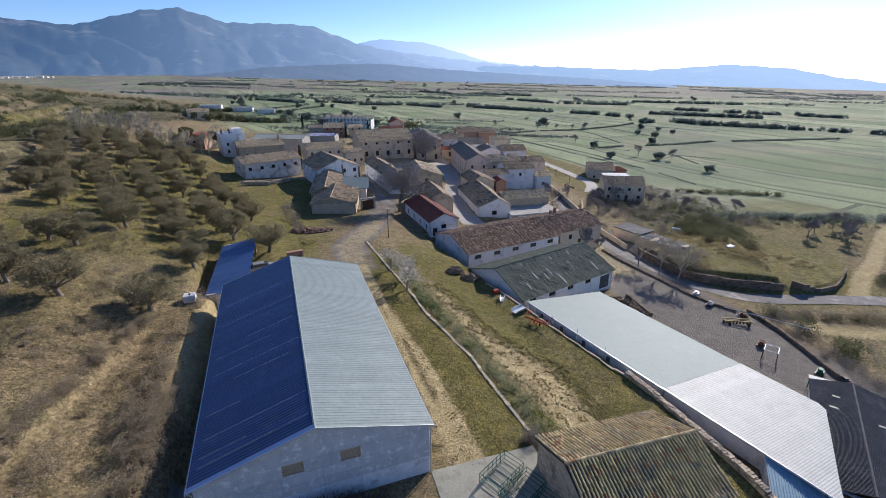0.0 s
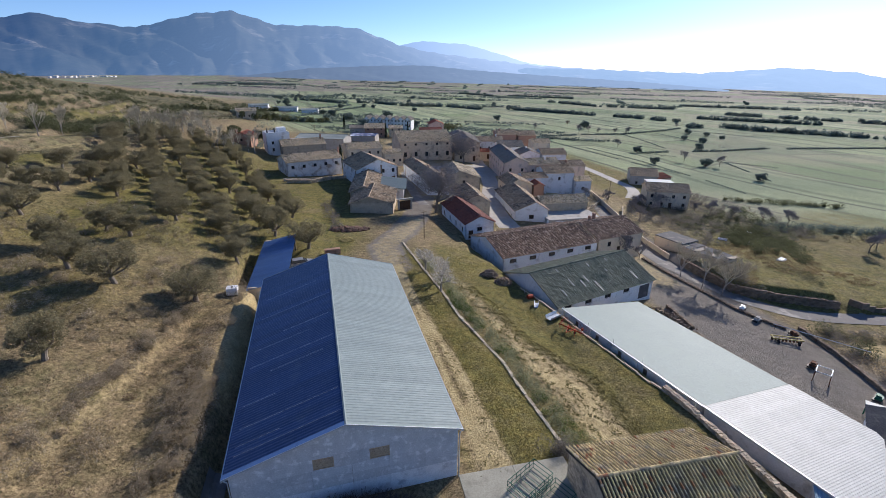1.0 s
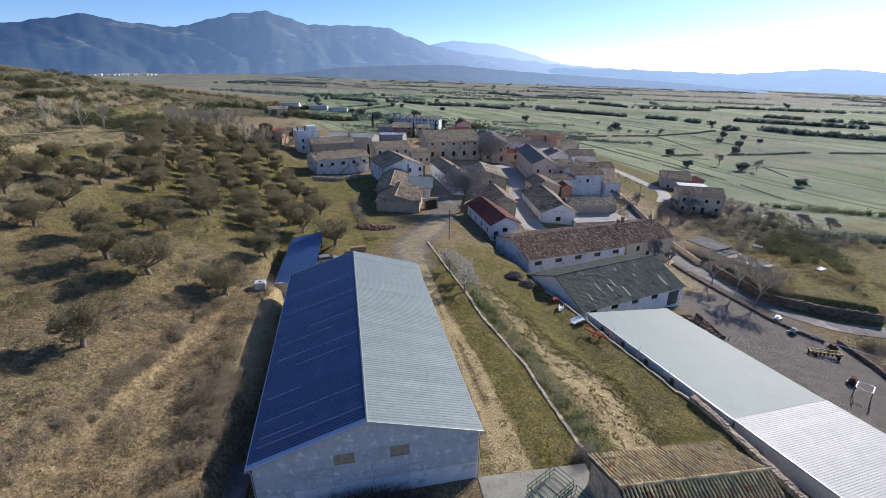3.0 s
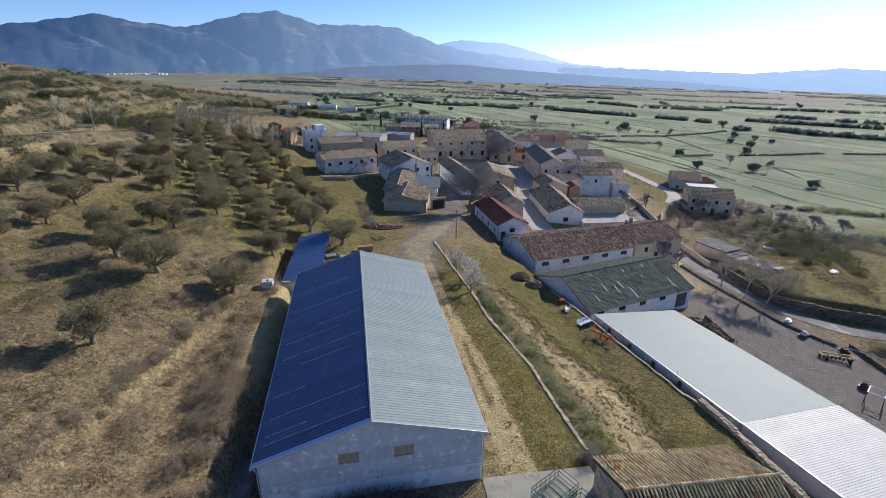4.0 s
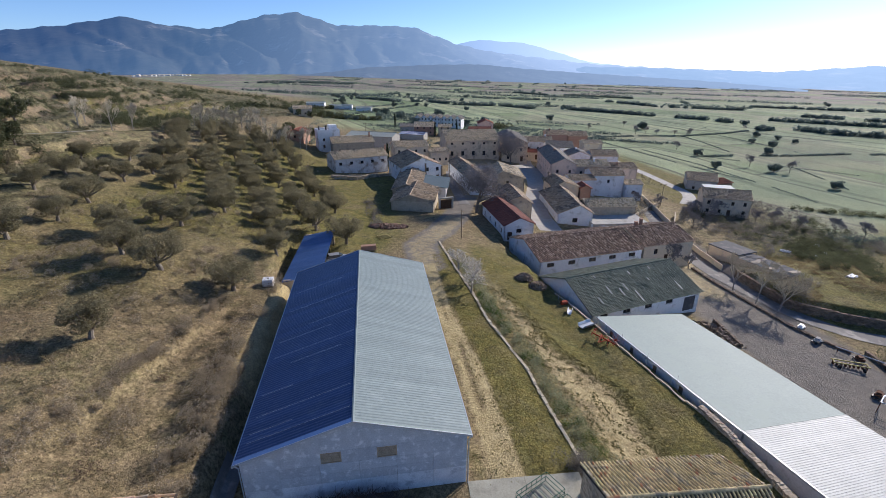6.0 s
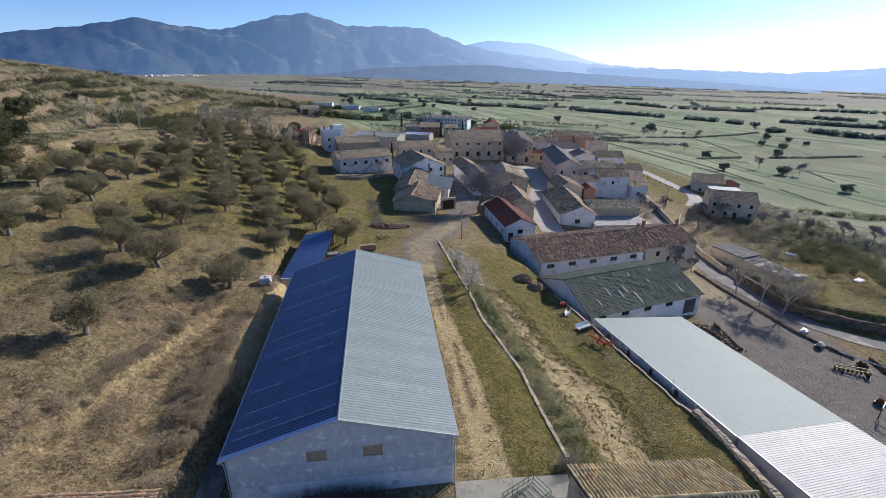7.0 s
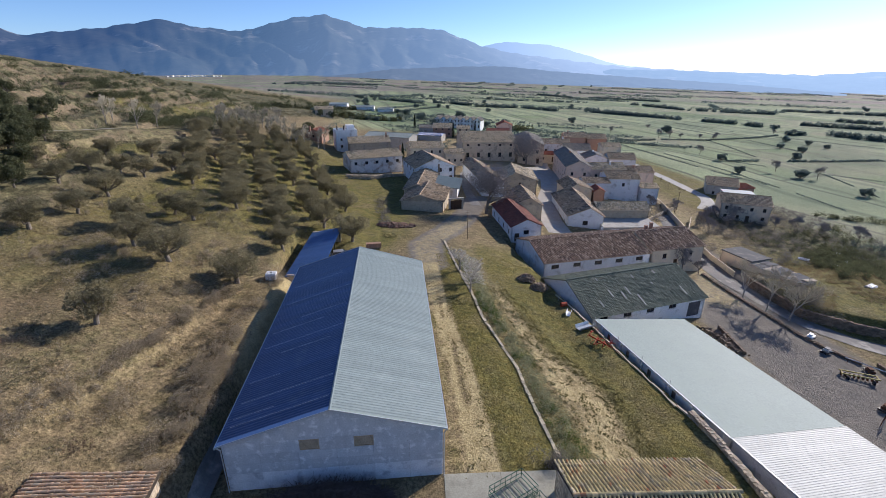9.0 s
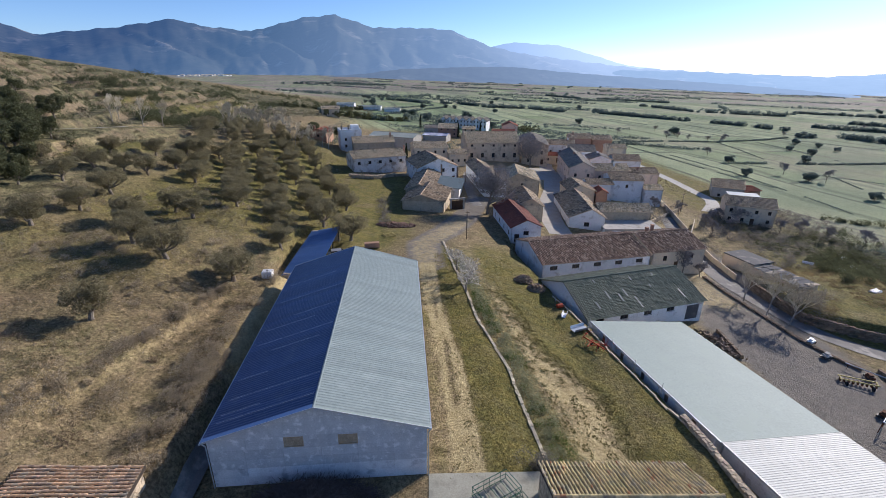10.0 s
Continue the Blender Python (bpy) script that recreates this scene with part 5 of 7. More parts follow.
for k in range(260):
    a, d = rnd.uniform(0, 6.28), rnd.random() ** 0.5
    x, y, r = 5.5 + math.cos(a) * d * 4.5, 74.0 + math.sin(a) * d * 2.2, rnd.uniform(0.12, 0.34)
    stones.box(-r, -r * 0.8, -r * 0.6, r, r * 0.8, r * 0.6, pose(x, y, at(x, y) + r * 0.4 + 0.5 * (1 - d), rnd.uniform(-30, 30), rnd.uniform(-30, 30), rnd.uniform(0, 90)))
tagged(new("stone_heap", stones.mesh("stone_heap", MAT["brick_rubble"])), "heap of dark reddish brick rubble beside the track", "rubble", kind="stuff")


MAT["cement_pale"] = surface("pale_worn_kerbstone", (0.54, 0.455, 0.31), (0.70, 0.61, 0.44), 1.2, 0.9, 0, 0.3, 8, ((0.36, 0.33, 0.28), 0.9, 0.3), island=0.12)
# ---- low edging, rubble walls and the strip of field ----
def rubble_wall(name, label, pts, height, thick, seed, mat="stone", size=0.42):
    """Loose stones in courses along a line on the ground, as one wall."""
    r2 = random.Random(seed)
    s = Shape()
    for (ax, ay), (bx, by) in zip(pts, pts[1:]):
        ln = math.hypot(bx - ax, by - ay)
        rot = math.degrees(math.atan2(by - ay, bx - ax))
        for c in range(max(1, int(height / 0.26))):
            u = 0.0
            while u < ln:
                w = r2.uniform(0.6, 1.5) * size
                x, y = ax + (bx - ax) * u / ln, ay + (by - ay) * u / ln
                across = max(1, int(thick / 0.3))
                for q in range(across):
                    side = (q + 0.5) / across * thick - thick / 2
                    half = thick / across / 2
                    s.box(0.01, side - half * r2.uniform(0.75, 1.2), 0, w - 0.01 if across == 1 else w * r2.uniform(0.8, 1.0), side + half * r2.uniform(0.75, 1.2), r2.uniform(0.2, 0.31), pose(x, y, at(x, y) - 0.08 + c * 0.25 + r2.uniform(-0.04, 0.04), r2.uniform(-7, 7), r2.uniform(-2, 2) * across, rot + r2.uniform(-3, 3) * across))
                u += w
    ob = new(name, s.mesh(name, MAT[mat]))
    return tagged(ob, label, "wall", kind="structure")


rubble_wall("wall_edging", "low pale stone edging along the grass strip", list(zip(EDGE_X, EDGE_Y))[::-1], 0.27, 0.36, 31, "cement_pale", 0.7)
rubble_wall("wall_rubble", "grey rubble wall beside the long shed", [(39.0, 8.6), (39.5, 3.3), (39.3, -2.6), (39.1, -9), (38.6, -18)], 0.8, 0.7, 32, "stone", 0.3)
rubble_wall("wall_yard", "tumbled rubble wall round the farmyard", [(75.0, 58), (75.4, 47), (76.0, 39.3), (76.4, 32.5), (77.6, 27.6), (79.5, 24)], 0.55, 0.6, 33, "stone_dark")
rubble_wall("wall_yard_east", "low rubble wall below the farmyard", [(82.4, 23.6), (80.2, 15.5), (77.6, 9.5), (75.0, 4.2), (72.5, -2)], 0.8, 0.45, 37, "stone_dark", 0.34)
rubble_wall("wall_curb", "pale concrete kerb along the long shed", [(33.6, 40), (34.9, 33), (35.8, 26.6), (36.4, 22), (37.3, 16.6), (38.0, 11.5), (38.8, 8.4)], 0.2, 0.2, 34, "cement_pale", 1.6)

rubble_wall("wall_yard_pen", "short tumbled stone wall beside the rubble heap", [(61.4, 33.6), (60.8, 29.6), (60.0, 25.6)], 0.8, 0.5, 39, "stone_dark", 0.36)
heap = Shape()
for k in range(300):
    u = rnd.random()
    r = rnd.uniform(0.1, 0.32)
    hx, hy = 58.4 + 0.9 * u + rnd.gauss(0, 0.55), 32.6 - 6.2 * u + rnd.gauss(0, 0.5)
    heap.box(-r, -r, -r * 0.6, r, r * 0.8, r * 0.6, pose(hx, hy, at(hx, hy) + rnd.uniform(0.0, 0.7) * (1 - abs(u - 0.4)), rnd.uniform(-40, 40), rnd.uniform(-40, 40), rnd.uniform(0, 90)))
tagged(new("rubble_heap", heap.mesh("rubble_heap", MAT["stone_dark"])), "heap of dark rubble and broken stone by the yard", "rubble", kind="stuff")

# field gear by the wall of the green-roofed building
tedder = thing("hay_tedder", "orange-red hay tedder with raised rotors standing in the grass", "farm implement", 34.5, 23.6, at(34.5, 23.6), -62)
part("beam", Shape().tube((-2.0, 0, 0.75), (2.0, 0, 0.75), 0.09, n=8), MAT["red_steel"], tedder)
part("drawbar", Shape().tube((-0.5, 0, 0.75), (0, -1.3, 0.6), 0.05).tube((0.5, 0, 0.75), (0, -1.3, 0.6), 0.05).tube((0, 0, 0.8), (0, -0.5, 1.5), 0.05), MAT["red_steel"], tedder)
for x, lean_by in ((-1.75, -58), (-0.6, -8), (0.6, 8), (1.75, 58)):
    hub = part("rotor", Shape().tube((0, 0, -0.12), (0, 0, 0.16), 0.2, 0.16, 10), MAT["red_steel"], tedder)
    hub.matrix_basis = pose(x, 0.25, 0.62 + (0.65 if abs(lean_by) > 20 else 0), 10, lean_by, 0)
    for k in range(6):
        c, q = math.cos(k * 1.0472), math.sin(k * 1.0472)
        part("arm", Shape().tube((c * 0.15, q * 0.15, 0), (c * 0.85, q * 0.85, -0.05), 0.035, n=5).tube((c * 0.85, q * 0.85, -0.05), (c * 1.05, q * 1.05, -0.42), 0.02, n=4), MAT["red_steel"], hub)
    if abs(lean_by) < 20:
        part("wheel", Shape().tube((x - 0.08, 0.25, 0.24), (x + 0.08, 0.25, 0.24), 0.25, n=12), MAT["rubber"], tedder)
trough = thing("trough", "pale metal feed trough in the grass", "trough", 34.1, 28.2, at(34.1, 28.2), 20)
part("basin", Shape().prism([(-0.7, 0.75), (-0.5, 0.25), (0.5, 0.25), (0.7, 0.75), (0.64, 0.75), (0.45, 0.3), (-0.45, 0.3), (-0.64, 0.75)], -1.3, 1.3), MAT["edge_metal"], trough)
for x in (-1.1, 1.1):
    for y in (-0.4, 0.4):
        part("leg", Shape().box(x - 0.04, y - 0.04, -0.05, x + 0.04, y + 0.04, 0.3), MAT["dark_steel"], trough)
tub = thing("bathtub", "old white enamel tub used as a trough", "trough", 33.3, 32.8, at(33.3, 32.8), 60)
part("basin", Shape().prism([(-0.4, 0.6), (-0.3, 0.05), (0.3, 0.05), (0.4, 0.6), (0.34, 0.6), (0.25, 0.12), (-0.25, 0.12), (-0.34, 0.6)], -0.8, 0.8), MAT["white_plastic"], tub)
drum = thing("machine_part", "rusty red machine part by the wall", "scrap", 33.4, 35.5, at(33.4, 35.5), 10)
part("drum", Shape().tube((-0.5, 0, 0.4), (0.5, 0, 0.4), 0.38, n=12), MAT["red_steel"], drum)
part("axle", Shape().tube((-0.9, 0, 0.4), (0.9, 0, 0.4), 0.06, n=6), MAT["rust"], drum)
for px_, py_, hh in ((29.6, 45.7, 1.1), (31.2, 42.7, 0.9)):
    mound = Shape()
    for k in range(150):
        a, d = rnd.uniform(0, 6.28), rnd.random() ** 0.5
        r = rnd.uniform(0.12, 0.3)
        mound.box(-r, -r, -r * 0.7, r, r, r * 0.7, pose(px_ + math.cos(a) * d * 1.7, py_ + math.sin(a) * d * 1.2, at(px_, py_) + hh * (1 - d * d), rnd.uniform(-40, 40), rnd.uniform(-40, 40), rnd.uniform(0, 90)))
    tagged(new("sand_heap", mound.mesh("sand_heap", MAT["earth"])), "small heap of brown earth by the wall", "rubble", kind="stuff")


# ---- buildings at the near end of the long shed ----
def dark_barn():
    t = thing("old_barn", "low farm building with a dark corrugated fibre-cement roof", "barn", 64.6, 1.2, -9.45, -55)
    w = Shape()
    wall_run(w, (0, -20), (8.0, -20), -1.5, 3.4, [], 0.3)
    wall_run(w, (8.0, -20), (8.0, 0), -1.5, 3.2, [], 0.3)
    wall_run(w, (8.0, 0), (0, 0), -1.5, 3.2, [], 0.3)
    wall_run(w, (0, 0), (0, -20), -1.5, 3.2, [], 0.3)
    part("wall", w, MAT["whitewash"], t)
    wave = ((0, 0), (0.25, 0.06), (0.5, 0.085), (0.75, 0.06))
    for side in (-1, 1):
        for j in range(3):
            a0, a1 = j * 1.45, j * 1.45 + 1.55
            for i in range(19):
                s = Shape()
                for c in range(25):
                    y, up = -20.4 + i * 1.11 + c // 4 * 0.185 + wave[c % 4][0] * 0.185, 0.6 * wave[c % 4][1]
                    s.v += [(4.0 + side * a0, y, 4.52 - a0 * 0.26 + up), (4.0 + side * a1, y, 4.57 - a1 * 0.26 + up)]
                s.f = [(2 * q, 2 * q + 1, 2 * q + 3, 2 * q + 2) for q in range(24)]
                part("roof_sheet", s, MAT["fibre_dark"], t)
    part("porch_roof", Shape().box(-0.2, 0.35, 2.95, 3.4, 2.6, 3.03, pose(0, 0, 0, -4, 0, 0)), MAT["sheet_white"], t)
    for u in (0.0, 3.2):
        part("porch_post", Shape().box(u - 0.06, 2.3, -0.5, u + 0.06, 2.42, 2.8), MAT["green_steel"], t)
    part("ridge_cap", Shape().tube((4.0, -20.4, 4.55), (4.0, 0.3, 4.55), 0.14, n=8), MAT["fibre_dark"], t)
    for x, y in ((1.8, -6), (2.2, -3.5), (6.2, -7)):
        side = -1 if x < 4.0 else 1
        part("rooflight", Shape().box(x - 0.5, y, 4.62 - abs(x - 4.0) * 0.26, x + 0.5, y + 0.35, 4.66 - abs(x - 4.0) * 0.26), MAT["rooflight"], t)


dark_barn()
MAT["sheet_teal"] = surface("pale_teal_steel_sheet", (0.20, 0.33, 0.42), (0.25, 0.39, 0.48), 0.5, 0.55, 0, 0.05, 9, each=0.06)
MAT["lane"] = surface("pale_worn_asphalt", (0.16, 0.152, 0.142), (0.21, 0.198, 0.183), 0.4, 0.9, 0, 0.2, 20, ((0.34, 0.32, 0.28), 0.3, 0.3))
lean = thing("lean_to_roof", "blue-grey ribbed lean-to roof beside the shed", "shed", 43.2, -7.0, -5.2, -136)
me = ribbed_sheet(0.985, 5.9, 4, 0.04).mesh("roof_sheet", MAT["sheet_teal"])
for k in range(9):
    ob = part("roof_sheet", me, None, lean)
    ob.matrix_basis = Matrix.Translation((0.56 * 1.19 * k - 0.1, 0.83 * 1.19 * k, 2.27 - 0.08 * k)) @ Matrix.Rotation(radians(7), 4, "Y")
w = Shape()
wall_run(w, (0, 0.1), (4.5, 0.1), -2.0, 1.65, [], 0.2)
part("wall", w, MAT["whitewash"], lean)

# ---- farmyard clutter ----
stand = thing("steel_stand", "rusty steel hopper stand in the yard", "farm implement", 68.5, 9.5, at(68.5, 9.5), 30)
for x in (-1, 1):
    for y in (-0.9, 0.9):
        part("leg", Shape().tube((x * 1.1, y * 1.1, -0.05), (x, y, 1.9), 0.05, n=6), MAT["rust"], stand)
for a, b in (((-1, -0.9), (1, -0.9)), ((1, -0.9), (1, 0.9)), ((1, 0.9), (-1, 0.9)), ((-1, 0.9), (-1, -0.9))):
    part("rim", Shape().tube((*a, 1.9), (*b, 1.9), 0.07, n=6), MAT["edge_metal"], stand)
harrow = thing("harrow", "pale yellow wheeled harrow parked by the yard wall", "farm implement", 74.5, 19.5, at(74.5, 19.5), -28)
part("frame", Shape().box(-2.4, -0.08, 0.7, 2.4, 0.08, 0.85).box(-2.4, 0.9, 0.7, 2.4, 1.06, 0.85).box(-2.3, 0, 0.72, -2.15, 1, 0.84).box(2.15, 0, 0.72, 2.3, 1, 0.84), MAT["yellow_steel"], harrow)
for k in range(9):
    x = -2.2 + k * 0.55
    part("disc", Shape().tube((x - 0.03, 0.5, 0.36), (x + 0.03, 0.5, 0.36), 0.36, n=12), MAT["rust"], harrow)
for x in (-1.6, 1.6):
    part("wheel", Shape().tube((x - 0.1, -0.4, 0.35), (x + 0.1, -0.4, 0.35), 0.35, n=12), MAT["rubber"], harrow)
for x, y, lab, mat in ((77.6, 31.5, "pale plastic sheeting over a pallet by the yard wall", "white_plastic"), (76.3, 27.0, "grey sack stack by the yard wall", "cement"), (78.4, 21.5, "rusty trailer chassis by the yard wall", "rust"), (71.2, 12.8, "small rusty machine in the yard", "rust"), (72.5, 4.5, "green steel implement by the yard wall", "green_steel"), (74.0, 2.0, "dark steel implement by the yard wall", "dark_steel")):
    o = thing("yard_scrap", lab, "scrap", x, y, at(x, y), rnd.uniform(0, 90))
    part("frame", Shape().box(-0.9, -0.5, 0.25, 0.9, 0.5, 0.45).tube((-0.8, -0.4, -0.05), (-0.8, -0.4, 0.3), 0.05).tube((0.8, 0.4, -0.05), (0.8, 0.4, 0.3), 0.05).tube((0.8, -0.4, -0.05), (0.8, -0.4, 0.3), 0.05).tube((-0.8, 0.4, -0.05), (-0.8, 0.4, 0.3), 0.05), MAT["dark_steel"], o)
    part("load", Shape().box(-0.7, -0.45, 0.45, 0.5, 0.4, 0.8, pose(0, 0, 0, 2, 3, 6)).box(-0.3, -0.3, 0.8, 0.4, 0.3, 1.05, pose(0, 0, 0, 0, -4, 12)), MAT[mat], o)


rail = thing("long_rail", "long pale steel rail propped along the yard wall", "rail", 77.2, 24.6, at(77.2, 24.6), -56)
part("tube", Shape().tube((0, 0, 0.9), (13.5, 0, 0.8), 0.07, n=8), MAT["edge_metal"], rail)
for u in (0.4, 6.5, 13.0):
    part("prop", Shape().tube((u, 0, -0.3), (u, 0, 0.95), 0.05, n=6), MAT["rust"], rail)
scrap = thing("sheet_scrap", "bright piece of white plastic sheeting on the grass", "scrap", 106.5, 47.5, at(106.5, 47.5), 20)
part("sheet", Shape().prism([(-0.7, 0.02), (-0.4, 0.3), (0.1, 0.22), (0.6, 0.4), (0.9, 0.03)], -1.2, 1.2), MAT["white_plastic"], scrap)
for x, y, r in ((118, 62, 50), (121, 66, 80), (115, 64, 10), (124, 72, 30), (111, 69, 130)):
    copy_thing(scrap, pose(x, y, at(x, y), 0, 0, r))


# ---- roads ----
def ribbon(name, label, pts, width, mat, lift=0.05, kind="road"):
    """A road laid over the ground, smooth along its line."""
    line = []
    for (ax, ay), (bx, by) in zip(pts, pts[1:]):
        n = max(2, int(math.hypot(bx - ax, by - ay) / 1.5))
        line += [(ax + (bx - ax) * k / n, ay + (by - ay) * k / n) for k in range(n)]
    line.append(pts[-1])
    for _ in range(6):
        line = [line[0]] + [((line[i - 1][0] + 2 * line[i][0] + line[i + 1][0]) / 4, (line[i - 1][1] + 2 * line[i][1] + line[i + 1][1]) / 4) for i in range(1, len(line) - 1)] + [line[-1]]
    s = Shape()
    cols = 5
    for i, (x, y) in enumerate(line):
        p, q = line[max(0, i - 1)], line[min(len(line) - 1, i + 1)]
        d = math.hypot(q[0] - p[0], q[1] - p[1])
        nx, ny = -(q[1] - p[1]) / d, (q[0] - p[0]) / d
        for c in range(cols):
            o = (c / (cols - 1) - 0.5) * width
            s.v.append((x + nx * o, y + ny * o, at(x + nx * o, y + ny * o) + lift))
    s.f = [(i * cols + c, i * cols + c + 1, (i + 1) * cols + c + 1, (i + 1) * cols + c) for i in range(len(line) - 1) for c in range(cols - 1)]
    return structure(name, s, MAT[mat], label, kind)


ribbon("road_lane", "worn asphalt lane curving round the farmyard", [(150, 4), (126, 14.2), (113, 19.8), (103, 23.6), (94, 26.4), (87, 29.6), (82.2, 35), (80.4, 44), (79.0, 56), (80, 72), (86, 88), (92, 104)], 4.3, "lane", 0.08)
ribbon("pavement_barn", "weathered concrete strip in the trench beside the barn", [(-11.7, -18), (-11.5, -2), (-11.4, 5.5)], 1.5, "lane", 0.28, "pavement")
ribbon("pavement_square", "pale paved village square", [(47, 149), (60, 152), (76, 158)], 22.0, "paving", 0.05, "pavement")
ribbon("road_back_lane", "pale paved lane between the houses", [(29.5, 100), (29.5, 112), (30.5, 132), (33, 150), (47, 152)], 3.0, "lane", 0.06)
ribbon("road_village", "pale paved village street", [(48.2, 78), (49.4, 92), (54, 108), (60.5, 124), (68, 150), (73, 176), (80, 198), (96, 225)], 6.5, "paving", 0.07)
ribbon("road_far", "pale concrete road along the edge of the fields", [(112, 112), (120, 121), (125, 130), (126.6, 144), (128.8, 160), (131, 183), (132.5, 216), (130, 241), (122, 300)], 4.6, "cement", 0.08)
ribbon("road_hill", "thin pale track crossing the foot of the hill", HILL_TRACK, 1.9, "cement", 0.22)


# ---- the village ----
W1 = lambda n: [W(n, 0.0, 0.9, 1.1, 1.0)]
W2 = lambda n: [W(n, 0.0, 0.9, 1.2, 0.9), W(n, 2.8, 0.9, 1.2, 0.9)]
house("cream two-storey house with a low tiled roof", 12.2, 163.5, 6, 14.5, 13, -3.0, 3.1, 1.6, "cream", "tile_tan", "x", {"f": W2(4), "l": W2(2)}, [("f", 3.2, 2.4, 2.5)], seed=21)
house("cream single-storey annexe with a terrace", 26.9, 161.0, 6, 8, 11, -3.4, 1.0, 1.0, "cream", "tile_tan", "x", {"f": W1(3)}, [], seed=22)
house("derelict stone house with a collapsing tiled roof", -13.5, 170.0, 11, 17.6, 11, -0.5, 4.4, 1.8, "stone", "tile_tan", "x", {"f": W1(3)}, [], [(16.5, 4, 1.6)], seed=23)
house("stone wing of the palace with a tiled roof", 61.2, 173.5, -12, 11.5, 22, -5.8, 2.6, 2.4, "stone_hazed", "tile_dark", "y", {"f": [W(2, 0, 1.0, 1.4, 1.0), W(2, 3.6, 1.0, 1.4, 1.0)]}, [("f", 9, 1.2, 2.3)], seed=24)
house("white two-storey house with a brown tiled roof", 33.4, 111.5, 3, 7.2, 33, -4.4, 0.5, 1.7, "whitewash", "tile_brown", "y", {"f": W2(1), "l": W2(6)}, [("l", 20, 1.0, 2.1)], [(3.6, 12, 0.7), (2.8, 24, 0.6)], seed=25)
house("stone barn with a pale sunlit tiled roof", 41.0, 115.0, -9, 11.0, 16, -4.6, 0.2, 2.4, "stone", "tile_tan", "y", {"f": [W(1, 2.2, 0.8, 0.9, 0.8)]}, [], [], seed=26, skew=0.35)
house("small stone shed with a tiled roof", 37.2, 88.5, -4, 8.6, 15, -5.2, -0.9, 2.0, "stone", "tile_brown", "y", {}, [], seed=27, skew=0.62)
house("white house with a brown tiled roof and one large window", 52.4, 84.8, -8, 9.6, 24, -7.4, -3.2, 2.3, "whitewash", "tile_brown", "y", {"f": [W(1, 0.8, 1.4, 1.2, 0.8)], "l": W1(3)}, [("l", 6, 1.0, 2.1)], seed=28, skew=0.6)
house("long low shed with a lichened tiled roof", 62.6, 88.8, -5, 14.6, 6.5, -5.6, -2.9, 1.4, "stone", "tile_tan", "x", {}, [], seed=29)
house("white house with a brown tiled roof", 79.4, 119.6, -8, 11.0, 10.5, -8.2, -1.2, 1.6, "whitewash", "tile_brown", "x", {"f": [W(1, 3.4, 0.9, 1.2, 0.9)], "l": W1(1)}, [], seed=30)
house("low white annexe with a flat tiled roof", 90.4, 116.5, -8, 6.0, 7.5, -8.4, -4.0, 0.8, "whitewash", "tile_tan", "x", {"f": W1(1)}, [], seed=31)
house("white annexe with a lean roof", 70.6, 118.5, -8, 8.6, 8, -7.2, -2.2, 1.0, "whitewash", "tile_brown", "x", {"f": W1(2)}, [], seed=32)
house("small brick lean-to with a reddish roof", 69.8, 109.0, -8, 3.6, 5, -6.8, -2.8, 1.0, "brick", "tile_red", "y", {}, [], seed=33)
house("cream house with a brown tiled roof", 61.0, 110.5, -6, 8.6, 12, -6.6, -2.4, 1.8, "cream", "tile_brown", "y", {"f": [W(1, 1.8, 0.9, 1.0, 0.9)], "l": W1(2)}, [], seed=34, skew=0.4)
house("faded pink two-storey house along the street", 68.8, 132.5, -11, 9.2, 34, -6.4, 0.6, 2.2, "pink", "tile_dark", "y", {"l": W2(7), "f": W2(2)}, [("l", 10, 1.1, 2.2)], [(4, 18, 0.6)], seed=35)
house("pink house with a lichened tiled roof", 78.2, 132.0, -5, 13.0, 9, -7.2, -0.4, 1.6, "pink", "tile_tan", "x", {"f": W2(3)}, [], [(8, 3, 0.6)], seed=36)
house("pink terraced house with a patchy tiled roof", 91.4, 131.2, -5, 11.0, 9, -8.2, -1.6, 1.4, "pink", "tile_brown", "x", {"f": W1(3)}, [], [(4, 3, 0.5)], seed=37)
house("white house with a grey tiled roof", 86.5, 157.5, -12, 9.0, 11, -8.2, -1.0, 1.7, "whitewash", "tile_dark", "y", {"f": W2(2)}, [], [(4, 6, 0.6)], seed=38)
house("white house with a brown tiled roof", 96.5, 156.0, -12, 11.0, 11, -9.0, -1.2, 1.7, "whitewash", "tile_brown", "x", {"f": W2(2)}, [], seed=39)
house("low yellow wall house with a red roof", 70.0, 183.5, -14, 12.5, 5, -6.9, -3.4, 1.0, "cream", "tile_red", "x", {"f": W1(3)}, [("f", 11, 1.6, 2.3)], seed=40)
house("white house with a dark roof facing the square", 83.0, 174.5, -14, 12.0, 13, -8.0, -0.2, 2.0, "whitewash", "tile_dark", "x", {"f": W2(3), "l": W2(3)}, [], seed=41)
house("long white house with a tiled roof", 73.5, 193.0, -14, 18.0, 10, -7.4, 0.2, 1.7, "whitewash", "tile_brown", "x", {"f": W2(4)}, [], [(15, 5, 0.9)], seed=42)
house("brick house with a flat top floor", 94.5, 206.0, -12, 11.0, 12, -9.6, 1.2, 1.6, "brick", "tile_brown", "x", {"f": W2(3)}, [], [(2, 4, 1.2)], seed=43)
house("brick house with a brown tiled roof", 106.5, 205.0, -12, 10.0, 12, -10.2, 0.4, 1.6, "brick", "tile_brown", "x", {"f": W2(2)}, [], seed=44)
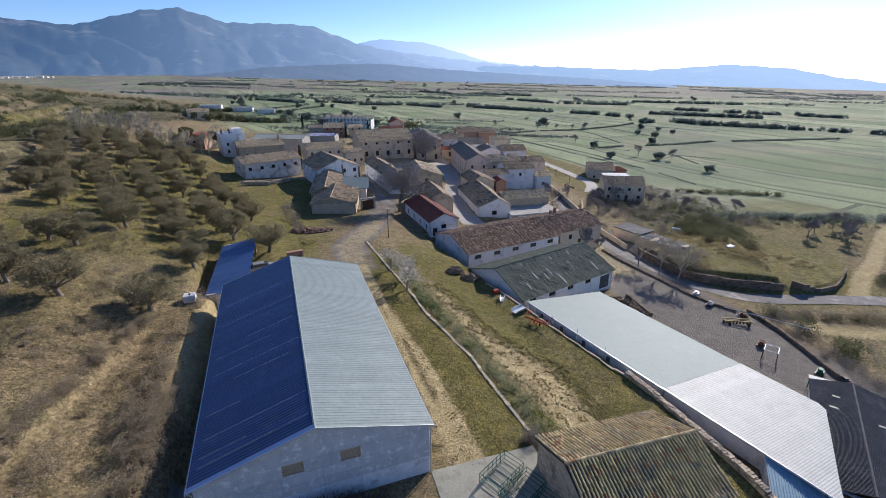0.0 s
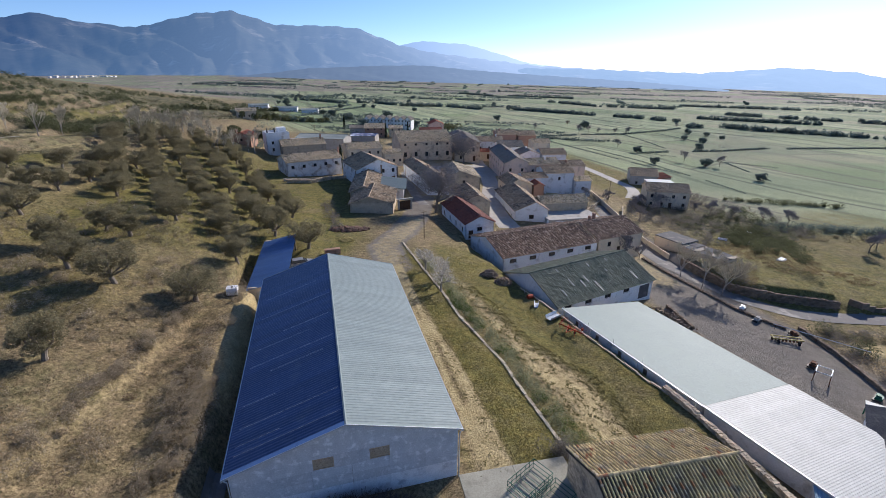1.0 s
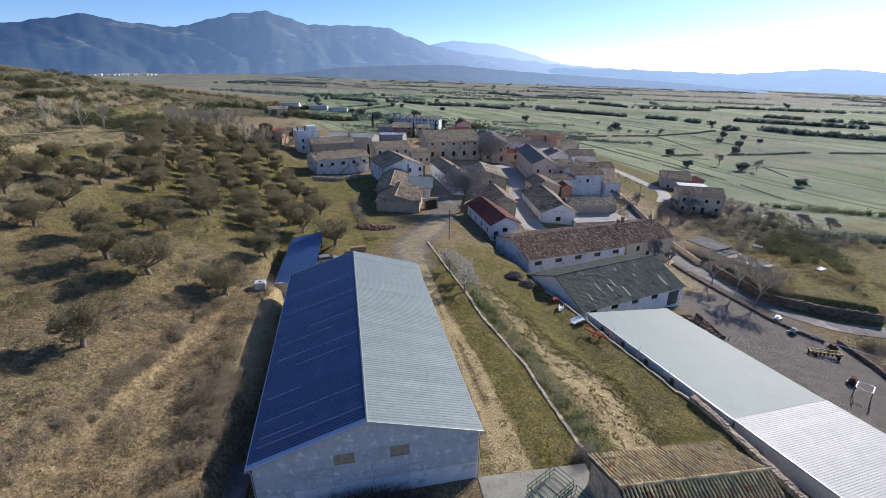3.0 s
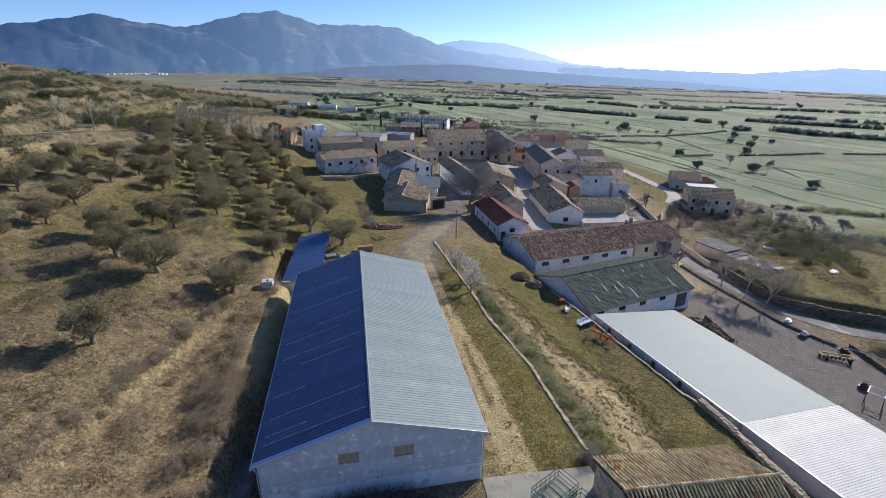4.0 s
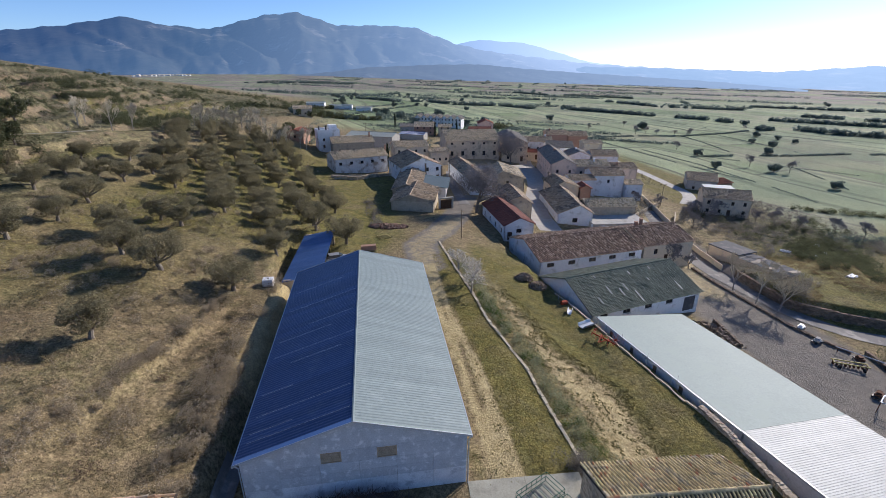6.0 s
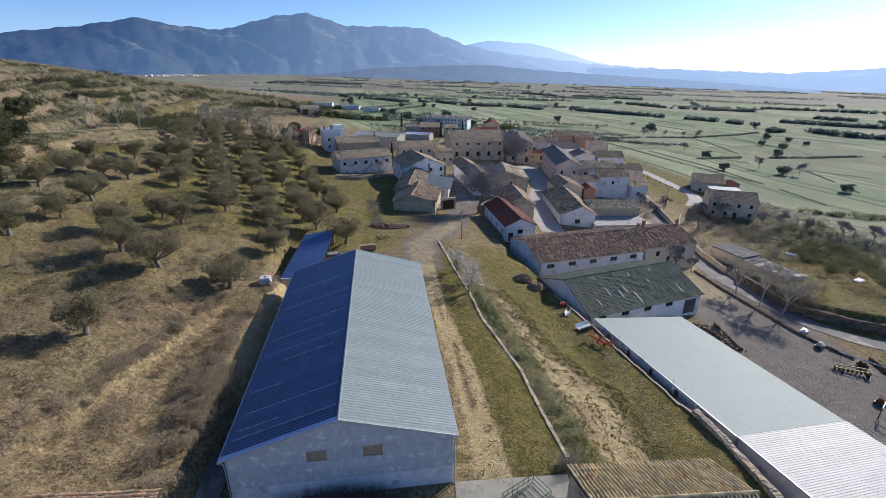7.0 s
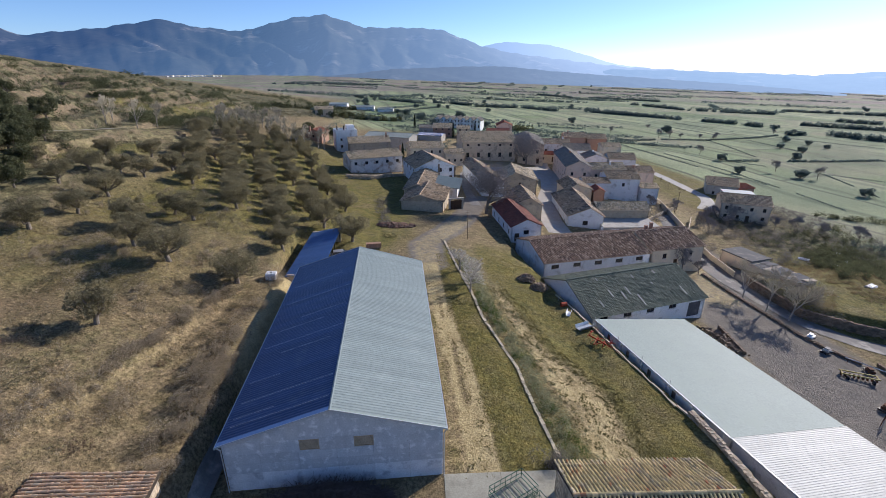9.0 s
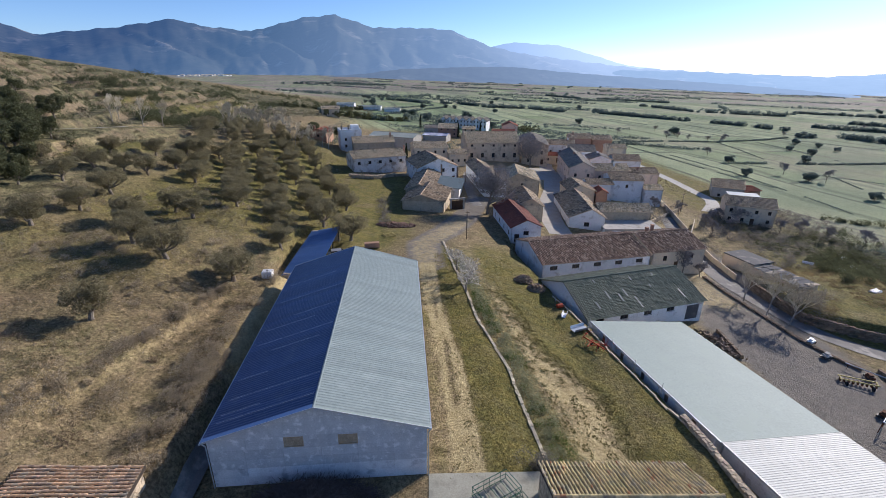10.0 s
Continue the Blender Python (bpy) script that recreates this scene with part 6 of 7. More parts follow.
house("ochre house with a roof terrace", 107.0, 187.0, -12, 9.0, 10, -10.0, -1.0, 1.2, "cream", "tile_tan", "x", {"f": W2(2)}, [], seed=45)
house("low house with a dark roof and white gable", 71.5, 221.5, -14, 13.0, 11, -7.2, -1.0, 2.2, "whitewash", "tile_dark", "y", {"f": W2(2)}, [], seed=46)
house("tall pink house with a red roof", 70.5, 262.0, -9, 9.5, 10, -7.6, 1.2, 2.0, "pink", "tile_red", "y", {"f": W2(2)}, [], seed=47)
house("house with a red tiled roof", 60.0, 240.0, -9, 13.0, 11, -6.0, -0.8, 2.0, "brick", "tile_red", "x", {"f": W2(3)}, [], seed=48)
house("house with a grey hipped roof", 46.5, 222.5, -9, 14.5, 12, -5.0, -0.4, 2.0, "cream", "tile_dark", "x", {"f": W1(4)}, [], seed=49)
house("brick house with a pale tiled roof", 29.5, 259.0, -9, 12.0, 12, -4.8, 0.2, 2.2, "brick", "tile_tan", "x", {"f": W2(3)}, [], seed=50)
house("ochre house by the gardens", 44.0, 256.0, -9, 8.0, 10, -5.0, 0.0, 1.2, "cream", "tile_tan", "x", {"f": W2(2)}, [], seed=51)
house("shed with a blue steel roof", 19.0, 236.0, -24, 14.0, 8, -4.0, -0.9, 1.0, "cement", "sheet_blue", "x", {}, [], seed=52, name="shed", category="shed", pitch=0.3, tile=9)
house("long grey farm shed with a metal roof", -9.0, 206.0, -26, 24.0, 10, -1.6, 3.0, 1.3, "cement", "sheet_grey", "x", {}, [("f", 12, 3.2, 3.0)], seed=53, name="shed", category="shed", pitch=0.3, tile=12)
house("dark low workshop with a grey roof", 22.0, 280.0, -9, 20, 10, -5.4, -2.0, 1.2, "cement", "tile_dark", "x", {}, [], seed=54, name="shed", category="shed")
house("white modern house with a flat parapet roof", -19.8, 176.5, 14, 9.4, 9, 0.6, 8.0, 0, "whitewash", "whitewash", "x", {"f": W2(2), "l": W2(2)}, [], flat=True, seed=55)
house("white annexe beside a modern house", -11.8, 181, 14, 8.5, 8, 0.0, 4.6, 0, "whitewash", "cement", "x", {"f": W1(2)}, [], flat=True, seed=56)
house("ochre house with a red tiled roof", -34.2, 184.0, -12, 7.6, 9, 4.2, 7.4, 1.4, "brick", "tile_red", "y", {"f": W1(1), "r": W1(2)}, [], [(1.2, 3, 0.9)], seed=57)
house("cream farmhouse with a tiled roof among trees", -47.5, 300.0, 10, 12.0, 9, 3.6, 8.2, 1.6, "cream", "tile_tan", "x", {"f": W2(4)}, [], seed=58)
house("small stone wing joined to the stone barn", 8.0, 104.0, -10, 8.2, 24, -3.8, 0.4, 1.6, "stone", "tile_brown", "y", {}, [], seed=59, name="stone_barn", category="barn")
house("shed with a grey corrugated metal roof", 13.8, 109.5, -12, 11.0, 14, -3.8, -0.6, 0.9, "whitewash", "sheet_grey", "y", {}, [], seed=60, name="shed", category="shed", pitch=0.3, tile=14, skew=0.25)
house("cream two-storey house with dark shutters and tiled roof", 110.8, 102.8, -28, 14.0, 10.5, -11.6, -5.7, 1.9, "cream", "tile_brown", "x", {"f": W2(4), "r": W2(2)}, [("f", 8, 1.1, 2.1)], seed=61)
house("low annexe with a bright white sheet roof", 119.2, 112.4, -24, 9.5, 8, -12.6, -6.0, 0.9, "cement", "sheet_white", "x", {}, [], flat=True, seed=65, pitch=0.3, tile=9, name="shed", category="shed")
house("house with a dark roof and garage beside the fields", 129.5, 137.0, -32, 11.0, 14, -13.0, -8.3, 1.9, "cement", "tile_brown", "x", {"f": W1(2)}, [("f", 9.5, 3.0, 2.6)], seed=62)
house("red-roofed annexe beside the fields", 139.8, 132.0, 12, 8.0, 9, -13.2, -9.4, 0.9, "brick", "tile_red", "x", {}, [], seed=63)
house("low concrete cabin with a flat grey roof", 86.2, 67.6, -78, 8.2, 6.0, -12.6, -7.7, 0, "cream", "asphalt", "x", {}, [], flat=True, seed=64, name="cabin", category="cabin")

# a row of seven narrow gabled houses
row = house("narrow white terraced house with a dark gabled roof", 0, 0, 0, 4.9, 11, -6.2, -1.2, 2.2, "whitewash", "tile_dark", "y", {"f": W2(2)}, [("f", 3.7, 0.9, 2.1)], seed=70, name="terraced_house")
tagged(row, group="row of terraced houses")
row.matrix_basis = pose(36.0, 327, -6.2, 0, 0, -24)
for k in range(1, 7):
    copy_thing(row, pose(36.0 + 4.7 * k, 327 - 2.4 * k, -6.2, 0, 0, -24))
for k, (x, y, l) in enumerate(((-36, 452, 22), (-10, 440, 15), (-60, 470, 18))):
    house("low farm shed with a pale metal roof on the plain", x, y, -5, l, 9, at(x, y), at(x, y) + 2.8, 1.0, "whitewash", "sheet_grey", "x", {}, [], seed=80 + k, name="shed", category="shed", pitch=0.3, tile=9)

# courtyard and garden walls
def garden_wall(label, pts, height, mat, thick=0.25):
    s = Shape()
    for a, b in zip(pts, pts[1:]):
        n = max(1, int(math.hypot(b[0] - a[0], b[1] - a[1]) / 1.1))
        for k in range(n):
            p = (a[0] + (b[0] - a[0]) * k / n, a[1] + (b[1] - a[1]) * k / n)
            q = (a[0] + (b[0] - a[0]) * (k + 1) / n, a[1] + (b[1] - a[1]) * (k + 1) / n)
            z = at((p[0] + q[0]) / 2, (p[1] + q[1]) / 2)
            wall_run(s, p, q, z - 1.0, z + height, [], thick)
    return structure("wall_garden", s, MAT[mat], label, "wall")


garden_wall("cream courtyard wall beside the lane", [(77.5, 63), (80, 75), (78.0, 84), (77.5, 92)], 1.9, "cream")
garden_wall("low whitewashed courtyard wall", [(60.5, 81.0), (64, 80.2), (76.5, 79.0)], 1.6, "whitewash")
garden_wall("cream rendered wall along the lane above the gardens", [(89.8, 88.3), (95.5, 108), (100.3, 124)], 1.6, "cream")
garden_wall("stone garden wall among fruit trees", [(79, 92), (92, 104), (102, 112)], 1.2, "stone")
garden_wall("cream boundary wall along the lane", [(83, 58), (84, 68), (88, 84), (98, 98)], 1.4, "cream")
garden_wall("stone wall beside the junction", [(102.6, 29), (102.8, 26.6), (107, 25.4), (112, 25.4), (118, 27.6), (126.5, 31.6)], 1.1, "stone_dark", 0.4)
garden_wall("low dry-stone garden wall", [(-12, 133.5), (4, 138), (11, 141)], 0.9, "stone", 0.4)
rubble_wall("wall_terrace", "dark dry-stone terrace wall above the lane", [(83.1, 54.0), (83.1, 39.5), (84.3, 38.0), (92.0, 33.2), (99.2, 28.7)], 2.3, 0.6, 41, "stone_dark", 0.6)
rubble_wall("wall_ruin", "tumbled stone wall before the old house", [(-11, 131.5), (-3.5, 132.2), (4.0, 138.6)], 1.3, 0.7, 43, "stone", 0.6)
ruin = thing("ruined_shed", "low ruined shed under slipped grey sheets", "shed", 87.4, 59.6, -9.6, -78)
part("wall", Shape().box(0, 0, -1.5, 11.5, 0.3, 1.5).box(0, 4.9, -1.5, 11.5, 5.2, 1.7).box(11.2, 0.3, -1.5, 11.5, 4.9, 1.4), MAT["cream"], ruin)
r6 = random.Random(8)
for k in range(12):
    for j in range(2):
        part("roof_sheet", Shape().box(-0.62, -1.5, 0, 0.62, 1.5, 0.04), MAT["fibre_dark" if (k + j) % 4 else "tile_dark"], ruin).matrix_basis = pose(0.5 + k * 0.95 + r6.uniform(-0.2, 0.2), 1.3 + 2.6 * j + r6.uniform(-0.3, 0.3), 1.72 + r6.uniform(-0.1, 0.12), r6.uniform(-3, 3), r6.uniform(-4, 4), r6.uniform(-10, 10))
gate = thing("gateway", "rendered gateway with a flat lintel beside the stone barn", "gate", 20.6, 94.6, -3.6, 12)
for u in (0.0, 3.9):
    part("pier", Shape().box(u, 0, -0.6, u + 0.5, 0.5, 3.0), MAT["cement"], gate)
part("lintel", Shape().box(-0.15, -0.05, 3.0, 4.55, 0.55, 3.3), MAT["cement"], gate)
part("gate_leaf", Shape().box(0.5, 0.2, -0.2, 3.9, 0.26, 2.6), MAT["wood_dark"], gate)
yardslab = Shape().box(0, 0, -2.6, 15.6, 8.0, 0.0, pose(61.0, 80.6, -5.4, 0, 0, -4))
structure("pavement_courtyard", yardslab, MAT["cement"], "pale concrete courtyard behind the farm buildings", "pavement")

# parapets and chimneys of the modern white house
modern = thing("roof_terrace", "white parapet walls with two dark chimney pipes on a flat roof", "parapet", -19.8, 176.5, 8.25, 14)
for name, box in (("parapet", (0, 0, 0, 9.4, 0.2, 0.8)), ("parapet", (0, 8.8, 0, 9.4, 9.0, 0.8)), ("parapet", (0, 0.2, 0, 0.2, 8.8, 0.8)), ("parapet", (9.2, 0.2, 0, 9.4, 8.8, 0.8)), ("stair_head", (5.6, 4.4, 0, 9.0, 8.4, 2.2))):
    part(name, Shape().box(*box), MAT["whitewash"], modern)
for x in (1.2, 4.2):
    part("chimney_pipe", Shape().tube((x, 4, 0), (x, 4, 2.3), 0.28, n=8), MAT["dark_steel"], modern)


# ---- vegetation ----
def leaf_material(name, a, b, vary=0.35):
    m = surface(name, a, b, 0.8, 0.75, 0, 0.0, 6.0, island=vary, spec=0.15)
    nt = m.node_tree
    bs = nt.nodes["Principled BSDF"]
    tr = nt.nodes.new("ShaderNodeBsdfTranslucent")
    mix = nt.nodes.new("ShaderNodeMixShader")
    mix.inputs[0].default_value = 0.5
    src = bs.inputs["Base Color"].links[0].from_socket
    nt.links.new(src, tr.inputs["Color"])
    nt.links.new(bs.outputs[0], mix.inputs[1])
    nt.links.new(tr.outputs[0], mix.inputs[2])
    nt.links.new(mix.outputs[0], nt.nodes["Material Output"].inputs["Surface"])
    return m


MAT["olive_leaf"] = leaf_material("grey_green_olive_leaf", (0.175, 0.157, 0.086), (0.31, 0.275, 0.165), 0.3)
MAT["oak_leaf"] = leaf_material("dark_evergreen_leaf", (0.085, 0.094, 0.046), (0.145, 0.152, 0.08))
MAT["scrub_leaf"] = leaf_material("dry_scrub_leaf", (0.30, 0.25, 0.17), (0.47, 0.40, 0.285), 0.2)
MAT["hedge_leaf"] = leaf_material("grey_green_hedge_leaf", (0.20, 0.215, 0.125), (0.36, 0.37, 0.235))
MAT["fresh_leaf"] = leaf_material("fresh_green_leaf", (0.06, 0.10, 0.022), (0.11, 0.16, 0.045))
# paled and blued to stand for haze over distant trees
MAT["far_leaf"] = leaf_material("hazed_tree_leaf", (0.105, 0.142, 0.13), (0.165, 0.205, 0.18), 0.25)
MAT["heath_leaf"] = leaf_material("olive_drab_scrub_leaf", (0.15, 0.135, 0.078), (0.26, 0.23, 0.14))
MAT["bramble"] = leaf_material("grey_bramble_twig", (0.15, 0.14, 0.12), (0.26, 0.24, 0.21))
MAT["cypress_leaf"] = leaf_material("dark_cypress_leaf", (0.018, 0.026, 0.014), (0.035, 0.045, 0.024))
MAT["grass_dry"] = leaf_material("dry_grass_blade", (0.21, 0.165, 0.088), (0.33, 0.26, 0.145))
MAT["bark"] = surface("grey_brown_bark", (0.17, 0.14, 0.11), (0.29, 0.25, 0.20), 2.0, 0.95, 0, 0.6)
MAT["bark_pale"] = surface("pale_poplar_bark", (0.24, 0.22, 0.19), (0.36, 0.33, 0.30), 1.0, 0.9, 0, 0.4, island=0.15)

rng = np.random.default_rng(7)


def cards(centres, size, aspect=0.5, droop=0.0):
    """A leaf spray at each centre: a small folded blade, turned at random. Returns points and faces."""
    n = len(centres)
    d = rng.normal(size=(n, 3))
    d[:, 2] -= droop
    d /= np.linalg.norm(d, axis=1, keepdims=True)
    e = np.cross(d, rng.normal(size=(n, 3)))
    e /= np.linalg.norm(e, axis=1, keepdims=True)
    s = size * rng.uniform(0.6, 1.35, (n, 1))
    a, b = d * s * 0.5, e * s * aspect * 0.5
    v = np.stack([centres - a, centres + b, centres + a, centres - b], 1).reshape(-1, 3)
    f = np.arange(4 * n).reshape(-1, 4)
    return v, f


def leaf_mesh(name, material, centres, size, aspect=0.5, droop=0.0):
    v, f = cards(np.asarray(centres, float), size, aspect, droop)
    me = bpy.data.meshes.new(name)
    me.vertices.add(len(v))
    me.vertices.foreach_set("co", v.astype(np.float32).ravel())
    me.loops.add(f.size)
    me.loops.foreach_set("vertex_index", f.astype(np.int32).ravel())
    me.polygons.add(len(f))
    me.polygons.foreach_set("loop_start", np.arange(0, f.size, 4, dtype=np.int32))
    me.materials.append(material)
    me.update(calc_edges=True)
    return me


def blob(centre, radii, n, hollow=0.55):
    """Points in an uneven shell."""
    d = rng.normal(size=(n, 3))
    d /= np.linalg.norm(d, axis=1, keepdims=True)
    r = rng.uniform(hollow, 1.0, (n, 1)) ** 0.6
    return np.asarray(centre) + d * r * np.asarray(radii)


def limbs(shape, base, tips, r, bend=0.25):
    """Tapered crooked limbs from a base to each tip."""
    for tip in tips:
        p, t = Vector(base), Vector(tip)
        mid = p.lerp(t, 0.5) + Vector(rng.normal(size=3) * bend)
        shape.tube(p, mid, r, r * 0.65, 6)
        shape.tube(mid, t, r * 0.65, r * 0.25, 5)
    return shape


def leafy_tree(name, label, category, height, spread, trunk_h, leaf, n_clumps, per_clump, leaf_size, bark="bark", group="", flat=0.62, trunk_r=0.22):
    t = thing(name, label, category, group=group)
    cz = trunk_h + (height - trunk_h) * 0.5
    tips, pts = [], []
    for k in range(n_clumps):
        a = 6.283 * k / n_clumps * 2.4 + rng.uniform(-0.5, 0.5)
        d = spread * math.sqrt(rng.uniform(0.03, 1.0)) * 0.74
        z = cz + (height - trunk_h) * 0.36 * rng.uniform(-1, 1) * math.sqrt(max(0.1, 1 - (d / spread) ** 2))
        c = (math.cos(a) * d, math.sin(a) * d, z)
        tips.append(c)
        r = spread * rng.uniform(0.2, 0.4)
        pts.append(blob(c, (r, r, r * flat), per_clump))
    trunk = Shape()
    lean = rng.uniform(-0.25, 0.25, 2)
    fork = (lean[0], lean[1], trunk_h)
    trunk.tube((0, 0, -0.5), (lean[0] * 0.4, lean[1] * 0.4, trunk_h * 0.45), trunk_r * 1.35, trunk_r, 8)
    trunk.tube((lean[0] * 0.4, lean[1] * 0.4, trunk_h * 0.45), fork, trunk_r, trunk_r * 0.9, 8)
    limbs(trunk, fork, tips[: min(9, n_clumps)], trunk_r * 0.55)
    part("trunk", trunk, MAT[bark], t)
    part("crown", leaf_mesh("crown", MAT[leaf], np.concatenate(pts), leaf_size), None, t)
    return t


def bare_tree(name, label, height, spread, levels, twig, bark, seed, upright=0.6, group="", category="tree", trunk_r=0.2, thin=0.028):
    """A leafless tree that forks again and again down to its twigs."""
    r3 = random.Random(seed)
    t = thing(name, label, category, group=group)
    trunk, twigs = Shape(), Shape()

    def grow(p, d, ln, r, lvl):
        q = p + d * ln
        r = max(r, thin)
        (trunk if lvl < 2 else twigs).tube(p, q, r, r * 0.68, 6 if lvl < 2 else 3)
        if lvl >= levels:
            return
        for k in range(3 if lvl else 4):
            nd = (d * upright + Vector((r3.uniform(-1, 1), r3.uniform(-1, 1), r3.uniform(-0.25, 0.8))) * spread).normalized()
            start = p.lerp(q, r3.uniform(0.55, 1.0))
            grow(start, nd, ln * r3.uniform(0.58, 0.82), r * 0.6, lvl + 1)

    grow(Vector((0, 0, -0.3)), Vector((r3.uniform(-0.1, 0.1), r3.uniform(-0.1, 0.1), 1)).normalized(), height * 0.33, trunk_r, 0)
    part("trunk", trunk, MAT[bark], t)
    part("twig_crown", twigs, MAT[twig], t)
    return t


def plant(kinds, places, scale=(0.85, 1.15), first=True):
    """Sets the prototypes at the first places and copies of them at the others."""
    used = set()
    for i, (x, y) in enumerate(places):
        k = i % len(kinds)
        s = random.uniform(*scale)
        m = pose(x, y, at(x, y, 0.05), 0, 0, random.uniform(0, 360))
        ob = kinds[k] if k not in used else copy_thing(kinds[k], m)
        used.add(k)
        ob.matrix_basis = m @ Matrix.Diagonal((s, s, s * random.uniform(0.92, 1.1), 1))


# olive grove: rows that climb away from the barn, and single trees on the open slope
olives = [leafy_tree("olive_tree", "gnarled olive tree with a rounded grey-green crown", "olive tree", 4.3 + 0.4 * (k % 3), 2.8 + 0.22 * (k % 4), 0.95, "olive_leaf", 23, 330, 0.205, group="olive trees on the slope", flat=0.7, trunk_r=0.27) for k in range(6)]
spots = [(-51.5, 43.1), (-50.1, 52.6), (-51.4, 64.5), (-62, 78), (-57.5, 81), (-53.5, 83), (-52.0, 94), (-44.7, 87), (-56, 111), (-49.7, 118), (-36.9, 58.6), (-31.9, 54.6), (-40.6, 50.5), (-34.6, 39.4), (-28.0, 35.4), (-18.5, 34.2), (-28.2, 17.6), (-61, 66), (-66, 92), (-60, 101), (-3.7, 59.2), (-63.5, 49), (-70, 74)]
for k in range(-1, 4):
    for j in range(19):
        y = 46 + j * 7.1 + 3.4 * (k % 2)
        x = -33.5 + 9.2 * k - 0.305 / 0.952 * (y - 81)
        right = -2.5 - 0.165 * (y - 60)
        if x < right and y < 178 and (y > 66 or x > -22) and not (x > -14 and y < 64) and not (k < 0 and y < 92):
            spots.append((x + rng.uniform(-1.3, 1.3), y + rng.uniform(-1.4, 1.4)))
plant(olives, spots, (0.9, 1.25))

# evergreen oaks and dark bushes on the hill
oaks = [leafy_tree("holm_oak", "dark evergreen oak with a dense crown", "oak tree", 6.2, 3.6, 1.2, "oak_leaf", 18, 170, 0.42, group="evergreen oaks", flat=0.85, trunk_r=0.25) for k in range(3)]
plant(oaks, [(-76, 78), (-80, 84), (-84, 92), (-88, 99), (-79, 92), (-85, 84), (-91, 94), (-95, 104), (-88, 108), (-64, 59), (-69, 66), (-75, 80), (-80, 86), (-86, 93), (-92, 99), (-83, 74), (-99, 108), (-90, 86), (-75, 62), (-104, 119), (-96, 92), (-34, 194), (-29, 198), (-37, 205), (-24, 203), (-43, 292), (-36, 296), (-30, 310), (-26, 325), (-66, 55), (-71, 72), (-78, 79), (-84, 88), (-72, 58), (-70, 60), (-73, 66), (-77, 73), (-80, 79), (-87, 84), (-90, 93), (-79, 68), (-68, 62.5), (-95, 104), (-100, 100), (-82, 80)], (0.72, 1.08))

def bush_field(name, label, leaf, places, radius, per, leaf_size, aspect=0.5, squash=0.85, hollow=0.3):
    pts = []
    for x, y in places:
        r = radius * rng.uniform(0.55, 1.35)
        z = at(x, y)
        for _ in range(3):
            o = rng.normal(size=2) * r * 0.45
            pts.append(blob((x + o[0], y + o[1], z + r * squash * 0.55), (r * 0.7, r * 0.7, r * squash), per // 3, hollow))
    me = leaf_mesh(name, MAT[leaf], np.concatenate(pts), leaf_size, aspect)
    return tagged(new(name, me), label, "bush", kind="stuff")


def scatter(n, x0, x1, y0, y1, keep):
    out = []
    while len(out) < n:
        x, y = rng.uniform(x0, x1), rng.uniform(y0, y1)
        if keep(x, y):
            out.append((x, y))
    return out


def noise_at(x, y, s):
    return noise.noise(Vector((x * s, y * s, 3.7)))


# dry scrub on the cut bank and the slope above it
bush_field("bank_scrub", "dry grey-brown scrub covering the bank above the barn", "scrub_leaf", scatter(105, -30, -12.8, -12, 44, lambda x, y: noise_at(x, y, 0.2) > -0.28 and x > -15.6 - 0.10 * (20 - y) - 2.0 * noise_at(x, y, 0.12) and x < -12.4 - 1.0 * (1 - float(ease(-2, 34, y))) - 1.3 * (16 < y < 34)), 1.0, 640, 0.13, 0.5, 0.95, 0.6)
bush_field("slope_scrub", "sparse dry scrub on the olive slope", "scrub_leaf", scatter(150, -60, -20, -6, 70, lambda x, y: noise_at(x, y, 0.07) > 0.12) + [(-22.6 + 0.25 * (y - 15.5) + rng.normal() * 0.5, y) for y in rng.uniform(-2, 32, 75)] + scatter(90, -44, -20, -14, 10, lambda x, y: noise_at(x, y, 0.15) > 0.0), 0.8, 260, 0.16, 0.4)
def open_slope(x, y):
    return x < -13.5 - 1.0 * (1 - float(ease(-2, 34, y)))


bush_field("slope_tufts", "small dry tufts over the olive slope", "scrub_leaf", scatter(2600, -58, -13, -14, 66, lambda x, y: open_slope(x, y) and noise_at(x, y, 0.12) > -0.25), 0.34, 30, 0.15, 0.3, 0.8)
bush_field("slope_dark_tufts", "small olive-drab tufts over the slope", "heath_leaf", scatter(1700, -64, -13, -14, 84, lambda x, y: open_slope(x, y) and noise_at(x + 20, y, 0.1) > -0.15), 0.38, 30, 0.16, 0.3, 0.8)
bush_field("grove_tufts", "dry tufts between the olive trees", "heath_leaf", scatter(800, -62, 0, 60, 160, lambda x, y: noise_at(x, y, 0.08) > -0.1 and x < -4 - 0.15 * (y - 60)), 0.5, 24, 0.24, 0.35, 0.7)
bush_field("meadow_tufts", "grey-green weeds over the dirt strip beside the edging", "hedge_leaf", [(np.interp(y, BAND_Y, BAND_X) + rng.normal() * 1.3 - 0.4, y) for y in rng.uniform(-3, 44, 420)], 0.28, 36, 0.11, 0.3, 0.8)
MAT["tuft_leaf"] = leaf_material("low_weed_leaf", (0.19, 0.175, 0.075), (0.31, 0.275, 0.13))
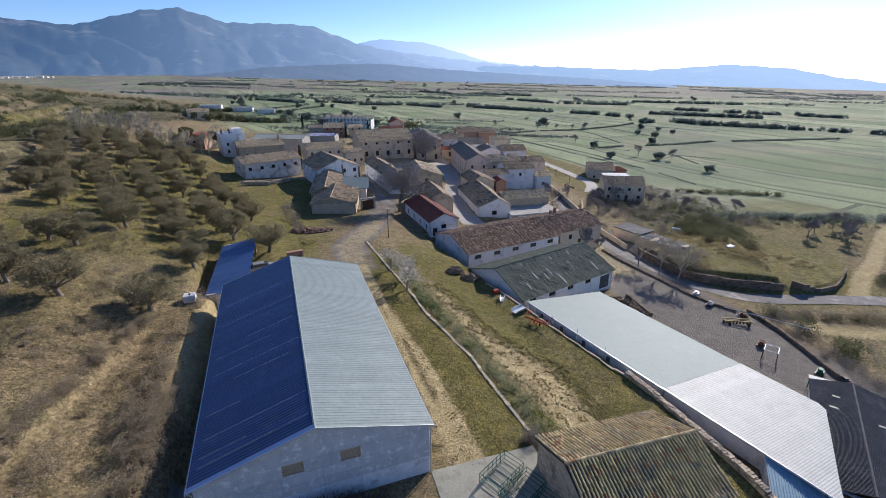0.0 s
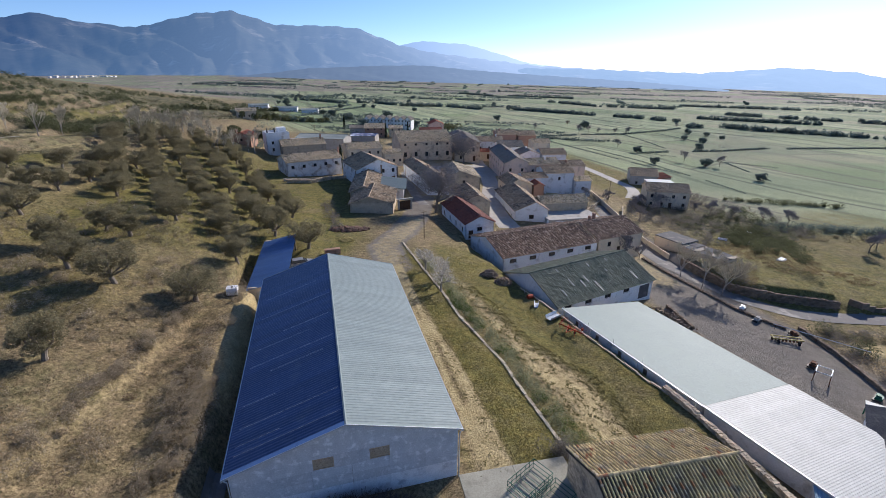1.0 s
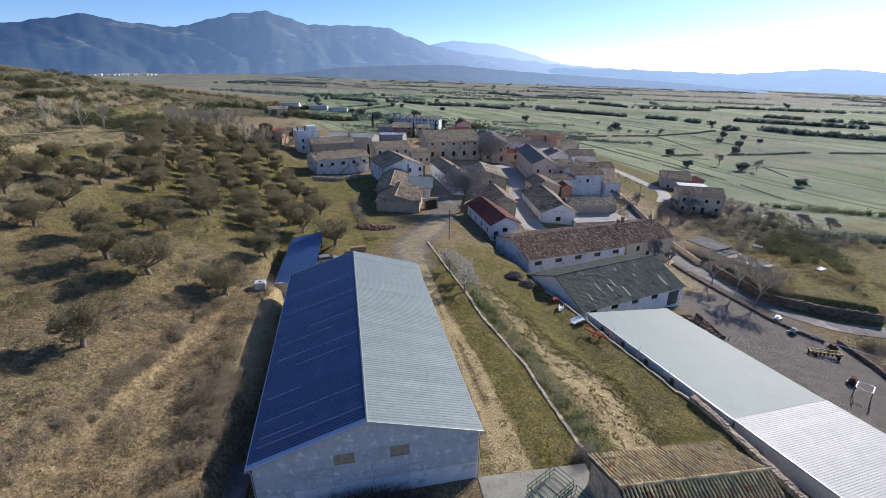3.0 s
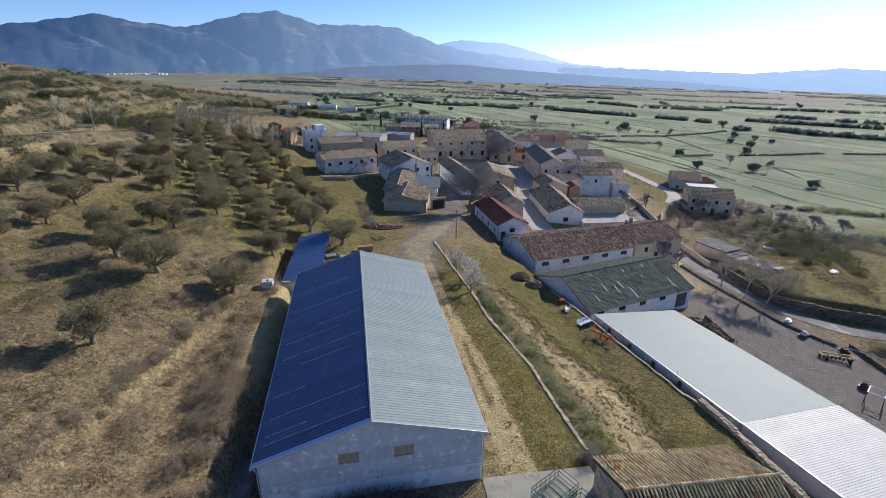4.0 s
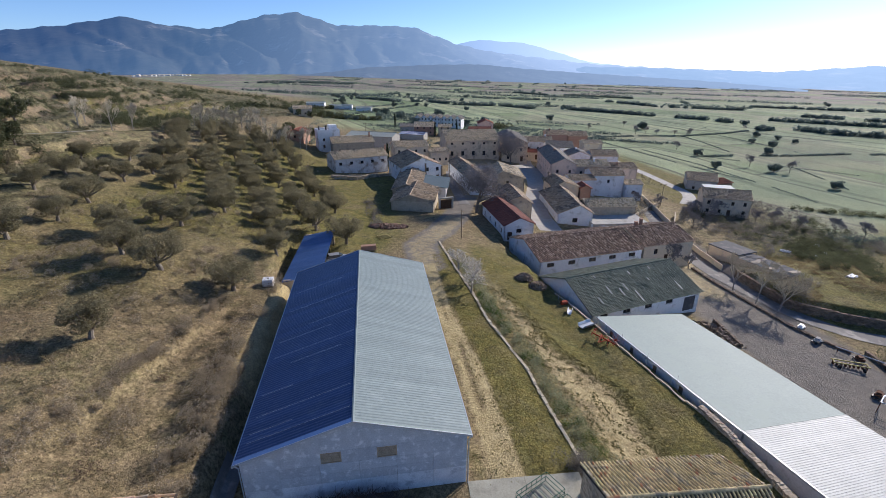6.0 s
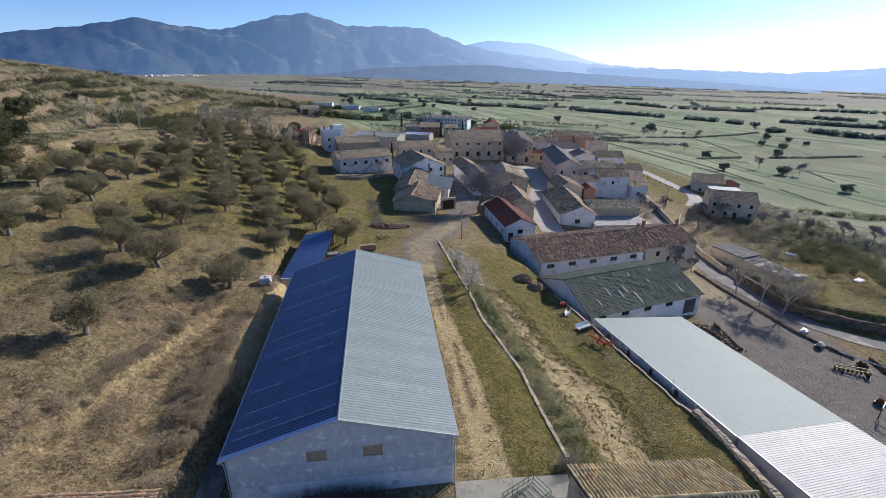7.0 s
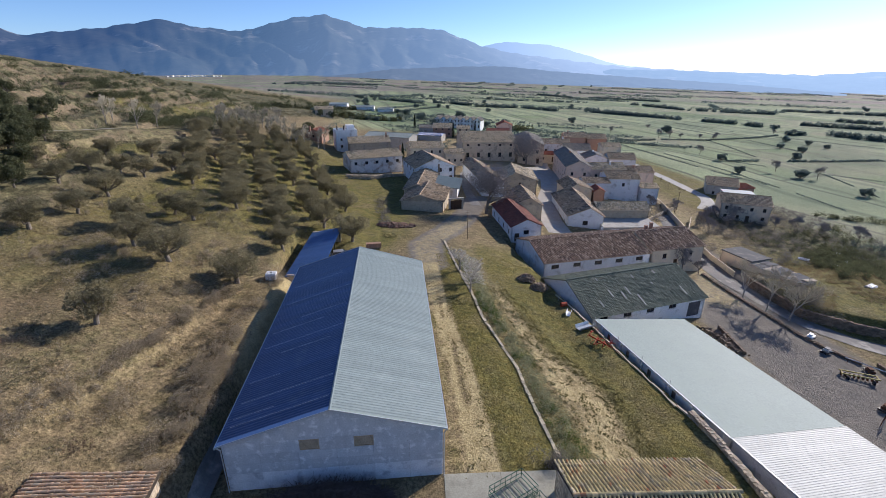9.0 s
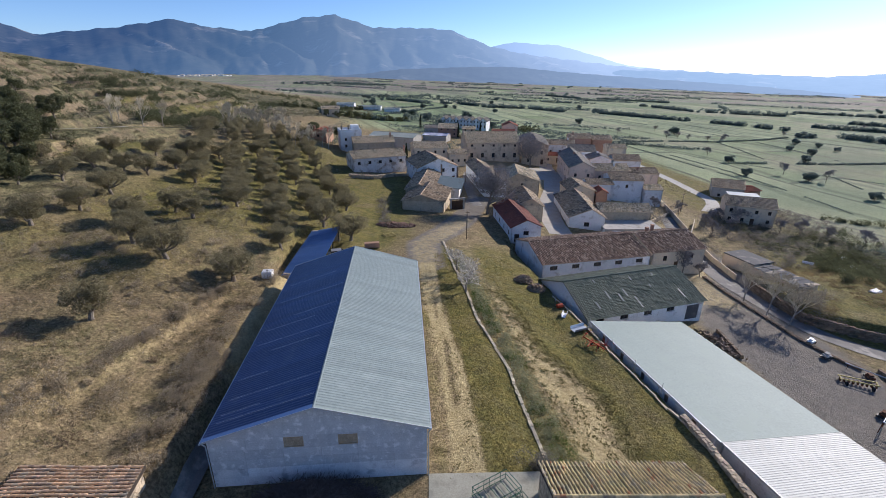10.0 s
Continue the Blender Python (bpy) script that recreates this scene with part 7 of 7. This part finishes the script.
bush_field("bare_tufts", "small weed tufts over the bare earth", "tuft_leaf", scatter(2600, 21, 33, -5, 40, lambda x, y: np.interp(y, BAND_Y, BAND_X) - 0.5 < x < np.interp(y, BARE_Y, BARE_X) + 2.0 and noise_at(x, y, 1.1) > 0.15 - 0.4 * float(ease(-2.0, 0.5, x - np.interp(y, BARE_Y, BARE_X)))), 0.12, 15, 0.11, 0.5, 0.7, 0.1)
bush_field("track_tufts", "small weed tufts over the dirt track", "tuft_leaf", scatter(420, 9.6, 15.2, -1, 40, lambda x, y: noise_at(x, y, 1.1) > 0.1), 0.1, 15, 0.11, 0.5, 0.7, 0.1)
bush_field("bank_shrubs", "low olive-drab shrubs on the slope", "heath_leaf", scatter(120, -40, -13, 0, 60, lambda x, y: noise_at(x + 50, y, 0.1) > 0.1), 0.7, 110, 0.17, 0.4)
MAT["scrub_brown"] = leaf_material("brown_heather_twig", (0.17, 0.125, 0.085), (0.29, 0.215, 0.15))
bush_field("brown_scrub", "low brown heathery bushes on the open slope", "scrub_brown", scatter(110, -48, -20, -14, 14, lambda x, y: noise_at(x + 20, y, 0.13) > 0.02), 0.7, 260, 0.14, 0.45, 0.85, 0.6)
bush_field("grove_scrub", "low scrub between the olive rows", "scrub_leaf", scatter(110, -48, -2, 60, 150, lambda x, y: noise_at(x, y, 0.09) > 0.12 and x < -4 - 0.15 * (y - 60)), 0.7, 60, 0.24, 0.4)
bush_field("hill_scrub", "dark shrubs scattered over the hillside", "oak_leaf", scatter(750, -260, -64, 90, 430, lambda x, y: (noise_at(x, y, 0.03) > 0.08 or noise_at(x, y, 0.11) > 0.38) and x < -64 - 0.05 * (y - 100) and near_line(np.array(x), np.array(y), HILL_TRACK) > 4), 1.7, 130, 0.42, 0.6)
bush_field("hill_heath", "low olive-drab scrub covering the hillside", "heath_leaf", scatter(2700, -230, -20, 70, 460, lambda x, y: x < -58 + 0.33 * max(0, y - 240) - 10 * (y < 200) and noise_at(x, y, 0.06) > -0.22 and near_line(np.array(x), np.array(y), HILL_TRACK) > 3), 1.1, 54, 0.36, 0.5, 0.6)
bush_field("bank_thicket", "dark thicket under the terrace bank", "oak_leaf", [(x + rng.normal() * 1.5, y + rng.normal() * 2) for x, y in zip(np.linspace(-112, -92, 46), np.linspace(184, 226, 46))] + scatter(220, -170, -30, 370, 520, lambda x, y: noise_at(x, y, 0.03) > 0.0 and x < -30 - 0.2 * (y - 370)), 2.2, 120, 0.5, 0.6)
bush_field("terrace_thicket", "dark evergreen thicket along the terraces of the hill", "oak_leaf", [(np.interp(k, (0, 20, 45), (-80, -81, -78)) + rng.normal() * 1.6, 137 + 0.6 * k + rng.normal()) for k in range(46)] + [(np.interp(u, (0, 1, 2), (-134, -125, -126)) + rng.normal() * 2, np.interp(u, (0, 1, 2), (214, 218, 248)) + rng.normal() * 2) for u in rng.uniform(0, 2, 50)] + [(-148 + rng.normal() * 5, 243 + rng.normal() * 6) for _ in range(40)] + [(-143 - 8 * u + rng.normal() * 3, 336 + 80 * u + rng.normal() * 3) for u in rng.uniform(0, 1, 40)] + [(np.interp(u, (0, 1, 2, 3, 4, 5), (-262, -208, -177, -155, -118, -69)) + rng.normal() * 4, np.interp(u, (0, 1, 2, 3, 4, 5), (499, 451, 485, 510, 531, 451)) + rng.normal() * 6) for u in rng.uniform(0, 5, 110)], 2.3, 150, 0.5, 0.6)
bush_field("hill_dry_scrub", "dry brown scrub over the hillside", "scrub_leaf", scatter(300, -230, -58, 80, 380, lambda x, y: noise_at(x + 30, y, 0.04) > -0.05), 1.3, 100, 0.32, 0.5)
bush_field("edging_shrubs", "grey-green shrubs along the stone edging", "hedge_leaf", [(np.interp(y, EDGE_Y, EDGE_X) + rng.uniform(0.6, 2.7), y) for y in np.linspace(0, 50, 150) if rng.random() < 0.8], 0.72, 420, 0.11, 0.4, 0.95, 0.7)
bush_field("edging_green", "fresh green weeds beside the stone edging", "fresh_leaf", [(np.interp(y, EDGE_Y, EDGE_X) + rng.uniform(0.5, 2.6), y) for y in np.concatenate([rng.uniform(24, 36, 46), rng.uniform(0, 20, 30)])], 0.6, 220, 0.12, 0.35)
bush_field("corner_bush", "round leafless bush by the concrete pad", "bramble", [(19.6, 0.5), (20.3, -0.2), (19.2, -0.1), (20.0, 1.0), (19.7, 0.1)], 1.2, 900, 0.24, 0.16, 1.0)
bush_field("yard_scrub", "brambles and bare scrub below the yard wall", "bramble", [(75.6 + 0.35 * y + rng.uniform(0.3, 5.0), y) for y in rng.uniform(-2, 22, 60)] + [(x, 21.5 - 0.42 * (x - 88) + rng.normal() * 0.8) for x in rng.uniform(86, 116, 44)] + scatter(40, 86, 112, -8, 8, lambda x, y: True), 1.1, 170, 0.24, 0.25)
bush_field("verge_heath", "low green-brown scrub on the verge below the lane", "heath_leaf", [(x, 20.0 - 0.42 * (x - 88) + rng.normal() * 1.0) for x in rng.uniform(86, 118, 70)] + [(x, 58 + rng.normal() * 2 - 0.4 * (x - 158)) for x in rng.uniform(134, 196, 60)], 1.1, 110, 0.26, 0.4)
bush_field("yard_evergreen", "dark evergreen bushes below the yard wall", "oak_leaf", [(85.5, 22.0), (85.5, 14.5), (86.2, 15.2), (84, 8), (85.5, 7.2), (84.8, 9.0), (86.5, 8.4), (83.2, 6.6), (126.4, 25), (128, 24), (130, 25)], 1.8, 420, 0.3, 0.45)
bush_field("lane_brambles", "tall grey bramble thicket against the lane bank", "bramble", [(np.interp(u, (0, 1), (82.6, 86.5)) + rng.normal() * 1.0, np.interp(u, (0, 1), (47, 37.5)) + rng.normal() * 1.0) for u in rng.uniform(0, 1, 46)], 1.5, 300, 0.3, 0.14, 1.2)
bush_field("ditch_brambles", "dark bramble hedge above the dirt track", "far_leaf", [(x, 66 - 0.4 * (x - 160) + rng.normal() * 1.2) for x in rng.uniform(132, 200, 110)] + [(x, 50.5 - 0.5 * (x - 178) + 5 + rng.normal() * 1.0) for x in rng.uniform(150, 176, 30)], 1.6, 110, 0.36, 0.5)
bush_field("garden_scrub", "bare brambles and fruit bushes in the gardens", "bramble", scatter(520, 84, 146, 64, 116, lambda x, y: noise_at(x, y, 0.06) > -0.25 and x + 0.5 * y > 126 and near_line(np.array(x), np.array(y), [(86, 88), (98, 104), (112, 118)]) > 4), 1.35, 150, 0.32, 0.22)
bush_field("garden_brambles", "dark bramble mass between the gardens", "oak_leaf", [(120 - 0.14 * k + rng.normal() * 1.2, 70 - 0.47 * k + rng.normal() * 1.4) for k in range(44)] + scatter(80, 106, 146, 66, 100, lambda x, y: noise_at(x, y, 0.08) > 0.1), 1.4, 150, 0.34, 0.45)
# evergreens whose dark leaf also stands in for the shade over the gardens
bush_field("shaded_brambles", "dense dark evergreen brambles behind the terrace", "oak_leaf", scatter(95, 104, 130, 50, 76, lambda x, y: 46 < y - 0.35 * (x - 106) and x - 0.5 * (y - 50) > 103 and noise_at(x, y, 0.1) > -0.35), 1.7, 200, 0.34, 0.5)
bush_field("ditch_hedge", "dark bramble hedge along the field edge", "oak_leaf", [(150 + 0.8 * k + rng.uniform(-1, 1), 106 - 0.38 * k + rng.uniform(-1.2, 1.2)) for k in range(46)], 1.3, 110, 0.4, 0.5)
bush_field("terrace_grass", "tufts of dry grass on the terrace", "grass_dry", scatter(900, 86, 122, 34, 66, lambda x, y: noise_at(x, y, 0.1) > -0.2), 0.7, 60, 0.25, 0.2, 0.35)
bush_field("rubble_brush", "dark brush beside the stone barn", "bramble", [(2.5 - 0.05 * (y - 76) + rng.normal() * 1.0, y) for y in rng.uniform(72, 104, 60)], 0.9, 130, 0.22, 0.25)
bush_field("verge_scrub", "dry scrub on the verge of the field road", "heath_leaf", scatter(160, 112, 128, 122, 280, lambda x, y: noise_at(x, y, 0.08) > -0.1 and near_line(np.array(x), np.array(y), [(125, 130), (126.6, 144), (128.8, 160), (131, 183), (132.5, 216), (130, 241), (122, 300)]) > 3.4), 0.8, 60, 0.3, 0.4)
bush_field("village_garden", "shrubs in the gardens behind the houses", "far_leaf", scatter(120, -30, 70, 185, 330, lambda x, y: noise_at(x, y, 0.05) > 0.0), 1.8, 80, 0.5, 0.6)


def blades(name, label, leaf, n, x0, x1, y0, y1, keep, size):
    """Grass tufts: upright blades over a stretch of ground."""
    pts = np.repeat(np.array(scatter(n // 8, x0, x1, y0, y1, keep)), 8, axis=0)
    pts = pts + rng.normal(size=pts.shape) * size * 0.55
    z = ground_z(pts[:, 0], pts[:, 1])
    c = np.column_stack([pts, z + size * 0.3])
    v, f = cards(c, size, 0.28, 0.0)
    up = np.repeat(c, 4, axis=0)
    v[:, :2] = up[:, :2] + (v[:, :2] - up[:, :2]) * 0.55
    v[:, 2] = up[:, 2] + np.abs(v[:, 2] - up[:, 2]) * 1.2 - size * 0.25
    me = bpy.data.meshes.new(name)
    me.from_pydata(v.tolist(), [], f.tolist())
    me.materials.append(MAT[leaf])
    return tagged(new(name, me), label, "grass", kind="stuff")


MAT["grass_green"] = leaf_material("winter_grass_blade", (0.20, 0.185, 0.048), (0.36, 0.285, 0.095))
blades("strip_grass", "short winter grass on the strip beside the track", "grass_green", 48000, 13.2, 20.6, -2, 54, lambda x, y: np.interp(y, [q[1] for q in RUT_RIGHT], [q[0] for q in RUT_RIGHT]) + 0.5 < x < np.interp(y, EDGE_Y, EDGE_X), 0.16)
blades("meadow_grass", "short grass on the meadow beside the long shed", "grass_green", 60000, 22, 41, -6, 56, lambda x, y: noise_at(x, y, 0.2) > -0.3 and x > np.interp(y, BARE_Y, BARE_X) + 1.5 * noise_at(x, y, 0.4), 0.18)
blades("slope_grass", "dry grass over the olive slope", "grass_dry", 60000, -52, -13, -6, 66, lambda x, y: noise_at(x, y, 0.15) > -0.1, 0.24)
blades("track_weeds", "weeds between the wheel ruts", "grass_green", 2600, 9.5, 13.6, 0, 46, lambda x, y: near_line(np.array(x), np.array(y), RUT_LEFT) > 0.55 and near_line(np.array(x), np.array(y), RUT_RIGHT) > 0.5 and noise_at(x, y, 0.5) > -0.05, 0.18)

# bare trees
MAT["twig_pale"] = surface("pale_poplar_twig", (0.42, 0.375, 0.275), (0.56, 0.505, 0.385), 2.0, 0.95, 0, 0.2, island=0.2)
MAT["twig_white"] = surface("whitish_almond_twig", (0.52, 0.48, 0.40), (0.68, 0.63, 0.54), 2.0, 0.95, 0, 0.2, island=0.2)
almond = bare_tree("almond_tree", "leafless almond tree with fine pale twigs", 5.6, 0.9, 5, "twig_white", "bark_pale", 3, 0.4, trunk_r=0.16, thin=0.024)
plant([almond], [(16.9, 45.0), (18.6, 40.5), (17.4, 36.4)], (1.15, 1.35))
big_bare = bare_tree("bare_tree", "broad leafless tree with dense brown twigs", 11.0, 0.95, 7, "twig_grey", "bark", 8, 0.42, trunk_r=0.32, thin=0.03)
crown = [blob((math.cos(a) * d, math.sin(a) * d, z), (1.7, 1.7, 1.5), 230, 0.2) for a, d, z in [(rng.uniform(0, 6.28), 4.2 * math.sqrt(rng.uniform(0, 1)), rng.uniform(4.0, 8.6)) for _ in range(30)]]
part("twig_spray", leaf_mesh("twig_spray", MAT["twig_grey"], np.concatenate(crown), 1.0, 0.03), None, big_bare)
plant([big_bare], [(30.8, 91.5), (63.5, 167.0)], (1.35, 1.42))
poplar = bare_tree("poplar", "tall leafless poplar with pale bark", 11.5, 0.5, 6, "twig_pale", "bark_pale", 12, 0.9, "bare poplars", trunk_r=0.15, thin=0.019)
poplar_b = bare_tree("poplar", "slender leafless poplar with pale bark", 10.0, 0.46, 6, "twig_pale", "bark_pale", 17, 0.95, "bare poplars", trunk_r=0.13, thin=0.018)
plant([poplar, poplar_b], [(-60 + 3.0 * k + rng.uniform(-1, 1), 165 + rng.uniform(-6, 18)) for k in range(13)] + [(-72 + 3.0 * k, 186 + rng.uniform(-5, 9)) for k in range(9)], (0.75, 1.15))
plant([copy_thing(poplar, pose(0, 0, 0)), copy_thing(poplar_b, pose(0, 0, 0))], [(-82, 123.2), (-82.4, 128), (-74.9, 126.5), (-71.6, 132.5)], (0.8, 1.0))
yard_poplar = bare_tree("poplar", "broad leafless poplar with many grey twigs", 10.5, 0.5, 7, "twig_pale", "bark_pale", 31, 0.85, "bare poplars", trunk_r=0.17, thin=0.014)
yard_poplar_b = bare_tree("poplar", "leafless poplar with upright grey limbs", 9.5, 0.52, 7, "twig_pale", "bark_pale", 37, 0.8, "bare poplars", trunk_r=0.15, thin=0.014)
plant([yard_poplar, yard_poplar_b], [(77.0, 47.4), (77.4, 41.6), (79.4, 38.2)], (0.9, 1.05))
fruit = bare_tree("fruit_tree", "small leafless fruit tree", 5.2, 0.68, 6, "twig_grey", "bark", 21, 0.45, "leafless fruit trees", trunk_r=0.12)
plant([fruit], [(100, 96), (105, 100), (110, 104), (113, 99), (118, 100), (107, 93), (97, 88), (122, 92), (127, 90), (132, 86), (138, 80), (144, 76), (150, 54), (153, 47), (157, 50), (148, 44), (160, 55), (163, 51), (144, 52), (70, 58.5), (74, 58.0), (92, 112), (98, 107)], (0.9, 1.5))
cypress = thing("cypress", "narrow dark cypress beside the houses", "cypress tree", group="cypresses")
col = np.concatenate([blob((0, 0, z), (0.9 * (1 - (z / 10.5) ** 2) + 0.15,) * 2 + (0.8,), 130, 0.3) for z in np.linspace(1, 9.6, 12)])
part("trunk", Shape().tube((0, 0, -0.4), (0, 0, 8.5), 0.16, 0.04, 6), MAT["bark"], cypress)
part("crown", leaf_mesh("crown", MAT["cypress_leaf"], col, 0.42), None, cypress)
plant([cypress], [(8.8, 156), (54, 248), (41, 250), (66, 246), (20, 300)], (0.8, 1.05))

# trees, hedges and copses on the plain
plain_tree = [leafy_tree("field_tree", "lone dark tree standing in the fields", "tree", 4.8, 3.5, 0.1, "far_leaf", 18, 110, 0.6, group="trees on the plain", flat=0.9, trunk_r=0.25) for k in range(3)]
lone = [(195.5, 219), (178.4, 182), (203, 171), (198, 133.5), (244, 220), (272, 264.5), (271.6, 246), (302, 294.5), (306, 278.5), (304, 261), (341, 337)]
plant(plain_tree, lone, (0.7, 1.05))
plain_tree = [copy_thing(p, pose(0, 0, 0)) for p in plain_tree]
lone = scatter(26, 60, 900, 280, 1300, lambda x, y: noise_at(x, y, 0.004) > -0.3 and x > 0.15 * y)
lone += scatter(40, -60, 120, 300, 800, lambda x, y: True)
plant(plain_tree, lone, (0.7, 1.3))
plant([copy_thing(fruit, pose(0, 0, 0))], [(202, 186), (209, 168), (473, 406), (223, 319), (232, 370), (240, 307), (186, 345), (228, 312), (250, 304), (256, 310), (212, 316), (330, 340), (345, 335), (196, 240)], (1.0, 1.6))


def hedges(name, label, n, x0, x1, y0, y1, keep, size, seed):
    """Broken lines of bushes along field edges."""
    r4 = np.random.default_rng(seed)
    pts = []
    while n:
        x, y = r4.uniform(x0, x1), r4.uniform(y0, y1)
        if not keep(x, y):
            continue
        n -= 1
        a = radians(r4.choice((-24, -24, -24, 66)) + r4.uniform(-6, 6))
        ln = r4.uniform(40, 240)
        for s in np.arange(0, ln, size * 0.9):
            if r4.random() < 0.78:
                q = (x + math.cos(a) * s + r4.normal() * size * 0.3, y + math.sin(a) * s + r4.normal() * size * 0.3)
                r = size * r4.uniform(0.5, 1.25)
                pts.append(blob((*q, at(*q) + r * 0.4), (r, r, r * 0.9), 26, 0.3))
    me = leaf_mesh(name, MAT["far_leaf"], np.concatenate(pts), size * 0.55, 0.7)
    return tagged(new(name, me), label, "hedge", kind="stuff")


def hedge_lines(name, label, lines, size, dense, leaf="far_leaf", per=40):
    """Hedges along given lines, with gaps and an uneven top."""
    pts = []
    for line in lines:
        for (ax, ay), (bx, by) in zip(line, line[1:]):
            ln = math.hypot(bx - ax, by - ay)
            for s in np.arange(0, ln, size / dense):
                if noise_at(ax + s, ay, 0.06) > -0.32:
                    q = (ax + (bx - ax) * s / ln + rng.normal() * size * 0.5, ay + (by - ay) * s / ln + rng.normal() * size * 0.5)
                    r = size * rng.uniform(0.5, 1.3)
                    pts.append(blob((*q, at(*q) + r * 0.45), (r, r, r * 0.9), per, 0.3))
    me = leaf_mesh(name, MAT[leaf], np.concatenate(pts), size * 0.5, 0.7)
    return tagged(new(name, me), label, "hedge", kind="stuff")


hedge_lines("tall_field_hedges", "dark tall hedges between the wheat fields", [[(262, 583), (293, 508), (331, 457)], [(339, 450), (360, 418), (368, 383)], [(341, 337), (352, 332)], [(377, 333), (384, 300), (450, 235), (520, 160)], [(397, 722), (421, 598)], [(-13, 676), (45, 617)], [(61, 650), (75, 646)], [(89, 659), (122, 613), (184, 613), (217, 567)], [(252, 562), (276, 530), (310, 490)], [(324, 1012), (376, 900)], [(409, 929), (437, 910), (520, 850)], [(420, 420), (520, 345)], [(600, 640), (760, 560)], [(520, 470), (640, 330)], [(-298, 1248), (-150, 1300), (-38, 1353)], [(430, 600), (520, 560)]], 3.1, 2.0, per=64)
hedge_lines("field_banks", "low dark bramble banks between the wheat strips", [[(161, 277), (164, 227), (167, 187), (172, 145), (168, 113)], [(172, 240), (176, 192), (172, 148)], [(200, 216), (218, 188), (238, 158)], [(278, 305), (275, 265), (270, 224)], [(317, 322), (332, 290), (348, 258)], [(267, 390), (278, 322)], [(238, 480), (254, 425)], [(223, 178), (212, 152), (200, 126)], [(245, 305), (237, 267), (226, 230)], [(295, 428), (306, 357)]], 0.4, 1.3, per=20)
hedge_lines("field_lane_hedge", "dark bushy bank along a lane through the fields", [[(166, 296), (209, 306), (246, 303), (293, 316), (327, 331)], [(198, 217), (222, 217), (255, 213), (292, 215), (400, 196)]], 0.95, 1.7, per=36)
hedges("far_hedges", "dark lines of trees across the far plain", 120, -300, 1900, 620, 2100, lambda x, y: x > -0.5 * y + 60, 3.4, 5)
hedges("village_hedges", "gardens and hedges behind the village", 14, -70, 60, 270, 480, lambda x, y: True, 1.6, 9)
hedge_lines("copse", "dark copse of evergreen trees behind the hill", [[(-112, 420), (-60, 430), (-30, 455)], [(-36, 330), (-20, 345), (10, 352)], [(100, 330), (118, 350)]], 3.0, 1.6, "oak_leaf", 60)

# a small town at the foot of the mountains
r5 = random.Random(12)
for k in range(46):
    u, w = r5.uniform(-1, 1), r5.uniform(-1, 1)
    x, y = -850 + 62 * u + 40 * w, 2190 + 26 * u + 60 * w
    lx, ly, h = r5.uniform(6, 13), r5.uniform(6, 11), r5.uniform(3, 7)
    t = thing("far_house", "small pale house of the town at the mountain's foot", "house", x, y, at(x, y, 0.5), r5.uniform(-25, 25), "far town")
    part("wall", Shape().box(-lx / 2, -ly / 2, 0, lx / 2, ly / 2, h), MAT["whitewash"], t)
    part("roof", Shape().prism([(-ly / 2 - 0.4, h), (ly / 2 + 0.4, h), (0, h + 1.8)], -lx / 2 - 0.3, lx / 2 + 0.3), MAT["tile_tan"], t)


# ---- poles and wires ----
def pole(label, x, y, h, group):
    t = thing("utility_pole", label, "utility pole", x, y, at(x, y, 0.3), rng.uniform(0, 40), group)
    part("post", Shape().tube((0, 0, 0), (0, 0, h), 0.11, 0.07, 8), MAT["wood_grey"], t)
    part("crossarm", Shape().box(-0.6, -0.05, h - 0.5, 0.6, 0.05, h - 0.4), MAT["wood_grey"], t)
    return t


for x, y, h in ((21.5, 66.0, 7.0), (-36.5, 178, 8), (30, 132, 7), (62, 118, 7.5), (100.5, 110, 7), (110, 150, 7), (66, 176, 7), (0, 232, 9), (-18, 250, 9)):
    pole("grey wooden utility pole", x, y, h, "utility poles")
post = thing("fence_post", "thin metal fence post along the kerb", "fence post", 34.4, 33.2, at(34.4, 33.2, 0.2), group="fence posts")
part("post", Shape().tube((0, 0, 0), (0, 0, 2.3), 0.035, n=6), MAT["edge_metal"], post)
for x, y in ((32.2, 42), (33.3, 37.6), (35.6, 28), (36.7, 22.5), (37.6, 17.5), (38.6, 12.5)):
    copy_thing(post, pose(x, y, at(x, y, 0.2)))
